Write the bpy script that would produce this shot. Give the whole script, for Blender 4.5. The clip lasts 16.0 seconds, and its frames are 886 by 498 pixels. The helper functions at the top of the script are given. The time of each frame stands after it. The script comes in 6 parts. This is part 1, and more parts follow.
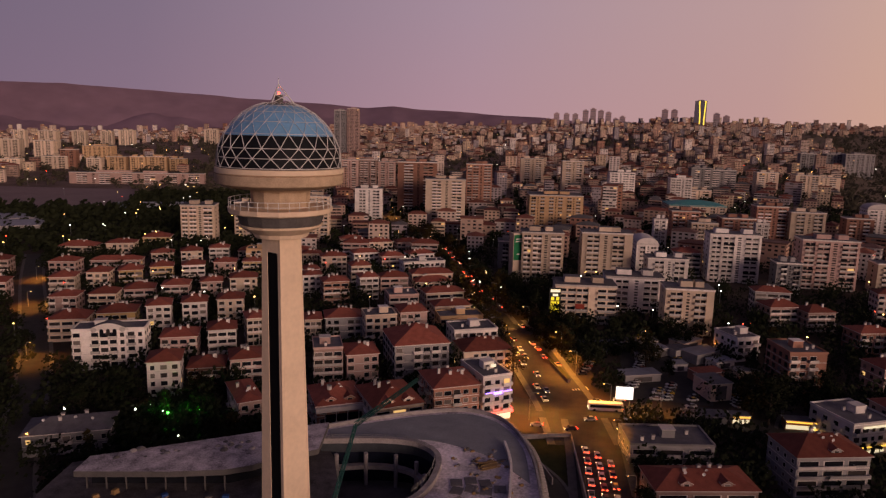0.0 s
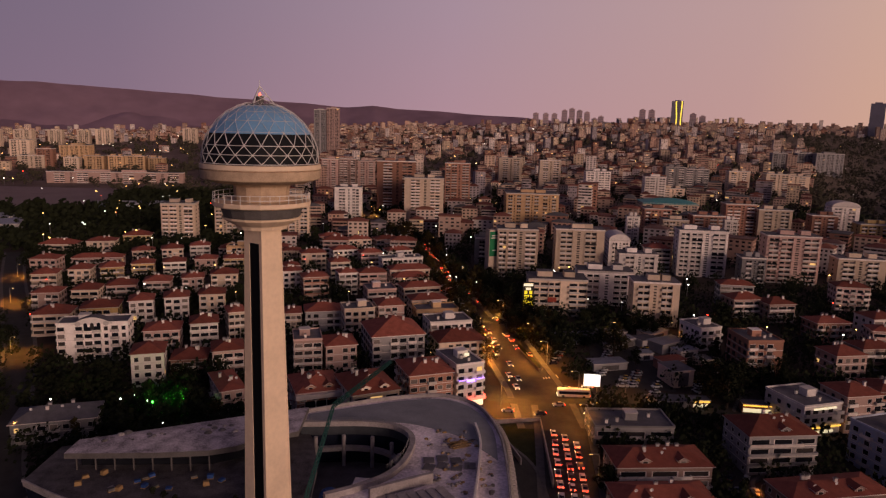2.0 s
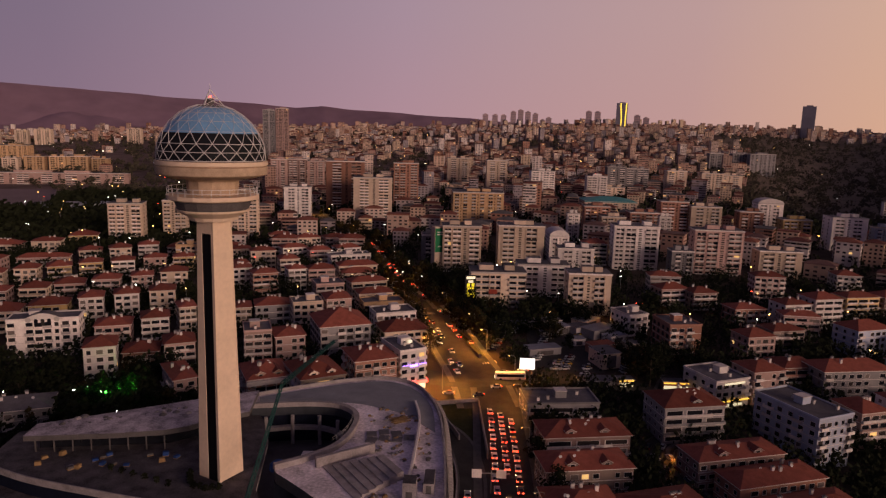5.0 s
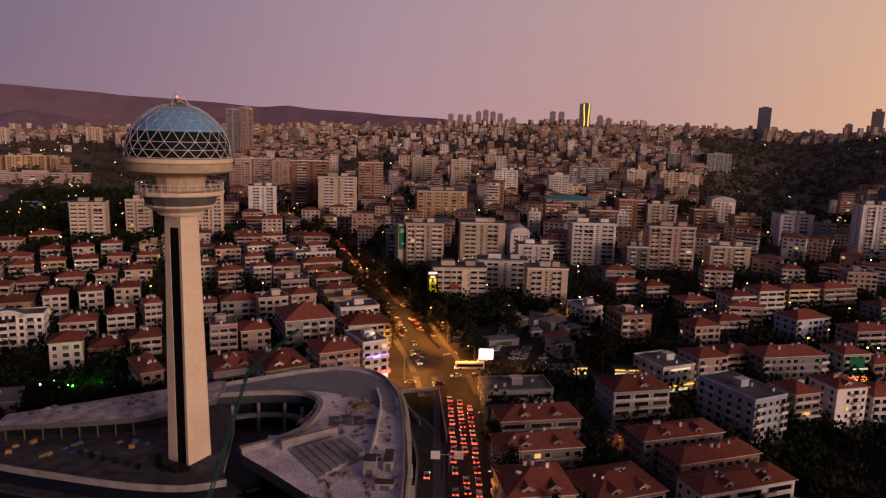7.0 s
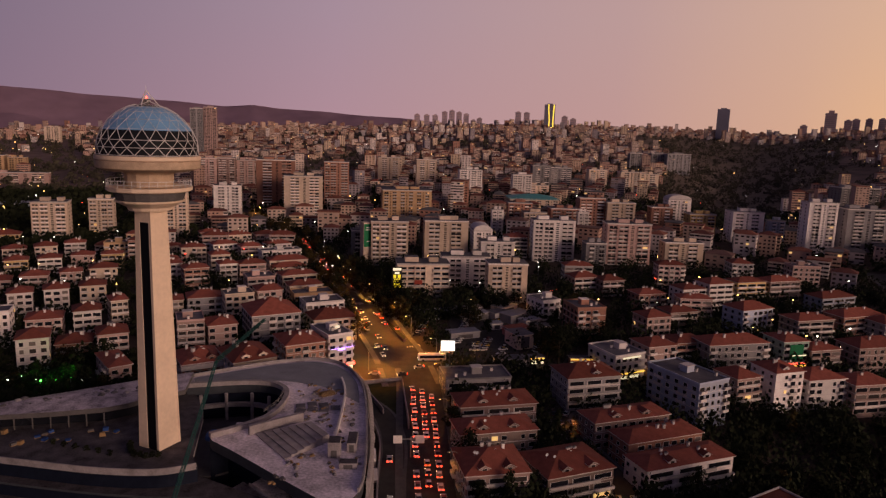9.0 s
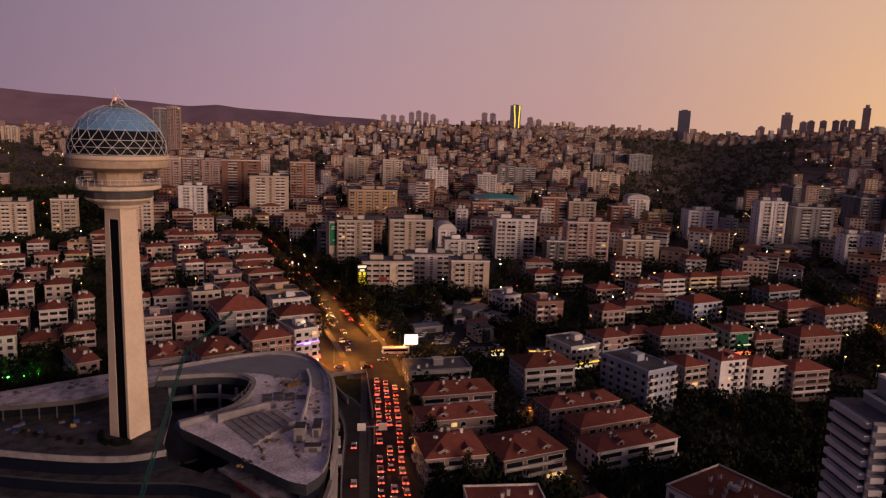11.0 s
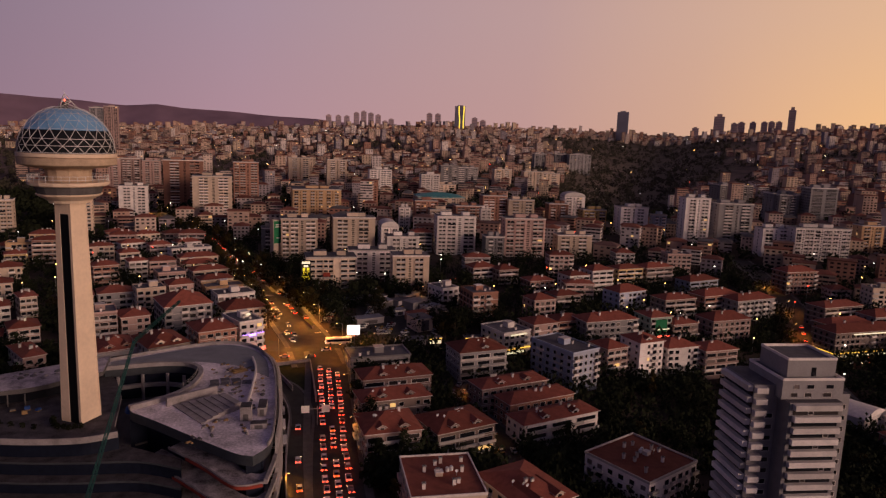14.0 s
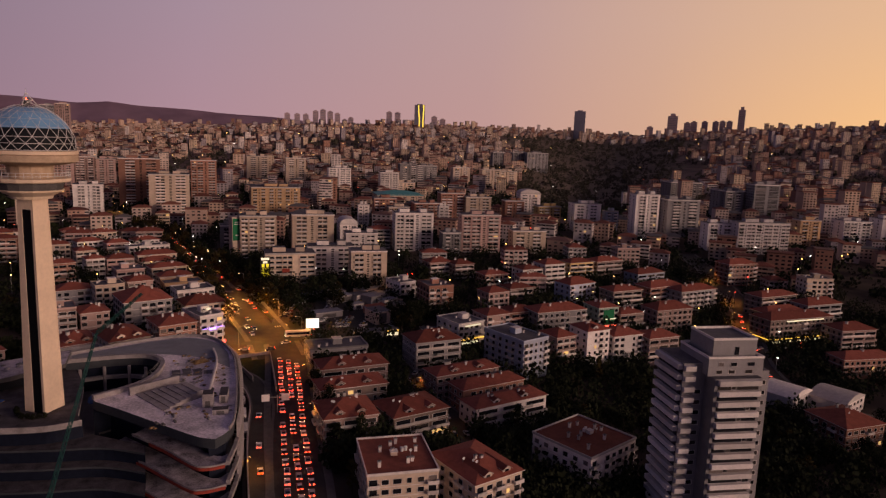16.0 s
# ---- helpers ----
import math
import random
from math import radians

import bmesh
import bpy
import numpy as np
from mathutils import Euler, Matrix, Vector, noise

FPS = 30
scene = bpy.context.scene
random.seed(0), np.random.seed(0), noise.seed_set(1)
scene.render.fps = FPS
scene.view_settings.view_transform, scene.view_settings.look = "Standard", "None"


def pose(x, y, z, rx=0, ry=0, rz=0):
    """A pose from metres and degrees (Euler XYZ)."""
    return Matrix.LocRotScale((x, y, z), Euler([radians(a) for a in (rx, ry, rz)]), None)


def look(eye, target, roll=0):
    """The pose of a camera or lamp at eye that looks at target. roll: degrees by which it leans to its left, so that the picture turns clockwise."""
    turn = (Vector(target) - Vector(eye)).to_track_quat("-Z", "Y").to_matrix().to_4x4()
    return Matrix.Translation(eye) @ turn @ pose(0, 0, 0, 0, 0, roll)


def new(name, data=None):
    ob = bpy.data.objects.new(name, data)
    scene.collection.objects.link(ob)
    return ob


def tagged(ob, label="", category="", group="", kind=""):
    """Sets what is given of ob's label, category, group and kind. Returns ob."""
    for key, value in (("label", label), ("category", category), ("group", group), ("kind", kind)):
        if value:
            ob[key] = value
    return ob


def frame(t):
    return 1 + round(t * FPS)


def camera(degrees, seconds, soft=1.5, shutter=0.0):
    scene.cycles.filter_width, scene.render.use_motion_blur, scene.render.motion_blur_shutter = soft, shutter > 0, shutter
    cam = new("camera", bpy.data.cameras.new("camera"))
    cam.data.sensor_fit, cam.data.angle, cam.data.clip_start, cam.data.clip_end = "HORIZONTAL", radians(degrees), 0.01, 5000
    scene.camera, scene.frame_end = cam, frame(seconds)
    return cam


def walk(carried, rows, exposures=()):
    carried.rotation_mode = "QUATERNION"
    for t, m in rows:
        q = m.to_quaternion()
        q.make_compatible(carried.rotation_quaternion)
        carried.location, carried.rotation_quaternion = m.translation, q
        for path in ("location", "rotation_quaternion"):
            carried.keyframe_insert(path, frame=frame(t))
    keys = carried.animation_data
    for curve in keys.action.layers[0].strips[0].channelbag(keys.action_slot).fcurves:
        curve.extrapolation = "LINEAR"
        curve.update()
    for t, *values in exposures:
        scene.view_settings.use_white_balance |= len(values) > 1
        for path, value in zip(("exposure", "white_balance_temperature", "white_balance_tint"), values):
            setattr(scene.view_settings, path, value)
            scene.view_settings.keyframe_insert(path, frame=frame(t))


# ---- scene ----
cam = camera(65.9, 16.0, soft=1.28)
METRES, EYE, TILT, LEAN, TURN = 90.0, 109.3, 0.0, 0.0, 0.0
ROWS = [
    (0.0, 0.0, 0.0, 0.0, 0.24, -9.94, -1.36),
    (0.5, 0.0058, -0.0281, -0.0004, -0.16, -9.94, -1.39),
    (1.0, 0.0116, -0.056, -0.0009, -0.44, -9.88, -1.4),
    (1.5, 0.018, -0.0862, -0.0015, -0.76, -9.91, -1.4),
    (2.0, 0.0244, -0.1175, -0.0012, -1.36, -9.93, -1.43),
    (2.5, 0.0306, -0.1479, -0.0014, -2.02, -9.9, -1.46),
    (3.0, 0.0367, -0.177, -0.0014, -2.69, -9.81, -1.48),
    (3.5, 0.0427, -0.2065, -0.0014, -3.37, -9.76, -1.49),
    (4.0, 0.0485, -0.2378, -0.0011, -4.02, -9.8, -1.51),
    (6.5, 0.0703, -0.388, -0.0034, -7.47, -9.66, -1.65),
    (7.0, 0.0731, -0.4185, -0.0034, -8.16, -9.69, -1.69),
    (7.5, 0.0754, -0.447, -0.0036, -8.84, -9.66, -1.74),
    (8.0, 0.0772, -0.4761, -0.0039, -9.54, -9.59, -1.78),
    (8.5, 0.0784, -0.5073, -0.0042, -10.21, -9.61, -1.8),
    (9.0, 0.0798, -0.5389, -0.0042, -10.89, -9.6, -1.82),
    (11.5, 0.0833, -0.6923, -0.0026, -14.28, -9.46, -1.95),
    (12.0, 0.0828, -0.7247, -0.003, -14.99, -9.44, -1.97),
    (12.5, 0.0822, -0.756, -0.0024, -15.68, -9.32, -1.99),
    (13.0, 0.0815, -0.7883, -0.0026, -16.43, -9.25, -2.0),
    (13.5, 0.0792, -0.8216, -0.003, -17.22, -9.25, -2.0),
    (14.0, 0.0761, -0.8576, -0.0038, -18.03, -9.28, -1.99),
    (14.5, 0.0725, -0.8925, -0.0042, -18.83, -9.33, -2.01),
    (15.0, 0.069, -0.9266, -0.0043, -19.63, -9.39, -2.02),
    (15.5, 0.0655, -0.9588, -0.0041, -20.46, -9.34, -2.06),
    (16.0, 0.0611, -0.9919, -0.0041, -21.3, -9.28, -2.07),
]
walk(cam, [(t, pose(0, 0, EYE, TILT, LEAN, TURN) @ pose(METRES * x, METRES * y, METRES * z, 90 + pitch, roll, yaw)) for t, x, y, z, yaw, pitch, roll in ROWS])

# ---- sky and light ----
def ramp(nt, fac, stops):
    n = nt.nodes.new("ShaderNodeValToRGB")
    els = n.color_ramp.elements
    while len(els) < len(stops):
        els.new(0.5)
    for e, (p, c) in zip(els, stops):
        e.position, e.color = p, (*c, 1)
    nt.links.new(fac, n.inputs[0])
    return n.outputs[0]


def math_node(nt, op, a, b=None):
    n = nt.nodes.new("ShaderNodeMath")
    n.operation = op
    for i, v in enumerate((a, b)):
        if v is None:
            continue
        if isinstance(v, (int, float)):
            n.inputs[i].default_value = v
        else:
            nt.links.new(v, n.inputs[i])
    return n.outputs[0]


GLOW_AZ = 78.0
world = bpy.data.worlds.new("dusk_sky")
scene.world = world
world.use_nodes = True
wt = world.node_tree
bg = wt.nodes["Background"]
tc = wt.nodes.new("ShaderNodeTexCoord")
sep = wt.nodes.new("ShaderNodeSeparateXYZ")
wt.links.new(tc.outputs["Generated"], sep.inputs[0])
side = math_node(wt, "ADD", math_node(wt, "MULTIPLY", sep.outputs[0], math.sin(radians(GLOW_AZ))),
                 math_node(wt, "MULTIPLY", sep.outputs[1], math.cos(radians(GLOW_AZ))))
side = math_node(wt, "MULTIPLY_ADD", side, 0.5)
side.node.inputs[2].default_value = 0.5
low = ramp(wt, side, [(0.0, (0.07, 0.06, 0.11)), (0.40, (0.205, 0.134, 0.185)), (0.62, (0.355, 0.213, 0.25)), (0.80, (0.43, 0.252, 0.235)), (0.88, (0.54, 0.312, 0.218)), (0.95, (0.76, 0.425, 0.19)), (1.0, (0.98, 0.54, 0.20))])
high = ramp(wt, side, [(0.0, (0.05, 0.05, 0.10)), (0.40, (0.172, 0.132, 0.19)), (0.62, (0.318, 0.228, 0.285)), (0.80, (0.43, 0.285, 0.28)), (1.0, (0.70, 0.44, 0.26))])
elev = ramp(wt, sep.outputs[2], [(0.0, (0, 0, 0)), (0.16, (0.75, 0.75, 0.75)), (0.35, (1, 1, 1))])
mixs = wt.nodes.new("ShaderNodeMix")
mixs.data_type = "RGBA"
wt.links.new(elev, mixs.inputs[0])
wt.links.new(low, mixs.inputs[6])
wt.links.new(high, mixs.inputs[7])
# the sky darkens towards the zenith
zen = ramp(wt, sep.outputs[2], [(0.0, (1, 1, 1)), (0.20, (0.95, 0.95, 0.95)), (0.36, (0.32, 0.34, 0.43)), (1.0, (0.13, 0.15, 0.25))])
mixz = wt.nodes.new("ShaderNodeMix")
mixz.data_type, mixz.blend_type = "RGBA", "MULTIPLY"
mixz.inputs[0].default_value = 1.0
wt.links.new(mixs.outputs[2], mixz.inputs[6])
wt.links.new(zen, mixz.inputs[7])
wt.links.new(mixz.outputs[2], bg.inputs[0])
bg.inputs[1].default_value = 1.22

sun = new("sunset_glow", bpy.data.lights.new("sunset_glow", "SUN"))
sun.data.energy, sun.data.angle, sun.data.color = 2.65, radians(30), (1.0, 0.67, 0.52)
sun.matrix_world = look((0, 0, 0), (-0.60, 0.79, -0.10))


# ---- materials ----
MATS = {}


def material(name, color, rough=0.85, metal=0.0, var=0.25, scale=0.6, bump=0.15, glow=None, power=0.0, vary=0.0, fine=9.0, many=None):
    """A weathered surface: broad stains and fine grain, with an optional spread between objects."""
    m = bpy.data.materials.new(name)
    m.use_nodes = True
    nt = m.node_tree
    b = nt.nodes["Principled BSDF"]
    co = nt.nodes.new("ShaderNodeTexCoord").outputs["Object"]
    n1 = nt.nodes.new("ShaderNodeTexNoise")
    n1.inputs["Scale"].default_value, n1.inputs["Detail"].default_value = scale, 5
    n2 = nt.nodes.new("ShaderNodeTexNoise")
    n2.inputs["Scale"].default_value, n2.inputs["Detail"].default_value = fine * scale, 3
    for n in (n1, n2):
        nt.links.new(co, n.inputs["Vector"])
    v = math_node(nt, "ADD", math_node(nt, "MULTIPLY", n1.outputs[0], 1.2), math_node(nt, "MULTIPLY", n2.outputs[0], 0.8))
    v = math_node(nt, "ADD", math_node(nt, "MULTIPLY", math_node(nt, "SUBTRACT", v, 1.0), 2.0 * var), 1.0)
    if vary:
        r = nt.nodes.new("ShaderNodeObjectInfo").outputs["Random"]
        v = math_node(nt, "MULTIPLY", v, math_node(nt, "ADD", math_node(nt, "MULTIPLY", r, 2 * vary), 1.0 - vary))
    mx = nt.nodes.new("ShaderNodeMix")
    mx.data_type, mx.blend_type = "RGBA", "MULTIPLY"
    mx.inputs[0].default_value = 1.0
    mx.inputs[6].default_value = (*color, 1)
    nt.links.new(v, mx.inputs[7])
    if many:
        # one colour a building in a joined mesh
        geo = nt.nodes.new("ShaderNodeNewGeometry").outputs["Random Per Island"]
        rc = ramp(nt, geo, [(i / len(many), c) for i, c in enumerate(many)])
        rc.node.color_ramp.interpolation = "CONSTANT"
        nt.links.new(rc, mx.inputs[6])
    nt.links.new(mx.outputs[2], b.inputs["Base Color"])
    b.inputs["Roughness"].default_value, b.inputs["Metallic"].default_value = rough, metal
    b.inputs["Specular IOR Level"].default_value = 0.5 if rough < 0.5 else 0.12
    if bump:
        bn = nt.nodes.new("ShaderNodeBump")
        bn.inputs["Strength"].default_value, bn.inputs["Distance"].default_value = bump, 0.05
        nt.links.new(n2.outputs[0], bn.inputs["Height"])
        nt.links.new(bn.outputs[0], b.inputs["Normal"])
    if glow:
        b.inputs["Emission Color"].default_value, b.inputs["Emission Strength"].default_value = (*glow, 1), power
    MATS[name] = m
    return m


# taupe and rose put the shade over the right-hand houses into wall colour
WALLS = {"cream": (0.62, 0.49, 0.38), "white": (0.78, 0.71, 0.67), "yellow": (0.60, 0.42, 0.18), "pink": (0.50, 0.34, 0.30),
         "brick": (0.35, 0.18, 0.13), "grey": (0.30, 0.28, 0.28), "ochre": (0.56, 0.37, 0.21), "blue": (0.42, 0.45, 0.54), "green": (0.32, 0.40, 0.34), "taupe": (0.27, 0.20, 0.17), "rose": (0.35, 0.24, 0.21)}
for key, c in WALLS.items():
    material("plaster_" + key, c, 0.9, var=0.22, scale=0.25, bump=0.2, vary=0.26)
material("roof_tile", (0.25, 0.076, 0.053), 0.8, var=0.35, scale=0.5, bump=0.5, vary=0.3)
material("roof_felt", (0.13, 0.12, 0.13), 0.85, var=0.4, scale=0.4, vary=0.2)
material("roof_metal", (0.30, 0.30, 0.34), 0.5, 0.3, var=0.3, scale=0.3, vary=0.2)
material("teal_metal", (0.08, 0.30, 0.30), 0.55, 0.1, var=0.3, scale=0.3)
material("trim", (0.68, 0.61, 0.57), 0.7, var=0.25, vary=0.3)
material("glass_strip", (0.006, 0.006, 0.008), 0.6, var=0.1, bump=0)
material("dome_glass", (0.010, 0.011, 0.014), 0.55, var=0.2, bump=0)
# far panes, lightened so that their colour carries the haze
material("hazed_far_glass", (0.07, 0.055, 0.055), 0.6, var=0.2, bump=0)
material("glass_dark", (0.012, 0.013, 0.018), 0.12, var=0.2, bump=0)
material("lit_pane", (0.5, 0.35, 0.15), 0.5, glow=(1.0, 0.58, 0.2), power=0.8, bump=0)
material("concrete", (0.32, 0.285, 0.285), 0.9, var=0.5, scale=0.35, bump=0.3)
material("concrete_dark", (0.11, 0.10, 0.10), 0.9, var=0.4, scale=0.3, bump=0.3)
material("tower_cream", (0.80, 0.62, 0.46), 0.75, var=0.14, scale=0.12, bump=0.15)
material("tower_drum", (0.50, 0.37, 0.26), 0.85, var=0.35, scale=0.5, bump=0.25)
material("dome_blue", (0.17, 0.36, 0.60), 0.4, var=0.18, scale=0.25, bump=0.05)
material("white_steel", (0.70, 0.67, 0.66), 0.5, 0.1, var=0.12, bump=0)
material("asphalt", (0.060, 0.054, 0.048), 0.8, var=0.35, scale=0.25, bump=0.2)
material("pavement", (0.14, 0.125, 0.115), 0.9, var=0.35, scale=0.5, bump=0.3)
material("road_paint", (0.6, 0.58, 0.52), 0.7, var=0.3, scale=2.0)
material("earth", (0.065, 0.048, 0.038), 0.95, var=0.7, scale=0.006, bump=0.3, fine=12.0)
# far ground covers are paled: distance haze is put into scrub and grass
material("scrub_hazed", (0.15, 0.115, 0.09), 0.95, var=0.6, scale=0.008, bump=0.3, fine=10.0)
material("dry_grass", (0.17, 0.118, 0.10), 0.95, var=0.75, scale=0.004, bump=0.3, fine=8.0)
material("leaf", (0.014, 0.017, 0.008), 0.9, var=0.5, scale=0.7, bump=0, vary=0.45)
# paler leaf for far crowns, with haze put into its colour
material("leaf_hazed", (0.062, 0.055, 0.038), 0.9, var=0.4, scale=0.05, bump=0)
material("leaf_autumn", (0.042, 0.031, 0.010), 0.9, var=0.5, scale=0.7, bump=0, vary=0.4)
material("bark", (0.06, 0.045, 0.035), 0.95, var=0.4, scale=1.5)
# the purple of distance haze is mixed into the ridge's base colour
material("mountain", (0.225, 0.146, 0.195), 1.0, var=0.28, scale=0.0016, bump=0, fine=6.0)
material("city_wall", (0.4, 0.3, 0.25), 0.9, var=0.15, scale=0.1, bump=0, many=[(0.62, 0.45, 0.34), (0.52, 0.33, 0.26), (0.70, 0.61, 0.57), (0.40, 0.28, 0.23), (0.52, 0.37, 0.30), (0.36, 0.19, 0.14), (0.60, 0.46, 0.34), (0.36, 0.31, 0.33), (0.66, 0.52, 0.44)])
material("city_roof", (0.2, 0.08, 0.06), 0.85, var=0.3, scale=0.2, bump=0, many=[(0.20, 0.075, 0.055), (0.15, 0.06, 0.05), (0.25, 0.10, 0.07), (0.17, 0.10, 0.09), (0.14, 0.13, 0.13), (0.22, 0.085, 0.065)])
material("lamp_orange", (0.9, 0.6, 0.3), 0.5, glow=(1.0, 0.50, 0.12), power=14.0, bump=0)
material("lamp_white", (0.9, 0.9, 0.9), 0.5, glow=(1.0, 0.93, 0.80), power=9.0, bump=0)
material("lamp_green", (0.2, 0.8, 0.2), 0.5, glow=(0.10, 1.0, 0.08), power=5.0, bump=0)
material("tail_red", (0.5, 0.02, 0.02), 0.3, glow=(1.0, 0.045, 0.02), power=11.0, bump=0)
material("head_warm", (0.9, 0.9, 0.8), 0.3, glow=(1.0, 0.74, 0.40), power=16.0, bump=0)
material("lamp_off", (0.55, 0.55, 0.55), 0.25, var=0.1, bump=0)
material("pole_grey", (0.30, 0.29, 0.28), 0.5, 0.5, var=0.2, bump=0)
material("neon_purple", (0.4, 0.2, 0.9), 0.5, glow=(0.42, 0.22, 1.0), power=4.0, bump=0)
material("neon_red", (0.9, 0.1, 0.1), 0.5, glow=(1.0, 0.10, 0.06), power=3.5, bump=0)
material("neon_yellow", (0.9, 0.7, 0.2), 0.5, glow=(1.0, 0.55, 0.07), power=1.5, bump=0)
material("shop_white", (0.9, 0.9, 0.8), 0.5, glow=(1.0, 0.84, 0.50), power=0.8, bump=0)
material("screen_white", (0.9, 0.9, 0.9), 0.5, glow=(1.0, 0.98, 0.90), power=1.5, bump=0)
material("banner_green", (0.02, 0.17, 0.07), 0.7, var=0.2)
material("sign_yellow", (0.8, 0.65, 0.05), 0.5, glow=(1.0, 0.78, 0.03), power=0.8, bump=0)
material("sign_black", (0.01, 0.01, 0.01), 0.4, var=0.1, bump=0)


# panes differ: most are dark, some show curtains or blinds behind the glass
# the far tones are paler still from haze put into them
for key, tones in (("glass_dark", ((0.012, 0.013, 0.018), (0.05, 0.042, 0.04), (0.20, 0.165, 0.15))), ("hazed_far_glass", ((0.05, 0.042, 0.045), (0.11, 0.085, 0.08), (0.25, 0.19, 0.17)))):
    nt = MATS[key].node_tree
    isl = nt.nodes.new("ShaderNodeNewGeometry").outputs["Random Per Island"]
    own = nt.nodes.new("ShaderNodeObjectInfo").outputs["Random"]
    pick = math_node(nt, "FRACT", math_node(nt, "ADD", math_node(nt, "MULTIPLY", isl, 7.3), math_node(nt, "MULTIPLY", own, 5.1)))
    tone = ramp(nt, pick, [(0.0, tones[0]), (0.66, tones[1]), (0.90, tones[2])])
    tone.node.color_ramp.interpolation = "CONSTANT"
    nt.links.new(tone, nt.nodes["Principled BSDF"].inputs["Base Color"])


# ---- mesh helpers ----
class Build:
    """Collects faces with a material each, and turns them into one mesh."""

    def __init__(self):
        self.v, self.f, self.m, self.names = [], [], [], []

    def slot(self, name):
        if name not in self.names:
            self.names.append(name)
        return self.names.index(name)

    def face(self, pts, name):
        i = len(self.v)
        self.v.extend(pts)
        self.f.append(tuple(range(i, i + len(pts))))
        self.m.append(self.slot(name))

    def box(self, x0, x1, y0, y1, z0, z1, name, top=None):
        i = len(self.v)
        self.v.extend([(x0, y0, z0), (x1, y0, z0), (x1, y1, z0), (x0, y1, z0), (x0, y0, z1), (x1, y0, z1), (x1, y1, z1), (x0, y1, z1)])
        for k, q in enumerate(((0, 3, 2, 1), (0, 1, 5, 4), (1, 2, 6, 5), (2, 3, 7, 6), (3, 0, 4, 7), (4, 5, 6, 7))):
            self.f.append(tuple(i + a for a in q))
            self.m.append(self.slot(top if top and k == 5 else name))

    def prism(self, pts, z0, z1, name, top=None):
        """An upright prism over a counter-clockwise outline."""
        n, i = len(pts), len(self.v)
        self.v.extend([(x, y, z0) for x, y in pts] + [(x, y, z1) for x, y in pts])
        for k in range(n):
            j = (k + 1) % n
            self.f.append((i + k, i + j, i + n + j, i + n + k))
            self.m.append(self.slot(name))
        self.f.append(tuple(i + n + k for k in range(n)))
        self.m.append(self.slot(top or name))
        self.f.append(tuple(i + k for k in reversed(range(n))))
        self.m.append(self.slot(name))

    def rings(self, prof, n, name, turn=0.0, caps=True):
        """A turned form: prof is (radius, z) from below to above."""
        i = len(self.v)
        for r, z in prof:
            self.v.extend([(r * math.cos(turn + 2 * math.pi * k / n), r * math.sin(turn + 2 * math.pi * k / n), z) for k in range(n)])
        s = self.slot(name)
        for a in range(len(prof) - 1):
            for k in range(n):
                j = (k + 1) % n
                self.f.append((i + a * n + k, i + a * n + j, i + (a + 1) * n + j, i + (a + 1) * n + k))
                self.m.append(s)
        if caps:
            self.f.append(tuple(i + k for k in reversed(range(n))))
            self.f.append(tuple(i + (len(prof) - 1) * n + k for k in range(n)))
            self.m.extend([s, s])

    def rod(self, a, b, r, name, n=5):
        a, b = Vector(a), Vector(b)
        q = (b - a).to_track_quat("Z", "Y")
        i = len(self.v)
        for p in (a, b):
            for k in range(n):
                o = q @ Vector((r * math.cos(2 * math.pi * k / n), r * math.sin(2 * math.pi * k / n), 0))
                self.v.append(tuple(p + o))
        s = self.slot(name)
        for k in range(n):
            j = (k + 1) % n
            self.f.append((i + k, i + j, i + n + j, i + n + k))
            self.m.append(s)

    def mesh(self, name, flat=True):
        me = bpy.data.meshes.new(name)
        me.from_pydata([tuple(p) for p in self.v], [], self.f)
        for n in self.names:
            me.materials.append(MATS[n])
        me.polygons.foreach_set("material_index", self.m)
        if not flat:
            me.polygons.foreach_set("use_smooth", [True] * len(me.polygons))
        me.update()
        return me


def weld(b):
    """Joins corners that lie in one place, so that a form is one piece."""
    seen, to = {}, []
    for p in b.v:
        to.append(seen.setdefault(tuple(round(c, 3) for c in p), len(seen)))
    b.v = list(seen)
    b.f = [tuple(to[i] for i in f) for f in b.f]
    keep = [k for k, f in enumerate(b.f) if len(set(f)) == len(f)]
    b.f, b.m = [b.f[k] for k in keep], [b.m[k] for k in keep]


def part(name, build, parent, label="", flat=True):
    if isinstance(build, Build) and name == "roof":
        weld(build)
    me = build.mesh(name, flat) if isinstance(build, Build) else build
    ob = new(name, me)
    ob.parent = parent
    if label:
        ob["label"] = label
    return ob


def thing(name, m, label, category, group="", kind=""):
    ob = new(name)
    ob.empty_display_size = 0.5
    ob.matrix_world = m
    return tagged(ob, label, category, group, kind)


def smooth(a, b, x):
    u = min(1, max(0, (x - a) / (b - a)))
    return u * u * (3 - 2 * u)


RIM_AZ = (-40, -25, -12, -6, 2, 8.5, 14, 18, 24, 33, 38, 44, 51, 56, 70)
RIM_Z = (45, 55, 85, 103, 112, 130, 141, 146, 149, 140, 138, 164, 190, 204, 215)


def land(x, y):
    """Height of the ground: a slope under the near streets, a plain, hills at the rim and one valley."""
    r, az = math.hypot(x, y + 40), math.degrees(math.atan2(x, y + 40))
    z = 12 + 0.055 * (min(y, 330) - 235)
    if y < 240:
        z -= 0.11 * max(0, min(x, 200) - 50) * smooth(240, 90, y)
    z -= 0.03 * max(0, min(x, 320) - 150) * smooth(520, 260, y)
    z = max(z, -9)
    top = float(np.interp(az, RIM_AZ, RIM_Z))
    if r > 300:
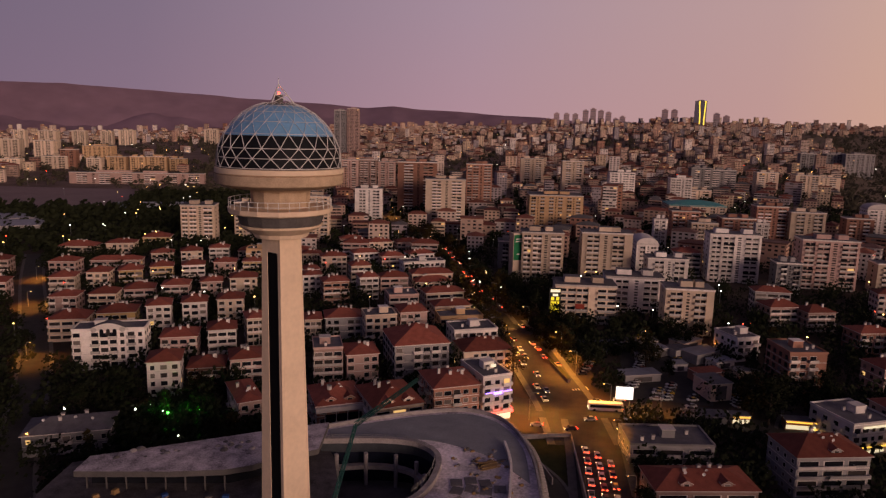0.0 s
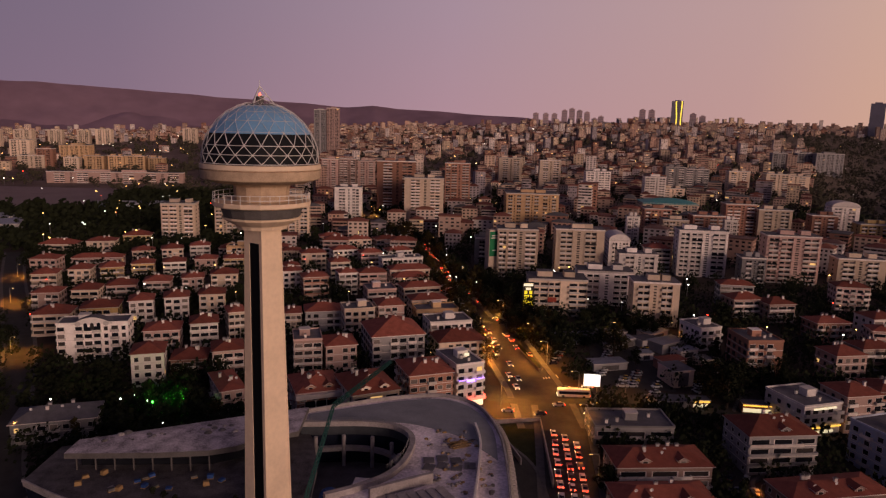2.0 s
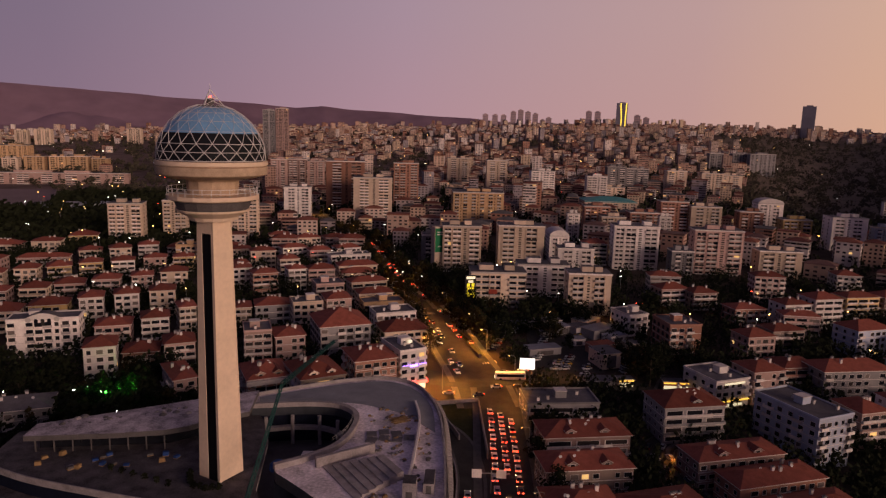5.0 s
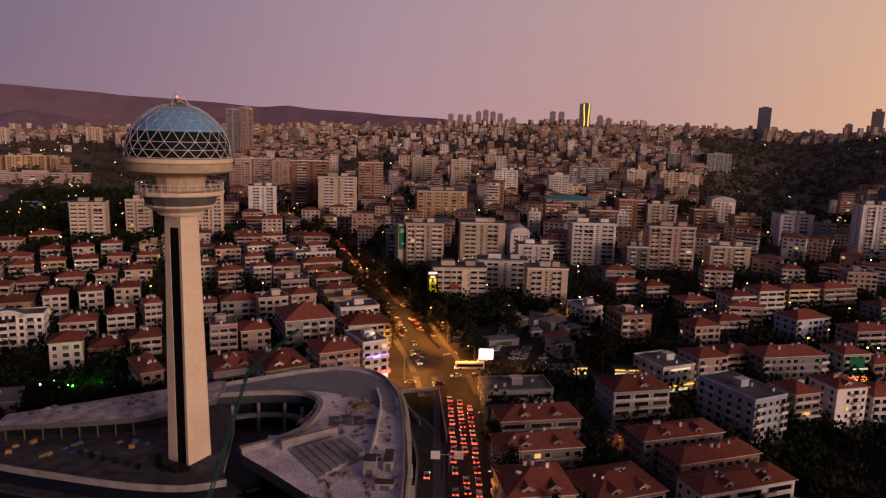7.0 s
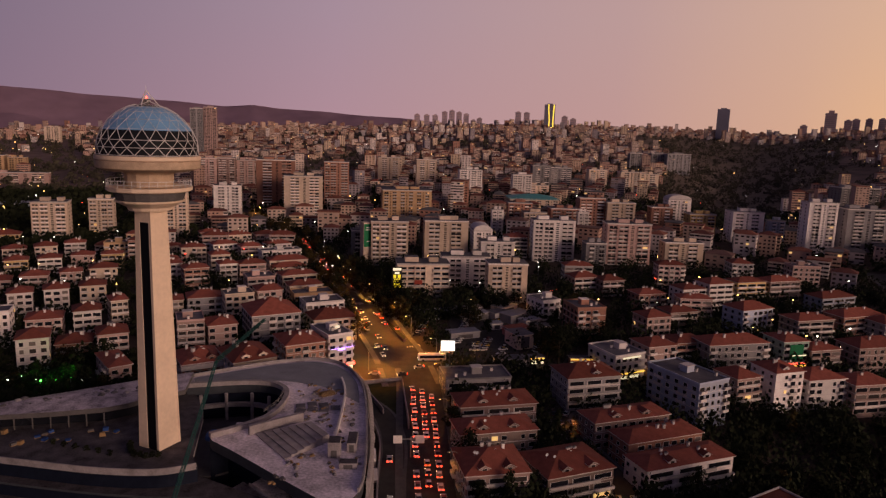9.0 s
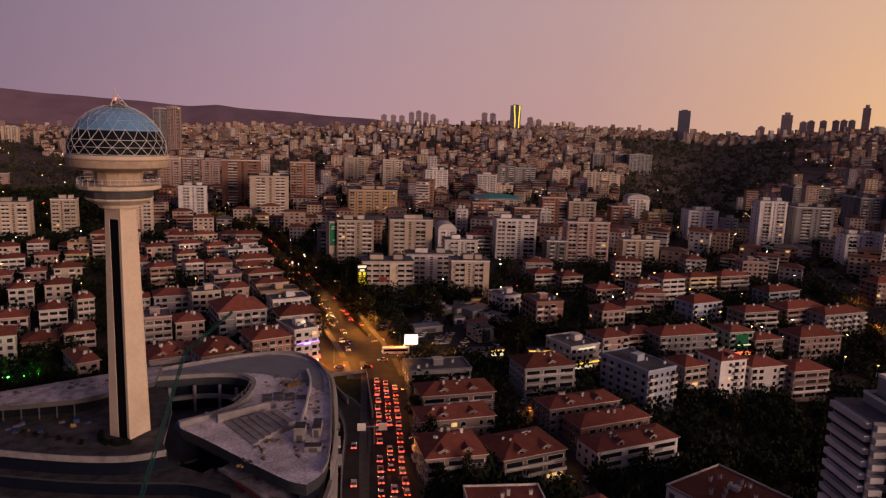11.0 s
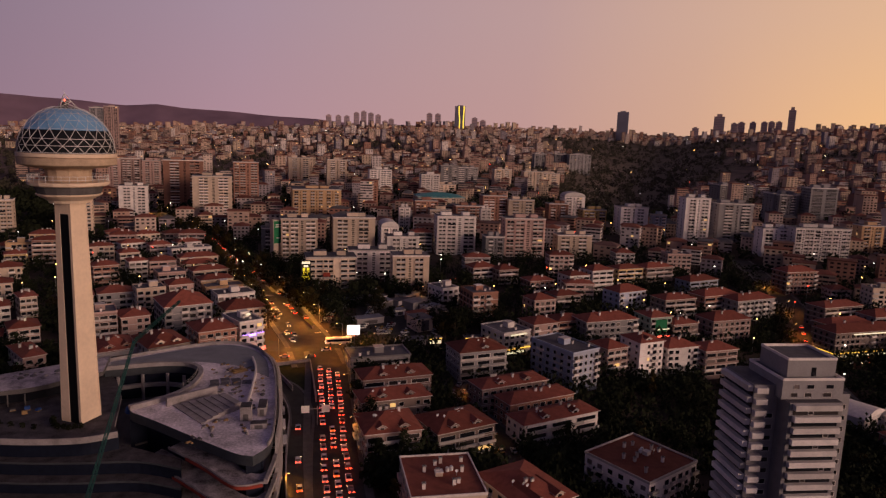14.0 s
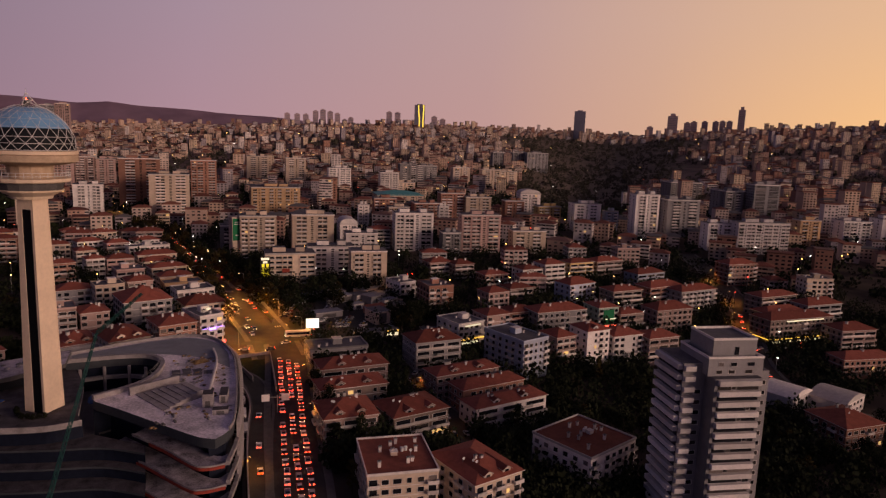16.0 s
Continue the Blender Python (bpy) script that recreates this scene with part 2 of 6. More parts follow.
        z += (top - z) * (0.35 * smooth(420, 3300, r) + 0.65 * smooth(300, 3300, r) ** 1.3)
    z -= 46 * math.exp(-((az - 35) / 4.5) ** 2) * smooth(700, 1300, r) * smooth(3300, 2100, r)
    return z


def curve_through(pts, step=6, closed=False):
    """A smooth line through a few points."""
    out, n = [], len(pts)
    for i in range(n if closed else n - 1):
        if closed:
            p0, p1, p2, p3 = (Vector(pts[(i + k) % n]) for k in (-1, 0, 1, 2))
        else:
            p0, p1, p2, p3 = (Vector(pts[min(n - 1, max(0, i + k))]) for k in (-1, 0, 1, 2))
        for k in range(step):
            t = k / step
            out.append(0.5 * (2 * p1 + (p2 - p0) * t + (2 * p0 - 5 * p1 + 4 * p2 - p3) * t * t + (3 * p1 - p0 - 3 * p2 + p3) * t ** 3))
    if not closed:
        out.append(Vector(pts[-1]))
    return [tuple(p) for p in out]


# ---- ground ----
def ground_sheet():
    radii = [0, 8] + [8 + 7 * k for k in range(1, 60)]
    r = radii[-1]
    while r < 4900:
        r *= 1.05
        radii.append(min(r, 4900))
    n = 256
    vs, fs = [(0, 130, land(0, 130))], []
    for r in radii[1:]:
        for k in range(n):
            a = 2 * math.pi * k / n
            x, y = r * math.cos(a), 130 + r * math.sin(a)
            vs.append((x, y, land(x, y)))
    for k in range(n):
        fs.append((0, 1 + k, 1 + (k + 1) % n))
    for i in range(len(radii) - 2):
        for k in range(n):
            j = (k + 1) % n
            fs.append((1 + i * n + k, 1 + (i + 1) * n + k, 1 + (i + 1) * n + j, 1 + i * n + j))
    me = bpy.data.meshes.new("ground")
    me.from_pydata(vs, [], fs)
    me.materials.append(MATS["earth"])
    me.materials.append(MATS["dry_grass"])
    me.materials.append(MATS["scrub_hazed"])

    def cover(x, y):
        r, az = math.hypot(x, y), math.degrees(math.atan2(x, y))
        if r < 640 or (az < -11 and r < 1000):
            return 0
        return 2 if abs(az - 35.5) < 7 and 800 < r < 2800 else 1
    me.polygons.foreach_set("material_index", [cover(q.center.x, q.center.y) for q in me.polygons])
    me.polygons.foreach_set("use_smooth", [True] * len(me.polygons))
    return tagged(new("ground", me), "dark soil and dry grass under the city", "ground", kind="structure")


ground_sheet()
ROADS = []


def road(name, pts, width, label, rise=0.3, walk_side=2.5, kind="structure"):
    """A carriageway along a smooth line, with raised pavements at both sides."""
    line = curve_through(pts, 10)
    ROADS.append((line, width / 2 + walk_side))
    rails = {}
    for key, offs in (("l2", -width / 2 - walk_side), ("l1", -width / 2), ("r1", width / 2), ("r2", width / 2 + walk_side)):
        row = []
        for i, p in enumerate(line):
            a, b = line[max(0, i - 1)], line[min(len(line) - 1, i + 1)]
            d = Vector((b[0] - a[0], b[1] - a[1])).normalized()
            row.append((p[0] + d.y * offs, p[1] - d.x * offs))
        rails[key] = row
    base = [land(*p[:2]) for p in line]

    def strip(l, r, up, mat, edge):
        bd = Build()
        for i in range(len(line) - 1):
            q = [(rails[l][i][0], rails[l][i][1], base[i] + up), (rails[r][i][0], rails[r][i][1], base[i] + up),
                 (rails[r][i + 1][0], rails[r][i + 1][1], base[i + 1] + up), (rails[l][i + 1][0], rails[l][i + 1][1], base[i + 1] + up)]
            bd.face(q, mat)
            if edge:
                for a, b in ((0, 3), (2, 1)):
                    bd.face([q[a], q[b], (q[b][0], q[b][1], q[b][2] - 1.2), (q[a][0], q[a][1], q[a][2] - 1.2)], mat)
        return bd
    tagged(new(name, strip("l1", "r1", rise, "asphalt", False).mesh(name)), label, "road", kind=kind)
    if walk_side:
        for l, r in (("l2", "l1"), ("r1", "r2")):
            tagged(new("pavement", strip(l, r, rise + 0.15, "pavement", True).mesh("pavement")), "grey paved footway with a kerb beside the road", "pavement", kind="structure")


road("road", [(32, 60), (38, 100), (42, 138), (50, 200), (52, 222)], 15, "asphalt dual road full of queueing traffic", 0.3)
road("road", [(47, 205), (46, 232), (42, 262), (38, 292), (30, 324)], 19, "lamp-lit asphalt avenue running into the city", 0.34)
road("road", [(31, 318), (28, 330), (12, 418), (-2, 512), (-33, 607), (-66, 737), (-110, 900)], 11, "tree-lined asphalt avenue far into the city", 0.3)
road("road", [(19, 236), (40, 230), (66, 232), (92, 230), (118, 217)], 16, "asphalt crossing street at the junction", 0.38, 0)
road("road", [(27, 193), (33, 180), (34, 160), (31, 140), (28, 118), (26, 100), (24, 60)], 7, "curved asphalt slip road beside the underpass", 0.3, 1.0)
road("road", [(128, 232), (118, 216), (112, 191), (98, 178), (99, 160), (103, 140), (100, 122), (96, 100), (90, 60)], 7, "narrow residential street with parked cars", 0.26, 1.2)
road("road", [(-95, 150), (-117, 173), (-160, 257), (-200, 324), (-240, 390), (-282, 464)], 10, "tree-lined street between apartment houses", 0.26, 1.5)
road("road", [(300, 90), (284, 128), (288, 168), (320, 210), (349, 245), (377, 295), (420, 380)], 13, "busy street with queueing cars and shop lights", 0.26, 2)
road("road", [(118, 216), (150, 200), (210, 196), (270, 190)], 8, "narrow street with lit shops", 0.26, 1)


# ---- mountains ----
def mountains(name, r0, az0, az1, height, seed, label):
    vs, fs, n, m = [], [], 260, 16
    for i in range(n + 1):
        az = radians(az0 + (az1 - az0) * i / n)
        u = i / n
        crest = height(math.degrees(az)) * (1 + 0.012 * noise.noise((seed, u * 31, 2)))
        for j in range(m + 1):
            f = j / m
            r = r0 + 520 * f
            fold = 62 * noise.noise((u * 24, f * 2.5, seed)) * f * (1.1 - f) + 18 * noise.noise((u * 70, f * 5, seed)) * f * (1.05 - f)
            vs.append((r * math.sin(az), r * math.cos(az), 20 + (crest - 20) * f ** 0.85 + fold * (0 if j == m else 1)))
    for i in range(n):
        for j in range(m):
            a = i * (m + 1) + j
            fs.append((a, a + m + 1, a + m + 2, a + 1))
    me = bpy.data.meshes.new(name)
    me.from_pydata(vs, [], fs)
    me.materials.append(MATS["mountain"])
    me.polygons.foreach_set("use_smooth", [True] * len(me.polygons))
    tagged(new(name, me), label, "mountain", kind="structure")


RIDGE_AZ = (-48, -32, -28.7, -25, -22, -18.8, -16.9, -10.2, -6.5, -4.4, -2.6, 1, 4.8, 7.9, 20)
RIDGE_Z = (318, 322, 327, 314, 303, 292, 281, 259, 239, 256, 239, 230, 210, 203, 110)
mountains("backdrop", 4250, -48, 20, lambda a: float(np.interp(a, RIDGE_AZ, RIDGE_Z)), 3.1, "bare mountain ridge on the horizon, tinted purple-brown for haze")
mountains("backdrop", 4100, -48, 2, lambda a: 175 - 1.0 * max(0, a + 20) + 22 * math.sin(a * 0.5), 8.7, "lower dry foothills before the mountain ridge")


# ---- houses and blocks ----
def window_mesh(name, glass):
    """A framed pane, set back in a moulded frame with a sill."""
    b = Build()
    b.names = ["trim", glass]
    out = [(-0.5, -0.5), (0.5, -0.5), (0.5, 0.5), (-0.5, 0.5)]
    inn = [(-0.455, -0.445), (0.455, -0.445), (0.455, 0.455), (-0.455, 0.455)]
    b.v = [(x, 0.02, z) for x, z in out] + [(x, -0.09 if z > 0 else -0.17, z) for x, z in out] + [(x, -0.09 if z > 0 else -0.12, z) for x, z in inn] + [(x, -0.02, z) for x, z in inn]
    for base in (0, 4, 8):
        for k in range(4):
            j = (k + 1) % 4
            b.f.append((base + k, base + j, base + 4 + j, base + 4 + k))
            b.m.append(0)
    b.f.append((12, 13, 14, 15))
    b.m.append(1)
    return b.mesh(name)


WINDOW, WINDOW_LIT = window_mesh("window", "glass_dark"), window_mesh("window_lit", "lit_pane")
FOOT, RECT = [], []
rng = random.Random(5)


def put_window(parent, x, y, z, w, h, turn, lit):
    o = new("window", WINDOW_LIT if lit else WINDOW)
    o.parent = parent
    o.matrix_local = pose(x, y, z, 0, 0, turn) @ Matrix.Diagonal((w, 1, h, 1))


def chimney(parent, x, y, z):
    b = Build()
    b.box(x - 0.45, x + 0.45, y - 0.35, y + 0.35, z - 1.2, z + 1.3, "trim")
    b.box(x - 0.6, x + 0.6, y - 0.5, y + 0.5, z + 1.3, z + 1.5, "concrete")
    b.box(x - 0.3, x + 0.3, y - 0.2, y + 0.2, z + 1.5, z + 1.8, "concrete_dark")
    part("chimney", b, parent)


def dormer(parent, x, y0, y1, z, mat, tile):
    """A roof dormer with a gabled top, a window and boxed eaves."""
    b, hw = Build(), 1.5
    b.box(x - hw, x + hw, y0, y1, z, z + 1.5, mat)
    b.face([(x - hw, y0, z + 1.5), (x + hw, y0, z + 1.5), (x, y0, z + 2.3)], mat)
    e = hw + 0.35
    for s in (-1, 1):
        q = [(x + s * e, y0 - 0.4, z + 1.36), (x + s * e, y1, z + 1.36), (x, y1, z + 2.4), (x, y0 - 0.4, z + 2.4)]
        b.face(q if s < 0 else q[::-1], tile)
        b.face([(px, py, pz - 0.12) for px, py, pz in (q[::-1] if s < 0 else q)], "trim")
        b.face([q[0], q[3], (x, y0 - 0.4, z + 2.28), (x + s * e, y0 - 0.4, z + 1.24)], "trim")
    b.box(x - 0.8, x + 0.8, y0 - 0.05, y0 - 0.006, z + 0.25, z + 1.35, "trim")
    b.box(x - 0.68, x + 0.68, y0 - 0.08, y0 - 0.054, z + 0.35, z + 1.25, "glass_dark")
    part("dormer", b, parent)


def dish(parent, x, y, z):
    """A small satellite dish on its post."""
    b = Build()
    b.box(x - 0.05, x + 0.05, y - 0.05, y + 0.05, z - 1.2, z + 0.9, "pole_grey")
    for k in range(8):
        a0, a1 = math.tau * k / 8, math.tau * (k + 1) / 8
        p0, p1 = (x + 0.5 * math.cos(a0), y - 0.3, z + 1.1 + 0.5 * math.sin(a0)), (x + 0.5 * math.cos(a1), y - 0.3, z + 1.1 + 0.5 * math.sin(a1))
        b.face([p0, p1, (x, y - 0.1, z + 1.0)], "white_steel")
        b.face([p1, p0, (x, y - 0.06, z + 1.0)], "white_steel")
    part("satellite_dish", b, parent)


def hip(b, w, d, z, rise, over, tile):
    """A hipped roof with an overhanging, boxed eave."""
    x, y = w / 2 + over, d / 2 + over
    k, top = min(x, y), z + 0.18 + rise
    ridge = [(-(x - k) - 0.02, 0, top), (x - k + 0.02, 0, top)] if w >= d else [(0, -(y - k) - 0.02, top), (0, y - k + 0.02, top)]
    n = len(b.v)
    b.v.extend([(sx * x, sy * y, zz) for zz in (z - 0.05, z + 0.18) for sx, sy in ((-1, -1), (1, -1), (1, 1), (-1, 1))] + ridge)
    eave = [(0, 3, 2, 1), (0, 1, 5, 4), (1, 2, 6, 5), (2, 3, 7, 6), (3, 0, 4, 7)]
    slopes = [(4, 5, 9, 8), (5, 6, 9), (6, 7, 8, 9), (7, 4, 8)] if w >= d else [(4, 5, 8), (5, 6, 9, 8), (6, 7, 9), (7, 4, 8, 9)]
    for q, name in [(q, "trim") for q in eave] + [(q, tile) for q in slopes]:
        b.f.append(tuple(n + i for i in q))
        b.m.append(b.slot(name))


WORDS = {"cream": "cream", "white": "white", "yellow": "pale yellow", "pink": "dusty pink", "brick": "brick-red", "grey": "grey", "ochre": "ochre",
         "blue": "bluish white", "green": "greenish grey", "taupe": "dull taupe", "rose": "dull rose"}


def house(x, y, turn, w, d, floors, roof, wall, extra=""):
    """An apartment house of a few storeys."""
    FOOT.append((x, y, max(w, d) * 0.62))
    turn = turn * 0.8
    RECT.append((x, y, radians(turn), w / 2, d / 2))
    z = min(land(x, y), land(x - w / 2, y - d / 2), land(x + w / 2, y - d / 2)) + 0.2
    ztop = land(x, y) + floors * 3.0 + 0.6 - z
    kinds = {"hip": "red hipped tile roof", "flat": "flat roof and parapet"}
    label = f"{WORDS[wall]} {floors}-storey apartment house with {kinds[roof]}"
    t = thing("apartment_house", pose(x, y, z, 0, 0, turn), label, "house", "apartment houses")
    near = math.hypot(x - 20, y + 50) < 296
    mat = "plaster_" + wall
    b = Build()
    b.box(-w / 2, w / 2, -d / 2, d / 2, -4, ztop, mat)
    for k in range(1, floors):
        zz = ztop - 0.5 - 3.0 * k
        b.box(-w / 2 - 0.06, w / 2 + 0.06, -d / 2 - 0.06, d / 2 + 0.06, zz - 0.12, zz + 0.1, "trim")
    shell = part("wall", b, t)
    b = Build()
    if roof == "hip":
        rise = min(w, d) * rng.uniform(0.17, 0.25)
        hip(b, w, d, ztop, rise, 0.6, "roof_felt" if extra == "darkroof" else "roof_tile")
        top_ = part("roof", b, t)
        for k in range(rng.randint(2, 4)):
            chimney(top_, rng.uniform(-w / 4, w / 4), rng.uniform(-d / 5, d / 5), ztop + rise * 0.75)
        if near:
            own = random.Random(int(x * 7 + y * 13))
            tile = "roof_felt" if extra == "darkroof" else "roof_tile"
            if w >= 11 and d >= 8 and own.random() < 0.6:
                for gx in ((-w / 5, w / 5) if w > 15 and own.random() < 0.6 else (own.uniform(-w / 8, w / 8),)):
                    dormer(top_, gx, -d / 2 + 0.9, -0.3, ztop + 0.1, mat, tile)
            for k in range(own.randint(1, 3)):
                dish(top_, own.uniform(-w / 3, w / 3), own.uniform(-d / 4, 0), ztop + rise * 0.6)
    else:
        tile = "roof_tile" if extra == "redtop" else "roof_felt"
        b.box(-w / 2 - 0.2, w / 2 + 0.2, -d / 2 - 0.2, d / 2 + 0.2, ztop, ztop + 0.25, "trim" if extra == "redtop" else mat, tile)
        for q in ((-w / 2 - 0.2, w / 2 + 0.2, -d / 2 - 0.2, -d / 2 + 0.1), (-w / 2 - 0.2, w / 2 + 0.2, d / 2 - 0.1, d / 2 + 0.2),
                  (-w / 2 - 0.2, -w / 2 + 0.1, -d / 2 + 0.1, d / 2 - 0.1), (w / 2 - 0.1, w / 2 + 0.2, -d / 2 + 0.1, d / 2 - 0.1)):
            pb = Build()
            pb.box(*q, ztop + 0.25, ztop + 0.8, "trim" if extra == "redtop" else mat)
            part("parapet", pb, t)
        top_ = part("roof", b, t)
        h = Build()
        hx = rng.uniform(-w / 5, w / 5)
        if extra == "redtop":
            # chimney stacks, water tanks and a low wall divide the tiled top
            for cx, cy in ((-w * 0.22, d * 0.1), (w * 0.05, d * 0.3), (w * 0.3, d * 0.05), (w * 0.12, -d * 0.25), (-w * 0.3, -d * 0.3), (-w * 0.05, d * 0.02)):
                chimney(top_, cx, cy, ztop + 0.6)
            for cx, cy in ((w * 0.1, d * 0.08), (w * 0.16, d * 0.1)):
                tk = Build()
                tk.rings([(0.55, ztop + 0.26), (0.55, ztop + 1.4), (0.4, ztop + 1.55)], 12, "white_steel")
                part("water_tank", tk, top_, "white water tank").location = (cx, cy, 0)
            dish(top_, w * 0.2, -d * 0.05, ztop + 0.9)
        hh = (1.0, 1.4) if extra == "redtop" else (2.0, 2.8)
        h.box(hx - hh[0], hx + hh[0], -hh[0] * 0.9, hh[0] * 0.9, ztop + 0.25, ztop + hh[1], mat, "roof_felt")
        h.box(hx - hh[0] - 0.2, hx + hh[0] + 0.2, -hh[0] * 0.9 - 0.2, hh[0] * 0.9 + 0.2, ztop + hh[1], ztop + hh[1] + 0.2, "trim")
        part("stair_hut", h, top_)
        for k in range(3):
            chimney(top_, rng.uniform(-w / 2.6, w / 2.6), rng.uniform(-d / 3, d / 3), ztop + 0.2)
    cols = max(2, round(w / 3.4))
    rows = max(2, round(d / 4.2))
    balc = set()
    if extra in ("balc", "corner", "lit") or rng.random() < 0.85:
        balc = {0, cols - 1} if rng.random() < 0.5 else {cols // 2} if rng.random() < 0.4 else set(range(0, cols, 2))
    banded = not extra and rng.random() < 0.48
    if banded:
        cols, balc = 3, set()
    bw = Build()
    mix = random.Random(int(x * 11 + y * 5))
    wide = [mix.choice((1.4, 1.9, 2.2, 2.6)) for c in range(cols)]
    blind = mix.randrange(cols) if cols > 3 and mix.random() < 0.5 else -1
    for k in range(floors):
        zc = ztop - 2.05 - 3.0 * k
        spots = [((c + 0.5) * w / cols - w / 2, -d / 2 - 0.01, 0, w * 0.28 if banded else wide[c] if c not in balc else 2.4, 1.6 if c not in balc else 2.0, c) for c in range(cols) if c != blind or banded]
        sw, sh_ = (2.0, 1.7) if d > 15 else (1.4, 1.4)
        spots += [(w / 2 + 0.01, (c + 0.5) * d / rows - d / 2, 90, sw, sh_, -1) for c in range(rows)]
        spots += [(-w / 2 - 0.01, (c + 0.5) * d / rows - d / 2, -90, sw, sh_, -1) for c in range(rows)]
        if near:
            for sx, sy, tn, ww, hh, c in spots:
                put_window(shell, sx, sy, zc, ww, hh, tn, rng.random() < 0.014)
        else:
            for sx, sy, tn, ww, hh, c in spots:
                lit = "lit_pane" if rng.random() < 0.014 else "glass_dark"
                if tn == 0:
                    bw.box(sx - ww / 2 - 0.1, sx + ww / 2 + 0.1, sy - 0.04, sy + 0.05, zc - hh / 2 - 0.1, zc + hh / 2 + 0.1, "trim")
                    bw.box(sx - ww / 2, sx + ww / 2, sy - 0.07, sy - 0.03, zc - hh / 2, zc + hh / 2, lit)
                else:
                    s = 1 if tn > 0 else -1
                    bw.box(min(sx, sx + s * 0.06), max(sx, sx + s * 0.06), sy - ww / 2, sy + ww / 2, zc - hh / 2, zc + hh / 2, lit)
        if banded and k < floors - (1 if k % 2 else 0):
            bb = Build()
            z0, x0, x1 = zc - 1.15, -w / 2 - 0.25, w / 2 * (1.0 if k % 3 else 0.55)
            bb.box(x0, x1, -d / 2 - 1.2, -d / 2 - 0.07, z0 - 0.16, z0 + 0.9 * 0, "trim")
            bb.box(x0, x1, -d / 2 - 1.2, -d / 2 - 1.08, z0 + 0.001, z0 + 0.85, "trim" if rng.random() < 0.7 else mat)
            for q in (x0, x1 - 0.12):
                bb.box(q, q + 0.12, -d / 2 - 1.07, -d / 2 - 0.07, z0 + 0.001, z0 + 0.85, "trim")
            part("balcony", bb, t)
        if k < floors - 1 or floors < 3:
            for c in balc:
                cx = (c + 0.5) * w / cols - w / 2
                bb = Build()
                hw = min(1.9, w / cols * 0.48)
                z0 = zc - 1.15
                bb.box(cx - hw, cx + hw, -d / 2 - 1.3, -d / 2 - 0.06, z0 - 0.16, z0, "trim")
                bb.box(cx - hw, cx + hw, -d / 2 - 1.3, -d / 2 - 1.2, z0, z0 + 0.95, "trim")
                bb.box(cx - hw, cx - hw + 0.1, -d / 2 - 1.2, -d / 2 - 0.06, z0, z0 + 0.95, "trim")
                bb.box(cx + hw - 0.1, cx + hw, -d / 2 - 1.2, -d / 2 - 0.06, z0, z0 + 0.95, "trim")
                part("balcony", bb, t)
    if bw.f:
        tagged(part("glazing", bw, t), kind="stuff")
    if near and d > 15:
        # balconies on the long side walls
        for k in range(floors - 1):
            z0 = ztop - 3.2 - 3.0 * k
            for s_, yc in ((-1, -d / 5), (-1, d / 4), (1, 0)):
                if mix.random() < 0.25:
                    continue
                bb, x0, x1 = Build(), s_ * (w / 2 + 0.07), s_ * (w / 2 + 1.25)
                bb.box(min(x0, x1), max(x0, x1), yc - 1.9, yc + 1.9, z0 - 0.16, z0, "trim")
                bb.box(min(x1, x1 - s_ * 0.1), max(x1, x1 - s_ * 0.1), yc - 1.9, yc + 1.9, z0, z0 + 0.95, "trim")
                for q in (-1.9, 1.8):
                    bb.box(min(x0, x1 - s_ * 0.1), max(x0, x1 - s_ * 0.1), yc + q, yc + q + 0.1, z0, z0 + 0.95, "trim")
                part("balcony", bb, t)
    strips = []
    if extra == "corner":
        strips = [(-w / 2 + 1, w / 2 + 0.3, -d / 2 - 0.35, -d / 2 - 0.2, 9.6, 10.5, "neon_purple"), (w / 2 + 0.1, w / 2 + 0.25, -d / 2, d / 2 - 6, 9.6, 10.5, "neon_purple"),
                  (-w / 2, w / 2 + 0.4, -d / 2 - 1.5, -d / 2 - 1.38, 3.0, 3.9, "neon_red"), (w / 2 + 0.9, w / 2 + 1.05, -d / 2, d / 2, 3.0, 3.9, "neon_red"),
                  (-w / 2, w / 2, -d / 2 - 0.2, -d / 2 - 0.06, 0.4, 2.8, "shop_white"), (w / 2 + 0.06, w / 2 + 0.2, -d / 2 + 0.5, d / 2 - 1, 0.4, 2.8, "shop_white"),
                  (0.5, 2.4, -3.0, -2.85, ztop + 1.2, ztop + 2.2, "shop_white"), (-w / 2, -w / 2 + 3, -d / 2 - 0.5, -d / 2 - 0.4, 0.6, 2.4, "neon_yellow")]
    elif extra == "lit":
        strips = [(-w / 2, w / 2, -d / 2 - 0.5, -d / 2 - 0.35, 2.6, 3.0, "neon_yellow"), (-w / 2 - 0.5, -w / 2 - 0.35, -d / 2, d / 2, 2.6, 3.0, "neon_yellow"),
                  (-w / 4, w / 3, -d / 2 - 0.3, -d / 2 - 0.15, ztop - 1.4, ztop - 0.8, "shop_white"), (-w / 2 + 2, w / 2 - 3, -d / 2 - 0.2, -d / 2 - 0.06, 0.6, 1.4, "shop_white")]
    elif extra == "sign":
        strips = [(-w / 3, w / 5, -d / 2 - 1.5, -d / 2 - 1.36, 4.5, ztop - 1.0, "banner_green"), (-w / 2, w / 2, -d / 2 - 0.5, -d / 2 - 0.35, 3.0, 3.6, "neon_red"),
                  (-w / 2, w / 2, -d / 2 - 0.4, -d / 2 - 0.26, 0.8, 2.4, "neon_yellow"), (-w / 4, w / 3, -d / 2 - 1.56, -d / 2 - 1.51, 7.2, 7.7, "shop_white")]
    elif extra == "glassfront":
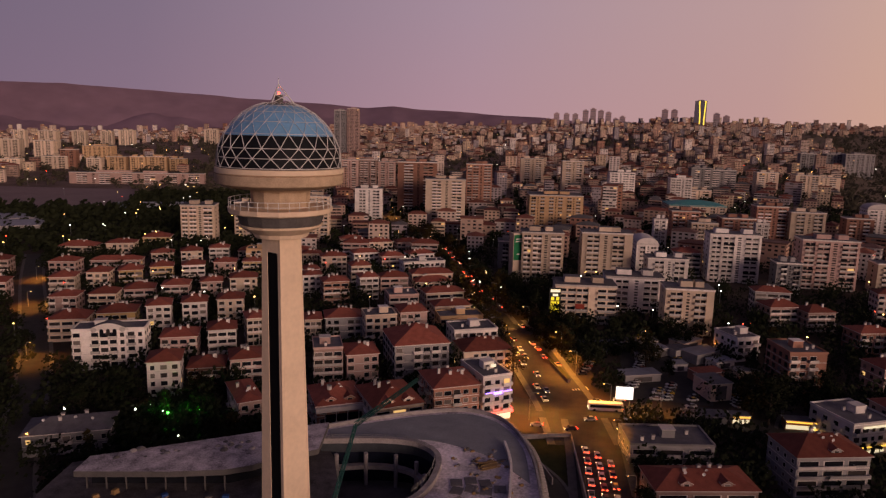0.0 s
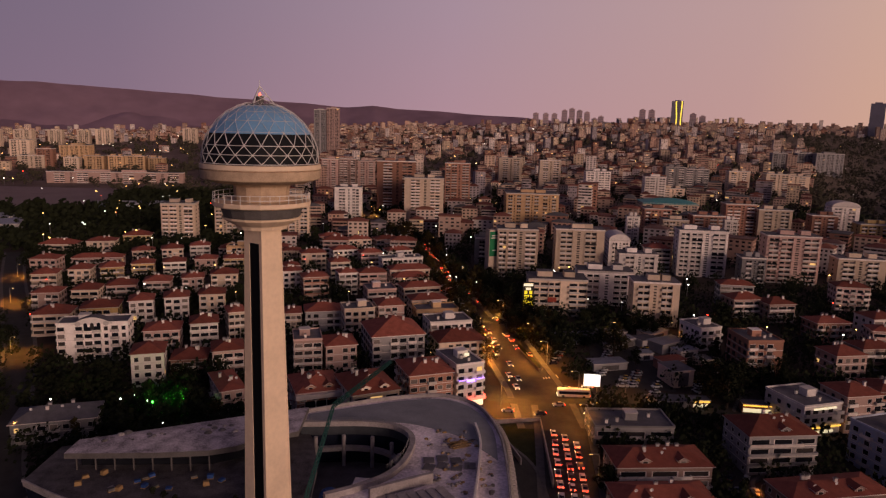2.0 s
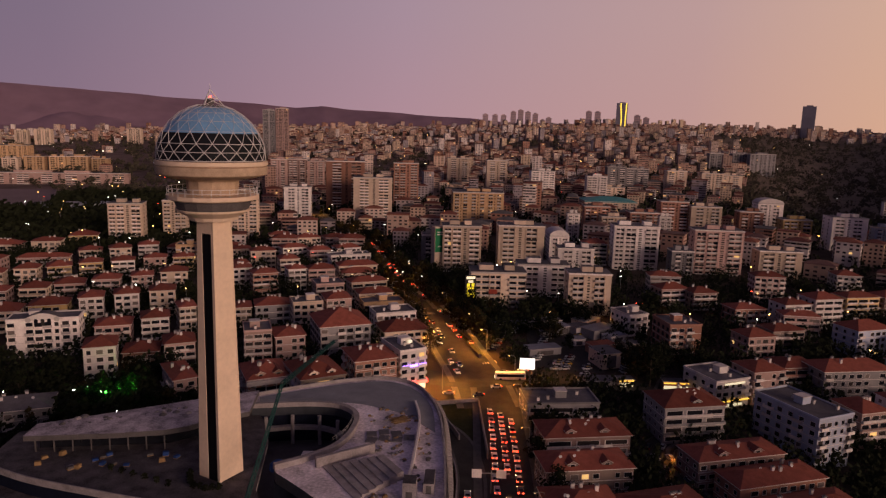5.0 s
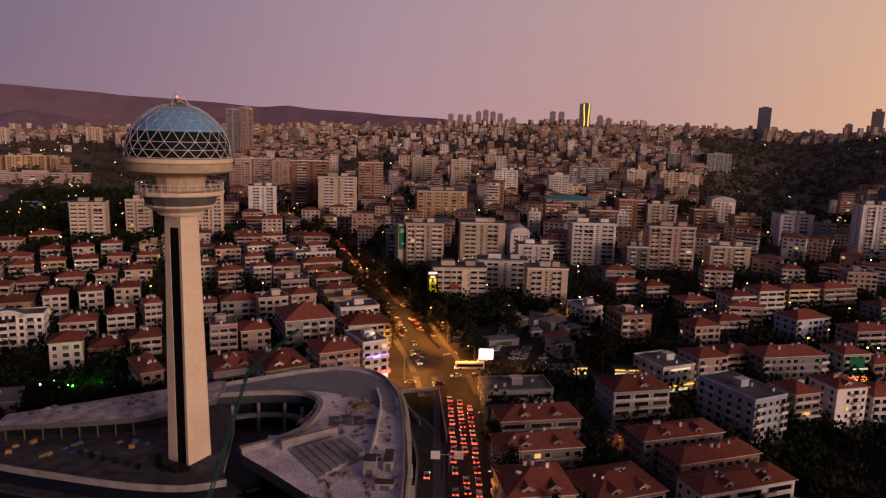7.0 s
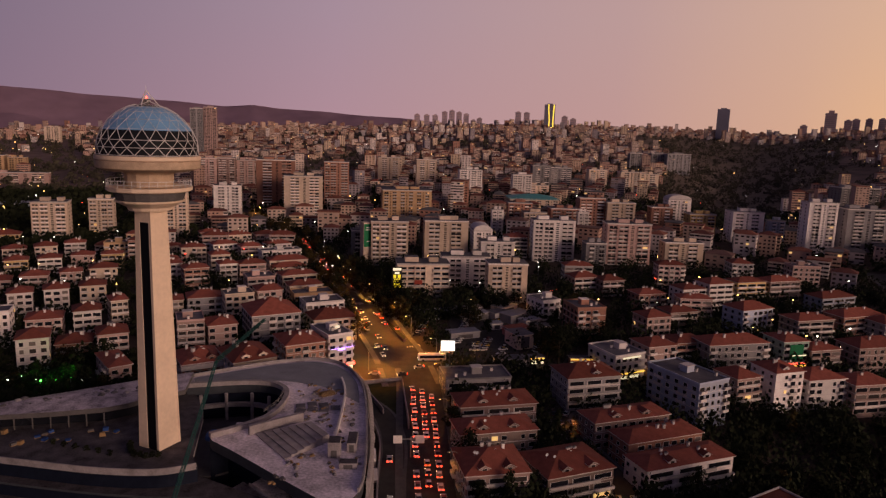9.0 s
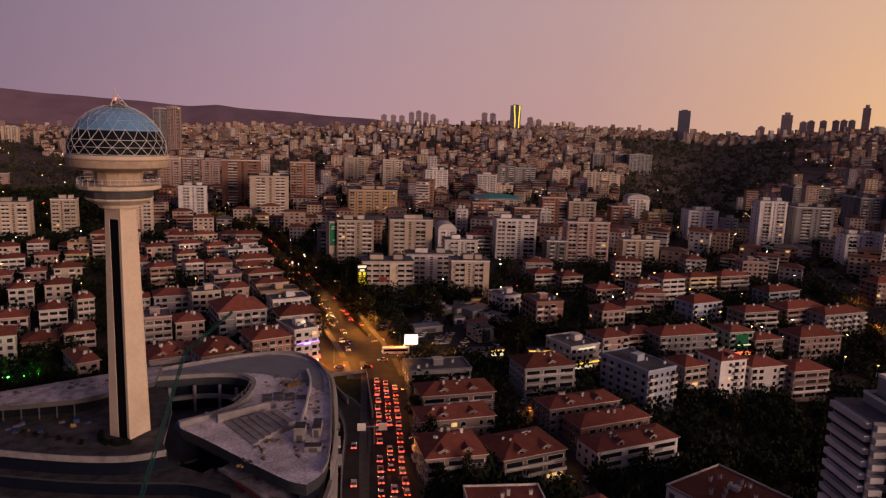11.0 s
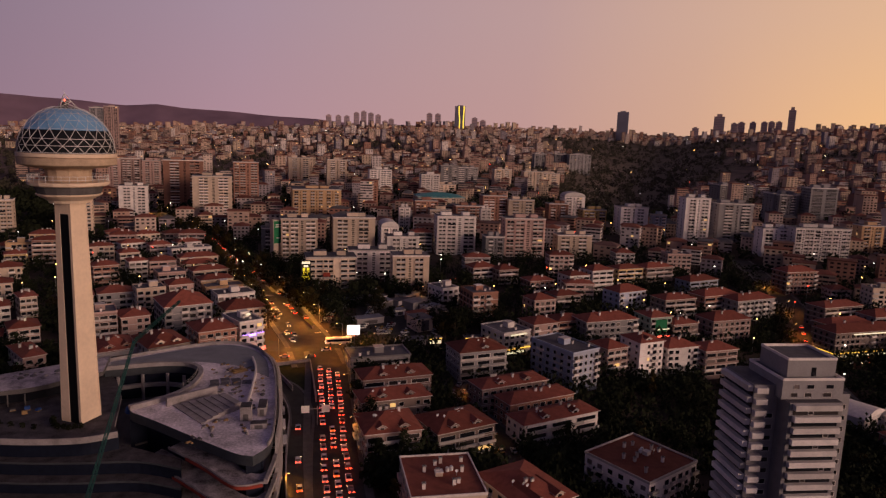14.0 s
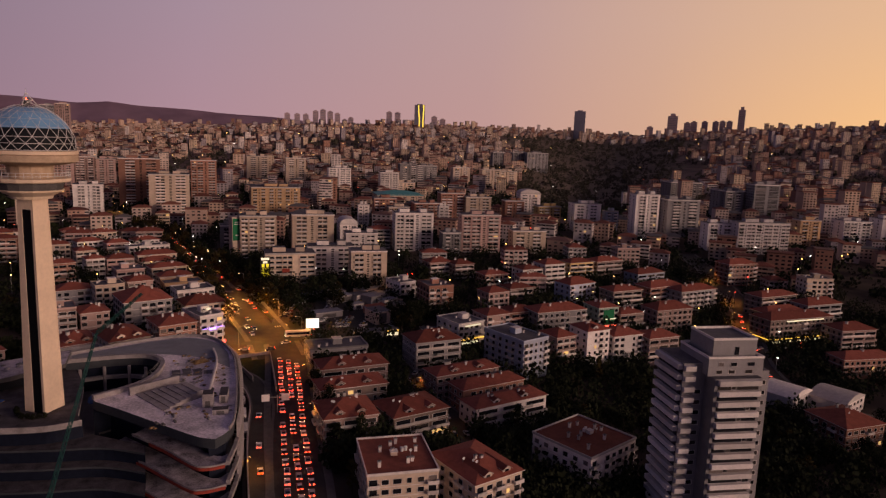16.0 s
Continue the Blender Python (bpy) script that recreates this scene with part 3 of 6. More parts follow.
        strips = [(-w / 2 + 2.4, w / 2 - 1.0, -d / 2 - 0.22, -d / 2 - 0.12, 1.0 + 3.1 * q, 3.6 + 3.1 * q, "glass_dark") for q in range(3)]
        strips += [(-w / 2 + 2.3 + 3.6 * q, -w / 2 + 2.5 + 3.6 * q, -d / 2 - 0.34, -d / 2 - 0.23, 0.5, ztop - 2.0, "trim") for q in range(4)]
        strips += [(-w / 2 - 0.6, w / 2 + 0.6, -d / 2 - 1.4, -d / 2 - 0.1, ztop - 1.9, ztop - 0.4, "trim")]
    for x0, x1, y0, y1, z0, z1, m in strips:
        sb = Build()
        sb.box(x0, x1, y0, y1, z0, z1, m)
        part("light_strip" if m.startswith(("neon", "shop")) else "facade_panel", sb, t, "glowing strip" if m.startswith(("neon", "shop")) else "")
    if extra == "arch":
        ab = Build()
        n = 10
        arc = [(-7.5 + 15 * q / n, 2.6 * math.sin(math.pi * q / n)) for q in range(n + 1)]
        for (ax, az), (bx, bz) in zip(arc, arc[1:]):
            ab.face([(ax, -d / 2 - 0.3, ztop - 0.1), (bx, -d / 2 - 0.3, ztop - 0.1), (bx, -d / 2 - 0.3, ztop + 0.2 + bz), (ax, -d / 2 - 0.3, ztop + 0.2 + az)], mat)
            ab.face([(ax, -d / 2 - 0.3, ztop + 0.2 + az), (bx, -d / 2 - 0.3, ztop + 0.2 + bz), (bx, -d / 2 + 5, ztop + 0.2 + bz), (ax, -d / 2 + 5, ztop + 0.2 + az)], "roof_felt")
        part("arched_gable", ab, t, "white arched gable on the roof")
        for q in (-5.2, 5.2):
            ob_ = Build()
            ob_.rings([(0.95, 0.0), (1.05, 0.12), (0.75, 0.16), (0.7, 0.05)], 16, "trim")
            o = part("round_window", ob_, t, "round framed window")
            o.rotation_euler, o.location = (radians(90), 0, 0), (q, -d / 2 - 0.32, ztop + 0.2)
        for q in (-2.4, 0.0, 2.4):
            ob_ = Build()
            pts_ = [(q - 0.7, ztop - 2.6), (q + 0.7, ztop - 2.6)] + [(q + 0.7 * math.cos(math.pi * e / 8), ztop - 0.2 + 0.7 * math.sin(math.pi * e / 8)) for e in range(9)]
            ob_.face([(px, -d / 2 - 0.34, pz) for px, pz in pts_], "glass_dark")
            part("arched_window", ob_, t)
    return t


def block(x, y, turn, w, d, floors, style, wall):
    """A high-rise block with bands of windows and stacks of balconies."""
    FOOT.append((x, y, max(w, d) * 0.62))
    RECT.append((x, y, radians(turn), w / 2, d / 2))
    z = land(x, y) - 0.5
    h = floors * 3.0 + 0.5
    label = f"{WORDS[wall]} {floors}-storey residential block with rows of windows"
    t = thing("tower_block", pose(x, y, z, 0, 0, turn), label, "apartment block", "tower blocks")
    mat = "plaster_" + wall
    b = Build()
    b.box(-w / 2, w / 2, -d / 2, d / 2, -6, h, mat)
    part("wall", b, t)
    b = Build()
    b.box(-w / 2 - 0.3, w / 2 + 0.3, -d / 2 - 0.3, d / 2 + 0.3, h, h + 0.9, "trim" if style != "teal" else "teal_metal", "roof_felt")
    if style == "vault":
        for k in range(8):
            a0, a1 = math.pi * k / 8, math.pi * (k + 1) / 8
            b.face([(-w / 2 * math.cos(a0), -d / 2, h + 0.9 + 4 * math.sin(a0)), (-w / 2 * math.cos(a1), -d / 2, h + 0.9 + 4 * math.sin(a1)),
                    (-w / 2 * math.cos(a1), d / 2, h + 0.9 + 4 * math.sin(a1)), (-w / 2 * math.cos(a0), d / 2, h + 0.9 + 4 * math.sin(a0))], "trim")
        b.face([(-w / 2 * math.cos(math.pi * k / 8), -d / 2, h + 0.9 + 4 * math.sin(math.pi * k / 8)) for k in range(9)], mat)
    elif style == "teal":
        hip(b, w, d, h + 0.9, 4, 0.4, "teal_metal")
    part("roof", b, t)
    if style not in ("vault", "teal"):
        for hx, hw in ((rng.uniform(-w / 4, 0), w * 0.13), (rng.uniform(w / 8, w / 3.5), w * 0.09)):
            hb = Build()
            hb.box(hx - hw, hx + hw, -d / 5, d / 5, h + 0.9, h + 3.6, mat, "roof_felt")
            part("roof_hut", hb, t)
    far = math.hypot(x, y) > 1150
    rows = max(2, round(d / (6.0 if far else 4.4)))
    # bays of the front: blank wall, balcony column, stair strip
    if style == "tall":
        bays = [("S", 0.5), ("S", 0.5)]
    elif style == "grid":
        bays = [("W", 0.05), ("B", 0.27), ("W", 0.06), ("S", 0.09), ("W", 0.05), ("B", 0.22), ("W", 0.04), ("B", 0.18), ("W", 0.04)]
    elif style == "balc":
        bays = [("B", 0.32), ("W", 0.14), ("B", 0.2), ("B", 0.3), ("W", 0.04)]
    else:
        bays = [("W", 0.16), ("B", 0.24), ("W", 0.09), ("S", 0.08), ("W", 0.08), ("B", 0.26), ("W", 0.09)]
    if rng.random() < 0.5:
        bays.reverse()
    if w > 45:
        bays = [(q, s_ / 3) for q, s_ in bays] * 3
    total, at = sum(q for _, q in bays), -w / 2
    bw, bs = Build(), Build()
    y0 = -d / 2
    for kind_, share in bays:
        bwid = share / total * w
        c = at + bwid / 2
        at += bwid
        if kind_ == "W":
            continue
        for k in range(floors):
            zc = h - 2.0 - 3.0 * k
            lit = "lit_pane" if rng.random() < 0.02 else "glass_dark"
            if kind_ == "S":
                for dz in (-0.8, 0.55):
                    bw.box(c - bwid * 0.38, c + bwid * 0.38, y0 - 0.05, y0 + 0.02, zc + dz - 0.35, zc + dz + 0.4, "glass_dark")
                continue
            for s in (-0.25, 0.25):
                bw.box(c + s * bwid - bwid * 0.2, c + s * bwid + bwid * 0.2, y0 - 0.05, y0 + 0.02, zc - 0.9, zc + 0.75, lit if s > 0 else "glass_dark")
            if not far:
                z0, hw = zc - 1.2, bwid * 0.48
                face = "trim" if rng.random() < 0.75 else "glass_dark" if rng.random() < 0.3 else mat
                bs.box(c - hw, c + hw, y0 - 1.3, y0 - 0.06, z0 - 0.15, z0, "trim")
                bs.box(c - hw, c + hw * (1 if rng.random() < 0.8 else 0.2), y0 - 1.3, y0 - 1.18, z0 + 0.001, z0 + 0.95, face)
                for s in (-1, 1):
                    bs.box(c + s * hw - 0.06, c + s * hw + 0.06, y0 - 1.17, y0 - 0.06, z0 + 0.001, z0 + (2.6 if s > 0 else 0.95), mat)
    for k in range(floors):
        zc = h - 2.0 - 3.0 * k
        for s in (-1, 1):
            for c in range(rows):
                if c % 2 == 0 and style in ("slab", "grid"):
                    continue
                cy = (c + 0.5) * d / rows - d / 2
                x0 = s * w / 2
                bw.box(min(x0, x0 + s * 0.06), max(x0, x0 + s * 0.06), cy - 0.8, cy + 0.8, zc - 0.6, zc + 0.7, "lit_pane" if rng.random() < 0.008 else "glass_dark")
    tagged(part("glazing", bw, t), kind="stuff")
    if bs.f:
        tagged(part("balcony_front", bs, t), kind="stuff")
    return t


# ---- observation tower ----
def observation_tower(x, y, z):
    t = thing("observation_tower", pose(x, y, z, 0, 0, 0), "cream concrete observation tower with a blue geodesic glass dome", "tower")
    Z = lambda v: v - z
    # shaft: two fins with a dark glazed strip between them, then a broad cream pier
    sh = 54.0
    def pier(name, x0, x1, y0, y1, mat, top=88.5, label=""):
        grow = 1.357 if top > 88 else 1.335
        b = Build()
        n = 8
        for i in range(n):
            za, zb = (Z(top)) * i / n, (Z(top)) * (i + 1) / n
            ga, gb = grow + (1 - grow) * i / n, grow + (1 - grow) * (i + 1) / n
            q = lambda s, zz: [(x0 * s, y0 * s, zz), (x1 * s, y0 * s, zz), (x1 * s, y1 * s, zz), (x0 * s, y1 * s, zz)]
            lo, hi = q(ga, za), q(gb, zb)
            for k in range(4):
                j = (k + 1) % 4
                b.face([lo[k], lo[j], hi[j], hi[k]], mat)
        b.face(hi, mat)
        o = part(name, b, t, label)
        o.rotation_euler[2] = radians(sh)
        return o
    def fin(name, y0, y1, x0, mat, top=88.5, label=""):
        """A strip of the west face, from (y at the foot, y at the top) to the same."""
        b = Build()
        zf = lambda u: Z(24.5) + (Z(top) - Z(24.5)) * u
        for u0, u1 in ((k / 8, (k + 1) / 8) for k in range(8)):
            lo, hi = [[(px, py, zf(u)) for px, py in ((x0 * g, y0[0] + (y0[1] - y0[0]) * u), (-2.16 * g, y0[0] + (y0[1] - y0[0]) * u), (-2.16 * g, y1[0] + (y1[1] - y1[0]) * u), (x0 * g, y1[0] + (y1[1] - y1[0]) * u))] for u, g in ((u0, 1.357 - 0.357 * u0), (u1, 1.357 - 0.357 * u1))]
            for k in range(4):
                j = (k + 1) % 4
                b.face([lo[j], lo[k], hi[k], hi[j]], mat)
        b.face(hi, mat)
        part(name, b, t, label).rotation_euler[2] = radians(sh)
    pier("core", -2.15, 2.65, -2.65, 2.65, "tower_cream")
    fin("fin", (0.3, 1.15), (3.596, 2.65), -2.65, "tower_cream")
    fin("fin", (-3.596, -2.65), (-2.85, -1.9), -2.65, "tower_cream")
    fin("glazed_strip", (-2.84, -1.89), (0.29, 1.14), -2.58, "glass_strip", 85.0, "black glazed strip running down the shaft")
    pier("corner_rib", 2.45, 2.72, -2.74, -2.4, "tower_cream")
    pier("corner_rib", -2.72, -2.4, -2.76, -2.5, "tower_cream")
    hb = Build()
    hb.box(-2.72, -2.1, -1.95, 1.2, Z(84.6), Z(88.4), "tower_cream")
    part("header", hb, t).rotation_euler[2] = radians(sh)
    # head: cone, dark drum, railed deck, neck, upper drum
    def turned(name, prof, mat, n=16, label="", turn=0.2):
        b = Build()
        b.rings([(r, Z(v)) for r, v in prof], n, mat, turn, prof[0] != prof[-1])
        return part(name, b, t, label)
    turned("cone", [(5.2, 87.6), (5.6, 88.4), (8.2, 89.8), (8.3, 90.2)], "tower_cream", 16)
    turned("lower_drum", [(7.9, 90.2), (8.6, 92.3)], "concrete_dark", 16, "dark lower drum of the tower head")
    turned("deck", [(9.4, 92.3), (10.1, 92.6), (10.2, 93.5), (9.9, 93.5)], "tower_cream", 16)
    turned("neck", [(5.6, 93.5), (5.8, 96.6), (7.2, 98.2)], "tower_drum", 12)
    turned("upper_drum", [(9.6, 97.4), (11.9, 98.1), (12.2, 98.3), (12.3, 100.0), (11.9, 100.2)], "tower_drum", 64, "stained concrete ring below the dome")
    turned("coping", [(12.0, 100.2), (12.35, 100.35), (12.35, 101.2), (12.0, 101.3)], "tower_cream", 64)
    post = Build()
    post.rod((0, 0, 0), (0, 0, 1.7), 0.07, "white_steel")
    post = post.mesh("railing_post")
    for k in range(32):
        part("railing_post", post, t).location = (9.9 * math.cos(math.pi * k / 16), 9.9 * math.sin(math.pi * k / 16), Z(93.5))
    for zz in (94.3, 95.2):
        turned("rail", [(9.84, zz - 0.06), (9.96, zz - 0.06), (9.96, zz + 0.06), (9.84, zz + 0.06), (9.84, zz - 0.06)], "white_steel", 32, "pale steel rail round the deck", 0.0)
    # dome
    def dome(v):
        u = (v - 101.2) / (113.4 - 101.2)
        return 12.0 * math.sqrt(max(0.0, 1 - (0.985 * u) ** 2.0)) if u > 0.28 else 12.0 * math.sqrt(1 - (0.985 * u) ** 2) - 0.5 * (0.28 - u)
    N = 22
    levels = [101.2, 103.0, 104.8, 107.4, 109.6, 111.4, 112.6, 113.25]
    counts = [N] * 5 + [N, N, N]
    def node(i, k):
        a = 2 * math.pi * (k + 0.5 * (i % 2)) / N + 0.1
        r = dome(levels[i])
        return Vector((r * math.cos(a), r * math.sin(a), Z(levels[i])))
    glass, blue, frame_b = Build(), Build(), Build()
    for i in range(len(levels) - 1):
        for k in range(N):
            up = (k, k) if i % 2 == 0 else (k, k + 1)
            a0, a1 = node(i, k), node(i, k + 1)
            if i % 2 == 0:
                tris = [(a0, a1, node(i + 1, k)), (node(i + 1, k), a1, node(i + 1, k + 1))]
            else:
                tris = [(a0, node(i + 1, k + 1), node(i + 1, k)), (a0, a1, node(i + 1, k + 1))]
            for m_, tri_ in enumerate(tris):
                target = blue if i >= 3 else glass
                mat = "dome_blue" if target is blue else "dome_glass"
                c = sum(tri_, Vector()) / 3
                tri2 = [p * 1.0 for p in tri_]
                target.face([tuple(p) for p in tri2], mat)
            rad = 0.075 if i < 3 else 0.04
            frame_b.rod(a0 * 1.004, a1 * 1.004, rad, "white_steel")
            for e in ([node(i + 1, k), node(i + 1, k - 1)] if i % 2 == 0 else [node(i + 1, k), node(i + 1, k + 1)]):
                frame_b.rod(a0 * 1.004, e * 1.004, rad, "white_steel")
    part("glazing", glass, t, "dark glass triangles of the lower dome")
    part("cupola", blue, t, "sky-blue glass upper dome")
    part("lattice", frame_b, t, "white triangular steel lattice over the dome")
    turned("floor", [(11.2, 101.3), (11.2, 101.6)], "concrete", 24)
    turned("inner_core", [(6.5, 101.6), (6.5, 104.2)], "concrete_dark", 16)
    turned("cap", [(3.2, 113.1), (3.2, 113.45)], "concrete_dark", 20)
    turned("beacon", [(0.8, 113.45), (0.8, 115.0)], "concrete_dark", 8)
    b = Build()
    legs = [Vector((2.9 * math.cos(a), 2.9 * math.sin(a), Z(113.45))) for a in (0.3, 0.3 + 2.094, 0.3 + 4.189)]
    tip = Vector((0, 0, Z(117.0)))
    for p in legs:
        b.rod(p, tip, 0.12, "white_steel")
        for q in legs:
            if p is not q:
                b.rod(p.lerp(tip, 0.45), q.lerp(tip, 0.45), 0.07, "white_steel")
                b.rod(p, q.lerp(tip, 0.45), 0.06, "white_steel")
    b.rod(tip, tip + Vector((0, 0, 1.2)), 0.05, "white_steel")
    part("spire", b, t, "white steel tripod spire")
    b = Build()
    b.rings([(0.1, Z(115.0)), (0.2, Z(115.15)), (0.2, Z(115.5)), (0.1, Z(115.65))], 10, "tail_red")
    part("warning_light", b, t, "glowing red warning light")


observation_tower(-32.3, 134.5, 24.5)


# ---- shopping podium ----
def outline(pts, step=5):
    return [p[:2] for p in curve_through([(*p, 0) for p in pts], step)]


def slab(name, pts, z0, z1, parent, mat, top, label=""):
    """A level cut to an outline, given counter-clockwise."""
    bm = bmesh.new()
    vs = [bm.verts.new((x, y, z0)) for x, y in pts]
    f = bm.faces.new(vs)
    ext = bmesh.ops.extrude_face_region(bm, geom=[f])
    bmesh.ops.translate(bm, verts=[g for g in ext["geom"] if isinstance(g, bmesh.types.BMVert)], vec=(0, 0, z1 - z0))
    bmesh.ops.recalc_face_normals(bm, faces=bm.faces)
    bmesh.ops.triangulate(bm, faces=[q for q in bm.faces if len(q.verts) > 4])
    for q in bm.faces:
        q.material_index = 1 if q.normal.z > 0.5 else 0
    me = bpy.data.meshes.new(name)
    bm.to_mesh(me)
    bm.free()
    me.materials.append(MATS[mat])
    me.materials.append(MATS[top])
    o = new(name, me)
    o.parent = parent
    if label:
        o["label"] = label
    return o


def wall_strip(name, pts, z0, z1, thick, parent, mat, label=""):
    """A low wall, band or parapet along a line."""
    b = Build()
    n = len(pts)
    s = b.slot(mat)
    for i in range(n):
        (ax, ay), (bx, by) = pts[max(0, i - 1)], pts[min(n - 1, i + 1)]
        d = Vector((bx - ax, by - ay)).normalized() * thick / 2
        x, y = pts[i]
        b.v += [(x + d.y, y - d.x, z0), (x - d.y, y + d.x, z0), (x - d.y, y + d.x, z1), (x + d.y, y - d.x, z1)]
    for i in range(n - 1):
        for j in range(4):
            e = (j + 1) % 4
            b.f.append((4 * i + j, 4 * i + 4 + j, 4 * i + 4 + e, 4 * i + e))
            b.m.append(s)
    b.f += [(0, 1, 2, 3), (4 * n - 1, 4 * n - 2, 4 * n - 3, 4 * n - 4)]
    b.m += [s, s]
    return part(name, b, parent, label)


material("deck_pale", (0.68, 0.60, 0.63), 0.85, var=0.9, scale=0.14, bump=0.3)
material("stained_roof", (0.40, 0.35, 0.38), 0.85, var=1.1, scale=0.28, bump=0.3)
# dark mottled cover of the terrace, tiers and cabin tops
material("mottled_dark_roof", (0.085, 0.075, 0.082), 0.85, var=0.9, scale=0.3, bump=0.2)
material("grey_roof", (0.26, 0.26, 0.28), 0.8, var=0.25, scale=0.2, bump=0.2)
material("blue_glass", (0.010, 0.013, 0.026), 0.6, var=0.4, bump=0)
material("slate_fascia", (0.055, 0.06, 0.07), 0.6, var=0.3, scale=0.3)
material("red_band", (0.33, 0.06, 0.04), 0.6, var=0.2)

podium = thing("shopping_centre", pose(0, 0, 0), "curved concrete shopping centre under construction at the tower foot", "building")
east_out = outline([(14, 92.5), (19, 100), (22, 122), (24, 150), (23.5, 168), (19, 184), (10, 191), (-2, 190), (-16, 185), (-31, 178)])
east_in = outline([(-31, 169), (-24, 169.5), (-14, 170), (-5, 168), (0, 161), (-1, 150), (-5, 141), (-12, 135), (-19, 131)])
east_front = outline([(-19, 130), (-12, 122), (-4, 112), (4, 102), (10, 95), (14, 92.5)])[1:-1]
east = east_out + east_in + east_front
slab("east_roof", east, 24.2, 27.0, podium, "slate_fascia", "deck_pale", "pale dusty roof deck of the curved wing")
back = outline([(22.0, 150), (22.3, 168), (17.6, 182.5), (9.5, 189), (-2, 188), (-15, 183.5), (-30, 176.8)])
slab("roof_panel", back + outline([(-29, 171), (-14, 172), (0, 171), (14, 163)]), 27.004, 27.15, podium, "grey_roof", "grey_roof", "smooth grey membrane on the roof rim")
wall_strip("parapet", east_out[4:], 27.0, 28.1, 0.5, podium, "concrete")
wall_strip("parapet", outline([(12.6, 119), (15.2, 134), (17.4, 150), (18.2, 160), (17.6, 170)]), 27.16, 28.3, 0.6, podium, "trim")
wall_strip("canopy_edge", east_in, 27.0, 28.4, 1.4, podium, "concrete", "curved pale canopy rim round the court")
inset = [(x - 1.6, y + (3.0 if y < 97 else -0.8)) for x, y in east_out] + east_in + [(x + 3.4, y + 4.2) for x, y in east_front]
slab("glass_floor", inset, 6, 24.2, podium, "blue_glass", "concrete")
for zb, line in ((20.8, [(-7.6, 115.9), (1.0, 103.8), (8.0, 91.8), (11.5, 89.2), (16.4, 89.6)]), (15.2, [(-14.9, 122.8), (-3.6, 106.4), (6.5, 90.6), (10.5, 87.8), (16.4, 88.6)]),
                 (9.6, [(-21.0, 126.5), (-5.5, 104.5), (5.0, 89.8), (9.5, 86.6), (16.4, 87.6)])):
    front = outline(line)
    ledge = front + [(17.6, 96.0)] + [(x + 4.6, y + 5.6) for x, y in front[-6::-1]]
    slab("terrace_ledge", ledge, zb - 0.5, zb, podium, "slate_fascia", "stained_roof", "dusty pale ledge before the glazed front")
    wall_strip("floor_band", front, zb - 0.2, zb + 0.5, 0.4, podium, "concrete", "pale floor band with a red edge")
    wall_strip("edge_band", [(x - 0.2, y - 0.36) for x, y in front[3:]], zb - 0.75, zb + 0.05, 0.2, podium, "red_band", "red fascia strip")
    wall_strip("floor_band", [(x + 0.6, y) for x, y in outline([(16.4, 90.0), (20, 104), (22.5, 122), (24.5, 150), (24, 168)])], zb - 0.5, zb + 0.8, 1.0, podium, "concrete")
terrace_front = outline([(-92, 142), (-78, 134), (-60, 127), (-44, 121.5), (-30, 119), (-21, 121)])
terrace_back = [(-22.5, 126), (-23.5, 150), (-27, 166), (-32, 176), (-60, 170), (-92, 160)]
slab("terrace", terrace_front + terrace_back, 23.2, 24.5, podium, "concrete", "mottled_dark_roof", "dark mottled terrace round the tower foot")
wall_strip("parapet", terrace_front, 24.3, 25.0, 0.4, podium, "concrete")
for k, (zb, dy) in enumerate(((19.0, -1.5), (14.5, -4.0), (10.5, -9.0))):
    fr = [(x * (1 + 0.004 * k), y + dy) for x, y in outline([(-94, 142), (-78, 134), (-60, 127), (-44, 121.5), (-30, 118), (-15, 115), (-4, 108)])]
    slab("tier", fr + [(-4, 112), (-24, 128), (-90, 158)], zb - 0.6, zb, podium, "slate_fascia", "mottled_dark_roof", "stepped curved tier with a pale edge")
    slab("ribbon_glazing", [(x, y + 1.6) for x, y in fr] + [(-6, 114), (-24, 127), (-88, 157)], zb - 4.6, zb - 0.6, podium, "blue_glass", "concrete", "dark bluish ribbon glazing")
slab("ribbon_glazing", [(x, y + 1.6) for x, y in terrace_front] + [(-23.5, 128), (-88, 156)], 19.0, 23.2, podium, "blue_glass", "concrete", "dark bluish ribbon glazing")
west = [(-84, 146), (-62, 147), (-50, 148.5), (-44, 151), (-38, 156), (-30, 160), (-30, 176), (-44, 170.5), (-66, 161), (-84, 153.5)]
slab("west_roof", west, 28.2, 29.6, podium, "concrete_dark", "stained_roof", "stained pale roof slab of the west wing")
slab("west_room", [(-82, 150), (-50, 151.5), (-34, 161), (-34, 172), (-66, 159), (-82, 153)], 24.5, 28.2, podium, "glass_dark", "concrete")
for k in range(8):
    px = -82 + k * 4.6
    pb = Build()
    pb.box(px - 0.15, px + 0.15, 147.6 + 0.05 * k, 147.9 + 0.05 * k, 24.5, 28.2, "concrete_dark")
    part("post", pb, podium)


# ---- the city, building by building ----
house(-253, 469, 8, 24.4, 14, 2, 'hip', 'cream')
house(-223, 468, 15, 18.2, 13, 3, 'hip', 'cream')
house(-217, 513, 16, 19.3, 14, 2, 'hip', 'yellow')
house(-226, 402, 7, 15.1, 12, 3, 'hip', 'pink')
house(-205, 423, 14, 29.2, 10, 2, 'hip', 'pink')
house(-188, 451, 25, 13.9, 12, 2, 'hip', 'cream')
house(-166, 444, 26, 13.2, 12, 3, 'hip', 'cream')
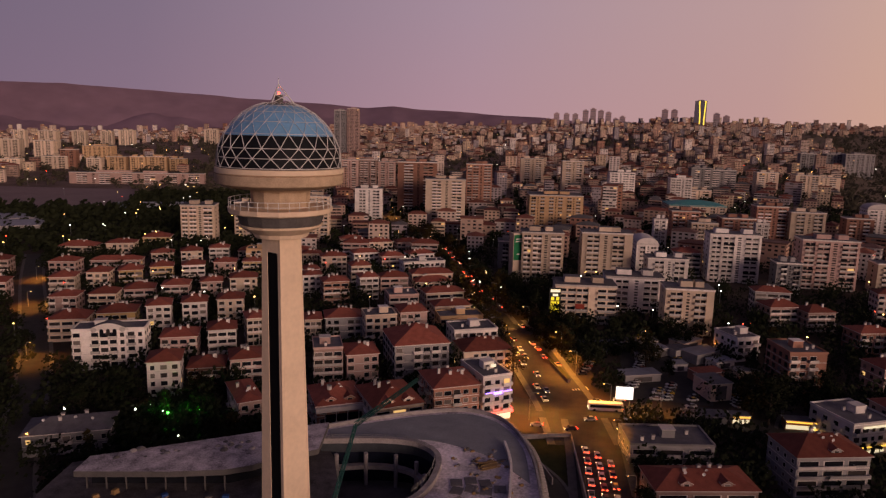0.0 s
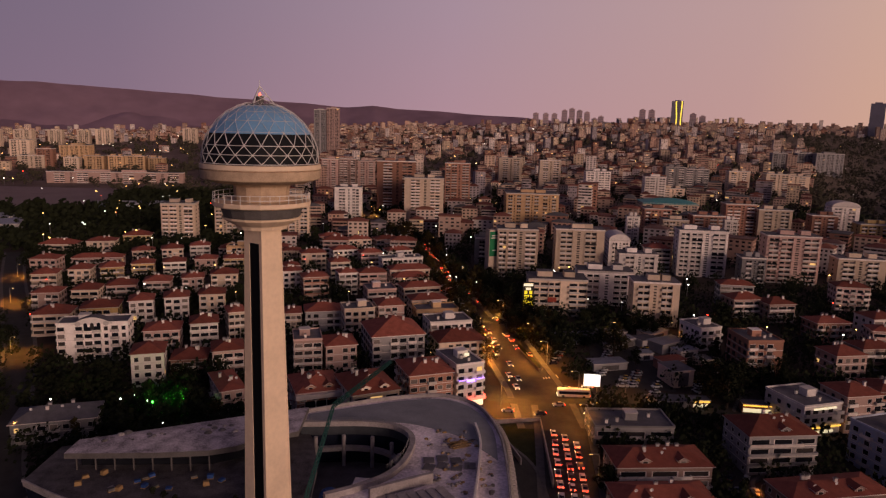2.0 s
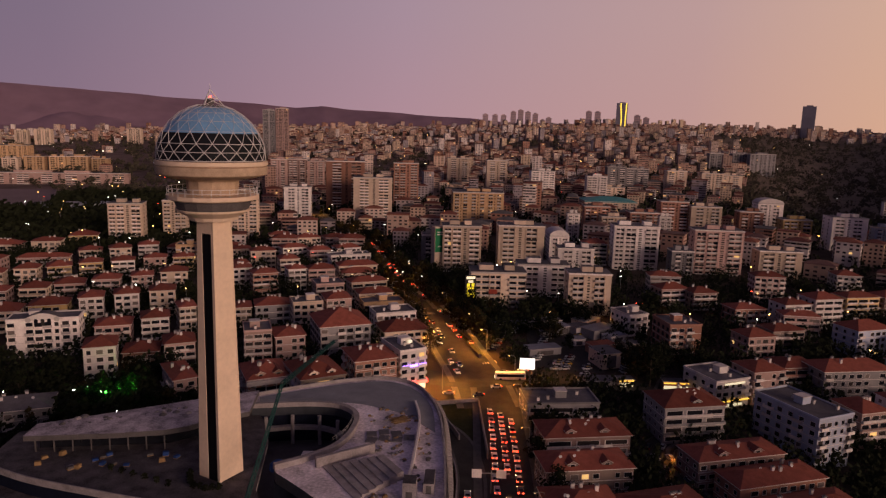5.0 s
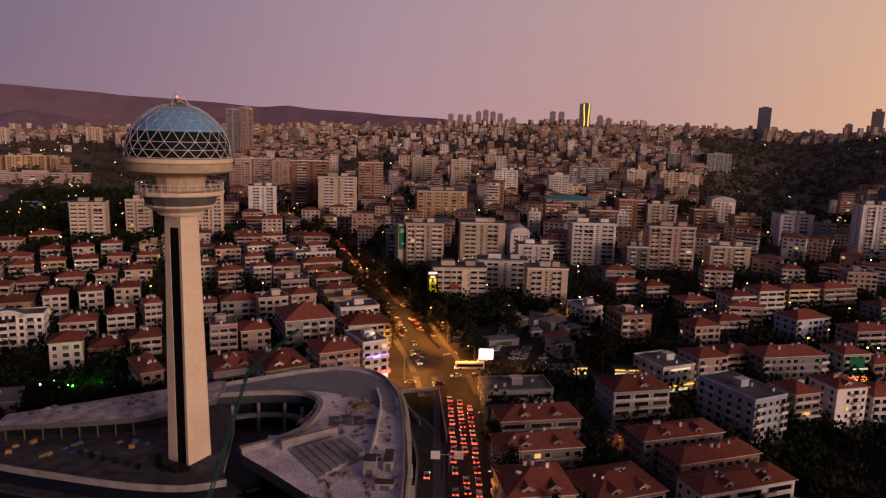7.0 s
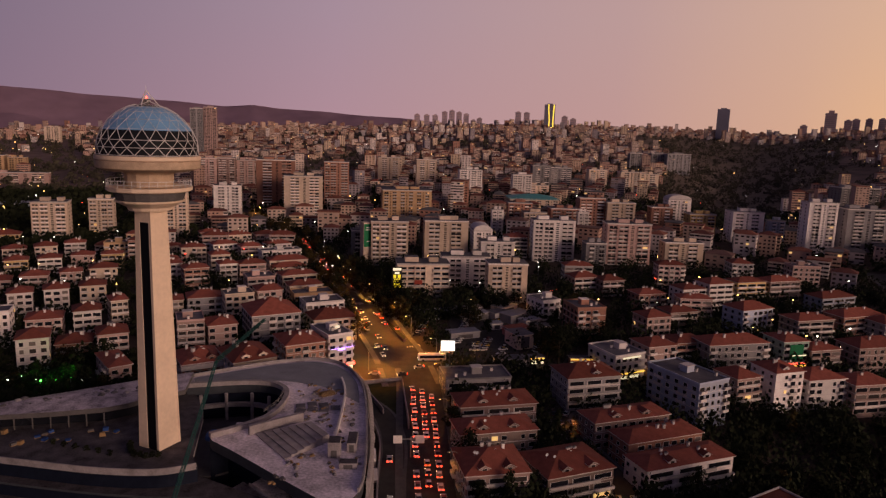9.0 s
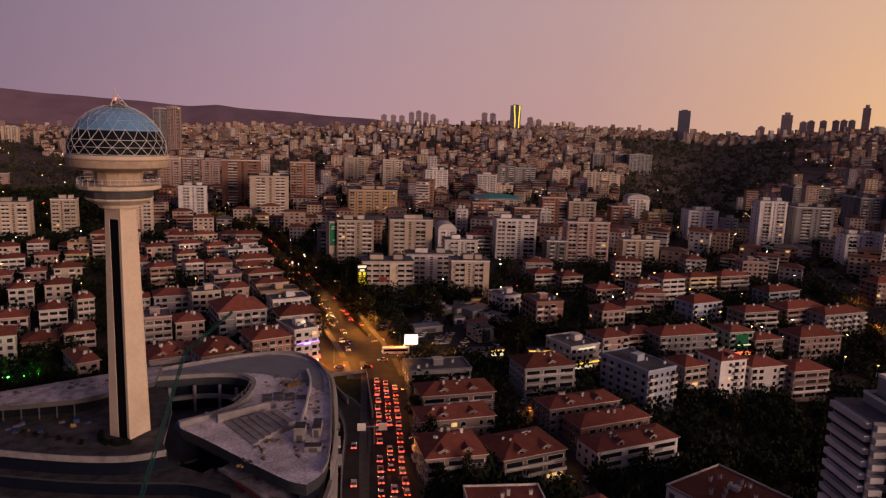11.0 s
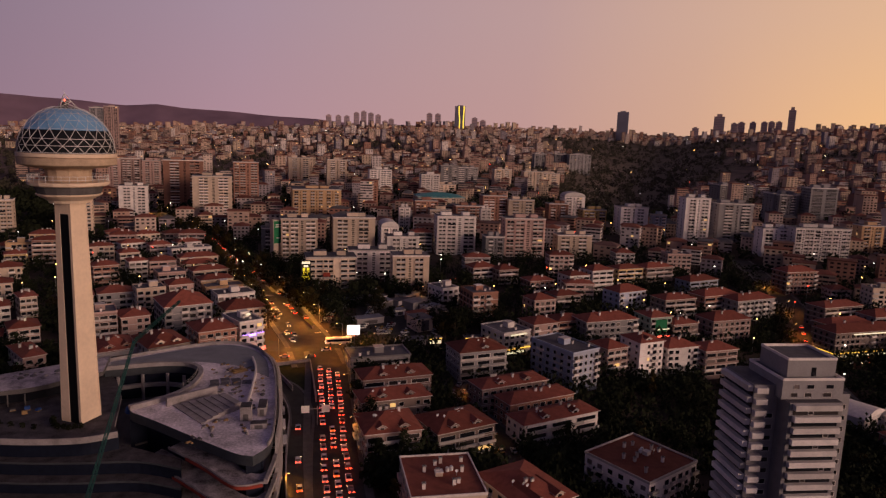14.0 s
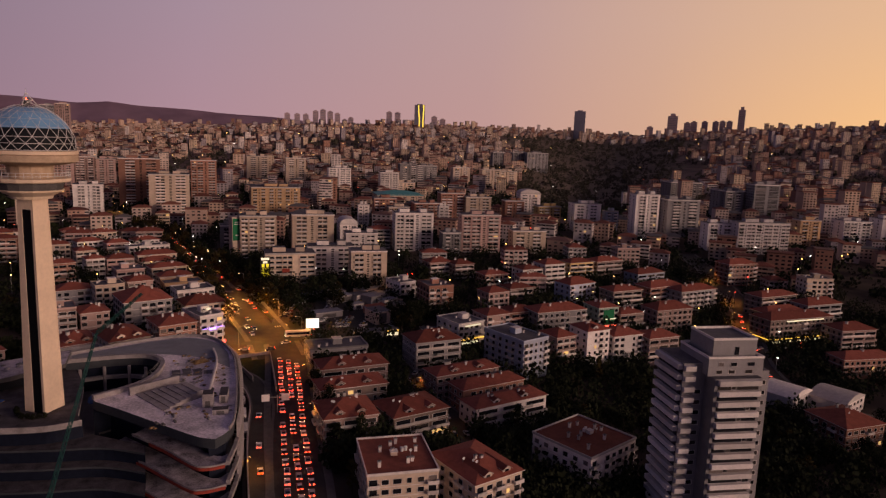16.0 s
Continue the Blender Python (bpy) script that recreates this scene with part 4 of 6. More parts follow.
house(-152, 458, 18, 12.6, 12, 3, 'hip', 'white')
house(-133, 467, 8, 15.8, 12, 2, 'hip', 'cream')
house(-197, 348, 20, 11.8, 12, 4, 'hip', 'cream')
house(-192, 375, 14, 11.4, 12, 3, 'hip', 'cream')
house(-178, 382, 29, 12.2, 12, 3, 'hip', 'yellow')
house(-165, 394, 23, 12.2, 12, 3, 'hip', 'yellow')
house(-149, 401, 23, 12.6, 12, 3, 'hip', 'white')
house(-133, 411, 15, 12.7, 12, 3, 'hip', 'pink')
house(-117, 415, 16, 12.0, 12, 3, 'hip', 'yellow')
house(-182, 322, 13, 12.0, 12, 3, 'hip', 'pink')
house(-166, 328, 14, 12.1, 12, 3, 'hip', 'cream')
house(-159, 351, 21, 14.3, 12, 2, 'hip', 'pink')
house(-139, 349, 17, 13.1, 12, 3, 'hip', 'pink')
house(-124, 359, 21, 10.8, 12, 3, 'hip', 'pink')
house(-110, 370, 18, 14.2, 12, 3, 'hip', 'cream')
house(-163, 291, 16, 15.0, 13, 3, 'hip', 'cream')
house(-147, 301, 19, 15.9, 13, 3, 'hip', 'yellow')
house(-129, 303, 23, 10.3, 12, 4, 'hip', 'white')
house(-115, 309, 23, 10.7, 12, 4, 'hip', 'white')
house(-100, 315, 18, 11.6, 12, 4, 'hip', 'cream')
house(-131, 262, 15, 26.4, 11, 5, 'flat', 'white', 'arch')
house(-108, 273, 17, 14.0, 13, 3, 'hip', 'pink')
house(-91, 274, 22, 11.0, 12, 4, 'hip', 'white')
house(-82, 289, 29, 7.2, 12, 4, 'hip', 'cream')
house(-101, 240, 20, 11.3, 13, 4, 'hip', 'white')
house(-89, 250, 15, 13.0, 13, 2, 'hip', 'brick')
house(-75, 252, 23, 11.6, 13, 3, 'hip', 'pink')
house(-267, 401, 20, 15.4, 13, 3, 'hip', 'pink')
house(-232, 345, 23, 13.5, 13, 3, 'hip', 'pink')
house(-66, 219, 35, 7.8, 20, 3, 'hip', 'pink')
house(-114, 199, 20, 24.0, 13, 2, 'hip', 'grey', 'darkroof')
house(-69, 507, 16, 17.3, 11, 3, 'hip', 'brick')
house(-47, 496, 24, 17.3, 11, 3, 'hip', 'cream')
house(-26, 499, 23, 18.9, 11, 3, 'hip', 'pink')
house(-87, 445, 17, 12.0, 11, 3, 'hip', 'cream')
house(-69, 422, 21, 15.6, 11, 4, 'hip', 'cream')
house(-53, 453, 28, 17.3, 11, 3, 'hip', 'white')
house(-34, 443, 23, 14.7, 11, 3, 'hip', 'pink')
house(-16, 454, 28, 17.6, 11, 3, 'hip', 'white')
house(-13, 426, 23, 27.0, 11, 3, 'flat', 'white')
house(-78, 396, 27, 9.1, 11, 3, 'hip', 'white')
house(-49, 395, 23, 11.6, 11, 4, 'hip', 'cream')
house(-72, 367, 23, 10.4, 11, 4, 'hip', 'white')
house(-57, 353, 24, 13.3, 12, 4, 'hip', 'brick')
house(-41, 365, 23, 10.1, 11, 4, 'hip', 'white')
house(-28, 380, 17, 15.6, 11, 3, 'hip', 'pink')
house(-7, 392, 18, 23.9, 11, 3, 'hip', 'cream')
house(-20, 328, 19, 14.5, 14, 4, 'flat', 'pink')
house(-6, 384, 18, 20.8, 11, 2, 'hip', 'cream')
house(-0, 347, 23, 20.3, 11, 3, 'hip', 'cream')
house(4, 322, 19, 17.7, 11, 3, 'hip', 'cream')
house(8, 306, 16, 20.1, 11, 3, 'flat', 'ochre')
house(-58, 298, 16, 7.2, 12, 3, 'hip', 'cream')
house(-45, 302, 15, 15.9, 13, 3, 'hip', 'grey')
house(-28, 296, 20, 13.8, 12, 4, 'flat', 'cream')
house(-14, 303, 19, 12.2, 13, 4, 'hip', 'pink')
house(-43, 249, 16, 10.6, 14, 5, 'flat', 'pink')
house(-31, 252, 20, 11.9, 14, 4, 'hip', 'pink')
house(-10, 259, 20, 21.2, 22, 5, 'hip', 'grey', 'big')
house(13, 281, 19, 18.7, 13, 4, 'flat', 'white')
house(17, 267, 18, 19.9, 15, 3, 'hip', 'cream')
house(-34, 212, 25, 15.1, 18, 4, 'hip', 'brick', 'glassfront')
house(-16, 206, 29, 15.7, 20, 5, 'hip', 'cream')
house(3, 220, 23, 15.7, 17, 5, 'hip', 'brick', 'balc')
house(16, 229, 29, 10.8, 18, 5, 'flat', 'white', 'corner')
house(71, 173, 3, 27.4, 13, 3, 'hip', 'rose')
house(66, 154, 4, 25.6, 12, 3, 'hip', 'taupe')
house(59, 132, 1, 18.6, 17, 3, 'hip', 'rose')
house(83, 133, 14, 22.3, 17, 3, 'hip', 'taupe')
house(112, 189, 6, 22.0, 15, 4, 'hip', 'grey')
house(116, 163, 11, 30.2, 11, 3, 'hip', 'rose')
house(122, 151, 13, 29.9, 11, 3, 'hip', 'brick')
house(123, 137, 13, 33.7, 11, 3, 'hip', 'white')
house(71, 201, 0, 25.7, 14, 2, 'flat', 'grey')
house(151, 182, 21, 15.6, 26, 5, 'flat', 'blue')
house(65, 92.5, -9, 20.5, 23.5, 4, 'flat', 'cream', 'redtop')
house(88.5, 87, 17, 17.5, 23, 4, 'hip', 'cream', 'balc')
house(136.5, 101, 25, 25.4, 25, 4, 'flat', 'white', 'redtop')
house(177, 188, 13, 12.0, 13, 4, 'hip', 'rose')
house(195, 188, 8, 13.8, 14, 5, 'hip', 'white')
house(213, 188, 4, 17.8, 14, 4, 'hip', 'white')
house(232, 184, 2, 18.6, 14, 4, 'hip', 'rose')
house(193, 218, 4, 30.4, 14, 4, 'hip', 'grey')
house(224, 221, 3, 13.3, 14, 4, 'hip', 'green', 'sign')
house(264, 215, 3, 25.0, 14, 4, 'hip', 'rose')
house(137, 215, 19, 16.1, 18, 3, 'flat', 'white', 'lit')
house(154, 215, 12, 14.2, 13, 4, 'hip', 'rose')
house(175, 226, 5, 15.9, 13, 3, 'hip', 'brick')
house(139, 257, 4, 14.6, 17, 5, 'flat', 'brick')
house(129, 288, 21, 11.0, 15, 3, 'flat', 'white')
house(170, 335, 9, 16.6, 12, 3, 'hip', 'rose')
house(184, 328, 10, 14.5, 12, 3, 'hip', 'rose')
house(221, 302, 9, 15.6, 13, 4, 'hip', 'white')
house(238, 303, 9, 16.3, 13, 5, 'hip', 'white')
house(269, 318, 7, 20.2, 12, 4, 'hip', 'yellow')
house(294, 321, 10, 23.7, 12, 4, 'hip', 'rose')
house(235, 266, 15, 20.7, 14, 4, 'hip', 'blue')
house(257, 249, 6, 22.1, 13, 4, 'hip', 'taupe')
house(291, 256, 10, 27.9, 13, 4, 'hip', 'brick')
house(308, 246, 9, 30.6, 13, 4, 'hip', 'grey')
house(313, 299, 12, 26.4, 13, 3, 'hip', 'blue')
house(355, 227, 4, 31.0, 13, 4, 'hip', 'taupe')
house(339, 196, -1, 47.6, 15, 4, 'hip', 'taupe', 'lit')
house(363, 178, -8, 23.7, 15, 4, 'hip', 'rose')
house(172, 251, 10, 13.7, 12, 4, 'hip', 'rose')
house(196, 269, 9, 16.8, 12, 3, 'hip', 'taupe')
house(195, 301, 7, 17.1, 12, 3, 'hip', 'brick')
house(387, 290, -2, 25.5, 14, 5, 'hip', 'brick')
house(374, 210, 0, 28.5, 13, 4, 'hip', 'grey')
house(343, 210, 3, 31.2, 13, 3, 'hip', 'taupe')
house(238, 218, 6, 16.5, 12, 3, 'hip', 'rose')
house(345, 155, -11, 33.6, 13, 3, 'hip', 'brick')
house(262, 99, -2, 21.1, 20, 3, 'hip', 'brick')
block(-233, 1539, 3, 26.9, 24.0, 34, 'tall', 'grey')
# a beige block; its pink wall has distance haze in the colour
block(-205, 1538, 3, 27.1, 24.2, 35, 'grid', 'pink')
block(-75, 681, 2, 26.8, 18.7, 10, 'slab', 'white')
block(-29, 731, 1, 41.0, 28.7, 18, 'slab', 'brick')
block(1, 671, -0, 38.4, 26.9, 14, 'slab', 'cream')
block(38, 763, -1, 28.2, 19.8, 17, 'grid', 'brick')
block(-121, 882, 3, 20.9, 18.6, 15, 'slab', 'pink')
block(-99, 891, 2, 21.4, 18.9, 15, 'grid', 'rose')
block(-76, 901, 2, 22.0, 19.1, 14, 'slab', 'pink')
block(126, 1001, -3, 32.7, 22.9, 14, 'slab', 'cream')
block(170, 918, -4, 28.0, 19.6, 15, 'slab', 'cream')
block(102, 631, -3, 48.1, 33.7, 11, 'slab', 'ochre')
block(221, 860, -5, 30.8, 21.5, 12, 'grid', 'white')
block(282, 822, -7, 25.2, 17.6, 11, 'grid', 'white')
block(347, 935, -7, 27.1, 19.0, 12, 'slab', 'grey')
block(378, 938, -8, 32.3, 22.6, 11, 'grid', 'grey')
block(439, 940, -9, 28.0, 19.6, 10, 'slab', 'cream')
block(482, 918, -10, 30.9, 21.7, 10, 'slab', 'cream')
block(673, 1286, -10, 27.1, 19.0, 10, 'slab', 'grey')
block(779, 1307, -11, 49.7, 34.8, 13, 'slab', 'grey')
block(746, 1328, -10, 32.4, 22.7, 10, 'slab', 'grey')
block(308, 836, -7, 30.3, 21.2, 6, 'slab', 'cream')
block(173, 543, -6, 10.5, 7.4, 8, 'slab', 'white')
block(203, 575, -7, 22.7, 15.9, 9, 'grid', 'brick')
block(210, 550, -7, 20.8, 14.6, 7, 'grid', 'cream')
block(250, 581, -8, 27.1, 19.0, 7, 'grid', 'brick')
block(258, 551, -9, 10.3, 7.2, 7, 'slab', 'white')
block(263, 719, -7, 56.7, 39.7, 5, 'teal', 'cream')
block(-188, 523, 7, 24.8, 17.4, 10, 'grid', 'cream')
block(-158, 546, 6, 18.3, 12.8, 10, 'grid', 'cream')
block(-103, 549, 4, 21.1, 14.8, 12, 'grid', 'cream')
block(-886, 1410, 11, 36.2, 25.3, 13, 'slab', 'cream')
block(-730, 1159, 11, 29.8, 20.9, 6, 'slab', 'cream')
block(-765, 1320, 11, 35.0, 24.5, 14, 'slab', 'cream')
block(-1005, 1752, 10, 41.6, 29.1, 15, 'slab', 'cream')
block(-1071, 1742, 11, 26.7, 18.7, 15, 'slab', 'cream')
block(-1035, 1957, 10, 35.8, 25.1, 13, 'slab', 'cream')
block(-972, 1987, 9, 32.4, 22.7, 13, 'slab', 'cream')
block(-920, 1999, 9, 41.2, 28.9, 14, 'slab', 'cream')
block(-681, 2014, 7, 38.3, 26.8, 14, 'slab', 'cream')
block(-599, 1177, 9, 24.1, 16.9, 7, 'slab', 'cream')
block(-566, 1189, 9, 30.4, 21.3, 8, 'slab', 'ochre')
block(-531, 1193, 8, 25.6, 17.9, 8, 'slab', 'ochre')
block(-501, 1200, 8, 32.7, 22.9, 8, 'slab', 'ochre')
block(-466, 1202, 7, 26.1, 18.3, 7, 'slab', 'ochre')
block(-438, 980, 8, 182.3, 14.2, 5, 'slab', 'pink')
block(-660, 1209, 10, 25.5, 17.8, 11, 'slab', 'brick')
block(-681, 1207, 10, 42.1, 29.5, 7, 'slab', 'cream')
block(-733, 1462, 9, 56.5, 39.6, 9, 'slab', 'ochre')
block(62, 425, -3, 25.7, 17.0, 10, 'grid', 'cream')
block(103, 429, -5, 30.9, 16.8, 10, 'slab', 'cream')
block(139, 466, -6, 14.3, 23.3, 6, 'vault', 'white')
block(136, 410, -6, 23.8, 14.5, 6, 'slab', 'white')
block(101, 355, -6, 29.4, 14.9, 6, 'slab', 'white')
block(71, 334, -4, 29.6, 16.9, 6, 'balc', 'cream')
block(117, 319, -7, 22.1, 14.3, 7, 'slab', 'cream')
block(186, 435, -8, 31.1, 16.3, 10, 'grid', 'white')
block(240, 423, -10, 32.8, 16.3, 10, 'grid', 'pink')
block(208, 407, -9, 14.4, 13.0, 6, 'slab', 'grey')
block(46, 461, -2, 16.4, 13.3, 6, 'slab', 'grey')
block(434, 461, -14, 24.0, 16.8, 14, 'slab', 'white')
block(478, 463, -15, 33.5, 23.4, 12, 'slab', 'grey')
block(647, 520, -17, 30.6, 20.1, 14, 'tall', 'grey')
block(628, 552, -16, 35.2, 24.6, 11, 'slab', 'grey')
block(465, 394, -16, 25.0, 15.3, 8, 'slab', 'white')
block(493, 373, -17, 47.3, 17.2, 9, 'grid', 'white')
block(280, 413, -10, 28.5, 14.4, 6, 'slab', 'cream')
block(400, 513, -12, 28.1, 19.7, 9, 'slab', 'white')
block(374, 587, -10, 23.1, 16.2, 10, 'vault', 'white')
block(373, 542, -11, 24.5, 17.1, 7, 'grid', 'yellow')
block(346, 569, -10, 20.9, 14.6, 8, 'slab', 'brick')
block(283, 593, -8, 25.6, 17.9, 10, 'grid', 'brick')
block(308, 581, -9, 27.7, 19.4, 9, 'slab', 'cream')
block(421, 497, -13, 13.7, 9.6, 7, 'slab', 'blue')
block(537, 974, -9, 36.3, 25.4, 8, 'slab', 'cream')
block(612, 376, -18, 27.5, 19.2, 8, 'grid', 'white')
block(646, 362, -19, 28.8, 20.1, 9, 'slab', 'white')
block(570, 390, -17, 20.4, 14.3, 8, 'slab', 'ochre')
block(620, 540, -16, 22.0, 15.4, 11, 'slab', 'grey')
block(701, 722, -14, 48.1, 33.7, 9, 'slab', 'grey')


# ---- the banded high-rise ----
def banded_tower(x, y, turn):
    z = land(x, y) - 1
    t = thing("banded_high_rise", pose(x, y, z, 0, 0, turn), "pale grey high-rise with white balcony bands and a penthouse", "apartment block")
    FOOT.append((x, y, 18))
    Z = lambda v: v - z
    top = 43.0
    for x0, x1, y0, y1, zt in ((-7.5, 7.5, -9, 12, top), (-14.5, -7.5, -3.5, 12, 46.0), (7.5, 12, -5.5, 12, 44.0)):
        b = Build()
        b.box(x0, x1, y0, y1, -6, Z(zt), "plaster_grey", "roof_felt")
        part("wall", b, t)
    for x0, x1, y0, y1, z0, zt in ((-8.5, 9, -6.5, 10, top, 48.2), (-6.0, 8, -4.0, 9, 48.2, 53.0)):
        b = Build()
        b.box(x0, x1, y0, y1, Z(z0), Z(zt), "plaster_grey", "roof_felt")
        for q in ((x0 - 0.1, x1 + 0.1, y0 - 0.1, y0 + 0.25), (x0 - 0.1, x1 + 0.1, y1 - 0.25, y1 + 0.1), (x0 - 0.1, x0 + 0.25, y0 + 0.25, y1 - 0.25), (x1 - 0.25, x1 + 0.1, y0 + 0.25, y1 - 0.25)):
            b.box(*q, Z(zt), Z(zt) + 0.7, "plaster_white")
        part("penthouse", b, t)
    for wx, wz, ww in ((-4.5, 46.5, 1.6), (-0.5, 46.5, 2.2), (5.0, 46.5, 2.4), (-5.0, 44.2, 2.0), (-1.0, 44.2, 2.2), (4.5, 44.2, 2.6)):
        put_window(t, wx, -6.51, Z(wz), ww, 1.2, 0, False)
    db = Build()
    db.box(1.0, 2.3, -4.12, -3.98, Z(48.6), Z(51.0), "glass_dark")
    part("door", db, t)
    k, zt = 0, top - 0.3
    while zt > z + 1:
        b = Build()
        b.box(-6.6, 6.6, -10.4, -9.01, Z(zt - 1.55), Z(zt), "plaster_white")
        part("balcony", b, t, "white balcony band")
        b = Build()
        b.box(-6.4, 6.4, -9.12, -8.98, Z(zt - 3.1), Z(zt - 1.6), "glass_dark")
        part("window", b, t)
        if k % 3 != 1:
            put_window(t, rng.choice((-4, -1.5, 1, 3.5)), -9.14, Z(zt - 2.35), 1.5, 1.3, 0, rng.random() < 0.3)
        for px, py in ((9.8, -5.52),):
            put_window(t, px, py, Z(zt - 2.3), 2.6, 1.4, 0, False)
        if k > 0:
            put_window(t, -9.6, -3.52, Z(zt - 2.3), 2.4, 1.4, 0, False)
        b = Build()
        b.box(-16.0, -14.51, -3.0, 11.5, Z(zt + 1.3), Z(zt + 2.8), "plaster_white")
        b.box(-14.5, -11.2, -5.0, -3.51, Z(zt + 1.3), Z(zt + 2.8), "plaster_white")
        part("balcony", b, t, "white balcony band")
        b = Build()
        b.box(-14.62, -14.4, -3.0, 11.4, Z(zt - 0.2), Z(zt + 1.25), "glass_dark")
        part("window", b, t)
        zt -= 3.2
        k += 1


banded_tower(158.5, 64.0, -12)


# ---- skyline towers ----
# ridge tower glass and wall are paled; aerial haze sits in both colours
material("hazy_tower_glass", (0.20, 0.19, 0.24), 0.3, 0.2, var=0.2, scale=0.02, bump=0)
material("yellow_led", (0.8, 0.6, 0.1), 0.5, glow=(1.0, 0.72, 0.08), power=1.2, bump=0)
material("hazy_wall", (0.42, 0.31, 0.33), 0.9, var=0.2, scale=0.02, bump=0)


def skyline(az, r, w, h, kind="hazy_wall", led=False, crown=0.0):
    x, y = r * math.sin(radians(az)), r * math.cos(radians(az))
    z = land(x, y) - 3
    t = thing("skyline_tower", pose(x, y, z, 0, 0, -az), "distant slender high-rise on the ridge" + (" with yellow light strips" if led else ""), "tower", "ridge towers")
    b = Build()
    b.box(-w / 2, w / 2, -w / 3, w / 3, -10, h, kind)
    part("wall", b, t)
    b = Build()
    b.box(-w / 4, w / 4, -w / 6, w / 6, h, h + 4 + crown, kind)
    part("roof", b, t)
    b = Build()
    for k in range(int(h / 7)):
        b.box(-w * 0.42, w * 0.42, -w / 3 - 0.3, -w / 3 + 0.1, 3 + 7 * k, 5.0 + 7 * k, "hazy_tower_glass")
    tagged(part("glazing", b, t), kind="stuff")
    if led:
        for x0, slope in ((-0.06, 0.05), (0.36, -0.02)):
            b = Build()
            n = 8
            for k in range(n):
                u0, u1 = k / n, (k + 1) / n
                c0, c1 = x0 + slope * math.sin(u0 * 5), x0 + slope * math.sin(u1 * 5)
                y0 = -w / 3 - 0.6
                b.face([((c0 - 0.05) * w, y0, h * u0), ((c0 + 0.05) * w, y0, h * u0), ((c1 + 0.05) * w, y0, h * u1), ((c1 - 0.05) * w, y0, h * u1)], "yellow_led")
            part("light_strip", b, t, "glowing yellow light strip")


for i, (az, h) in enumerate(((9.0, 62), (9.8, 60), (10.5, 58), (11.3, 72), (11.9, 78), (12.5, 70), (13.1, 62), (13.7, 36), (14.2, 44))):
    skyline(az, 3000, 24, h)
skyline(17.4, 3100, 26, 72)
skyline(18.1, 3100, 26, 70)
skyline(20.0, 2900, 44, 104, "hazy_tower_glass", True)
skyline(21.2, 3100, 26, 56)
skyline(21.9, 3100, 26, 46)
skyline(33.45, 2800, 44, 118, "hazy_tower_glass")
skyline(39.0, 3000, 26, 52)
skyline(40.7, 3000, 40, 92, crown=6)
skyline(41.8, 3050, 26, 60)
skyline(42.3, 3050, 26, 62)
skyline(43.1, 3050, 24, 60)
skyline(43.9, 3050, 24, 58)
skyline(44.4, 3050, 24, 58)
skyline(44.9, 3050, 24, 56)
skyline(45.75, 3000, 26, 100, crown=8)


# ---- the far city ----
def near_road(x, y, gap):
    return any((x - p[0]) ** 2 + (y - p[1]) ** 2 < (half + gap) ** 2 for line, half in ROADS for p in line[::2])


def open_land(az, r):
    """Places with no houses: the parade grounds on the plain, and the bare valley sides."""
    if az < -12 and 500 < r < 930:
        return True
    if az < -13 and 930 <= r < 2300:
        return noise.noise((az * 0.35, r * 0.004, 7)) > -0.22
    if abs(az - 35) < 5 and 820 < r < 2700:
        return True
    return abs(az - 36) < 9 and 1250 < r < 2500 and noise.noise((az * 0.2, r * 0.003, 4)) > -0.15


def in_foot(x, y, gap, k=1.0):
    return any((x - a) ** 2 + (y - b) ** 2 < (k * c + gap) ** 2 for a, b, c in CELLS.get((int(x // 60), int(y // 60)), ()))


RCELLS = {}


def in_rect(x, y, m):
    """Whether a place lies within m of a building's walls."""
    for a, b, t, hw, hd in RCELLS.get((int(x // 60), int(y // 60)), ()):
        dx, dy = x - a, y - b
        u, v = dx * math.cos(t) + dy * math.sin(t), -dx * math.sin(t) + dy * math.cos(t)
        if abs(u) < hw + m and abs(v) < hd + m:
            return True
    return False


SITES = [(27, 222, 14), (-40, 150, 44), (8, 150, 40), (-5, 110, 22), (33, 190, 16), (92, 262, 21), (102, 280, 14), (80, 250, 12), (158, 64, 17), (268, 134, 14), (289, 124, 14)]
CELLS = {}
for a, b, c in FOOT + SITES:
    for i in range(int((a - c - 20) // 60), int((a + c + 20) // 60) + 1):
        for j in range(int((b - c - 20) // 60), int((b + c + 20) // 60) + 1):
            CELLS.setdefault((i, j), []).append((a, b, c))

city, city_windows, city_lights, grove = Build(), Build(), Build(), Build()
r = 300.0
crng = random.Random(11)
made_near = 0
while r < 3350:
    step = 23 + r * 0.0055
    n = int(radians(112) * r / step)
    for k in range(n):
        az = -44 + 112 * (k + crng.uniform(0.15, 0.85)) / n
        rr = r + crng.uniform(-0.32, 0.32) * step
        x, y = rr * math.sin(radians(az)), rr * math.cos(radians(az))
        if in_foot(x, y, 8) or (rr < 1000 and near_road(x, y, 8)) or open_land(az, rr):
            continue
        if rr < 430 and -20 < az < 20:
            continue
        dens = noise.noise((x * 0.004, y * 0.004, 1.3))
        if dens < -0.37 or crng.random() < (0.85 if rr < 470 and az > 12 else 0.45 if rr < 560 else 0.10):
            continue
        turn = radians(35 * noise.noise((x * 0.0016, y * 0.0016, 9)) - az * 0.5 + crng.choice((0, 0, 90)))
        ca, sa = math.cos(turn), math.sin(turn)
        w, d = crng.uniform(12, 19), crng.uniform(10, 14)
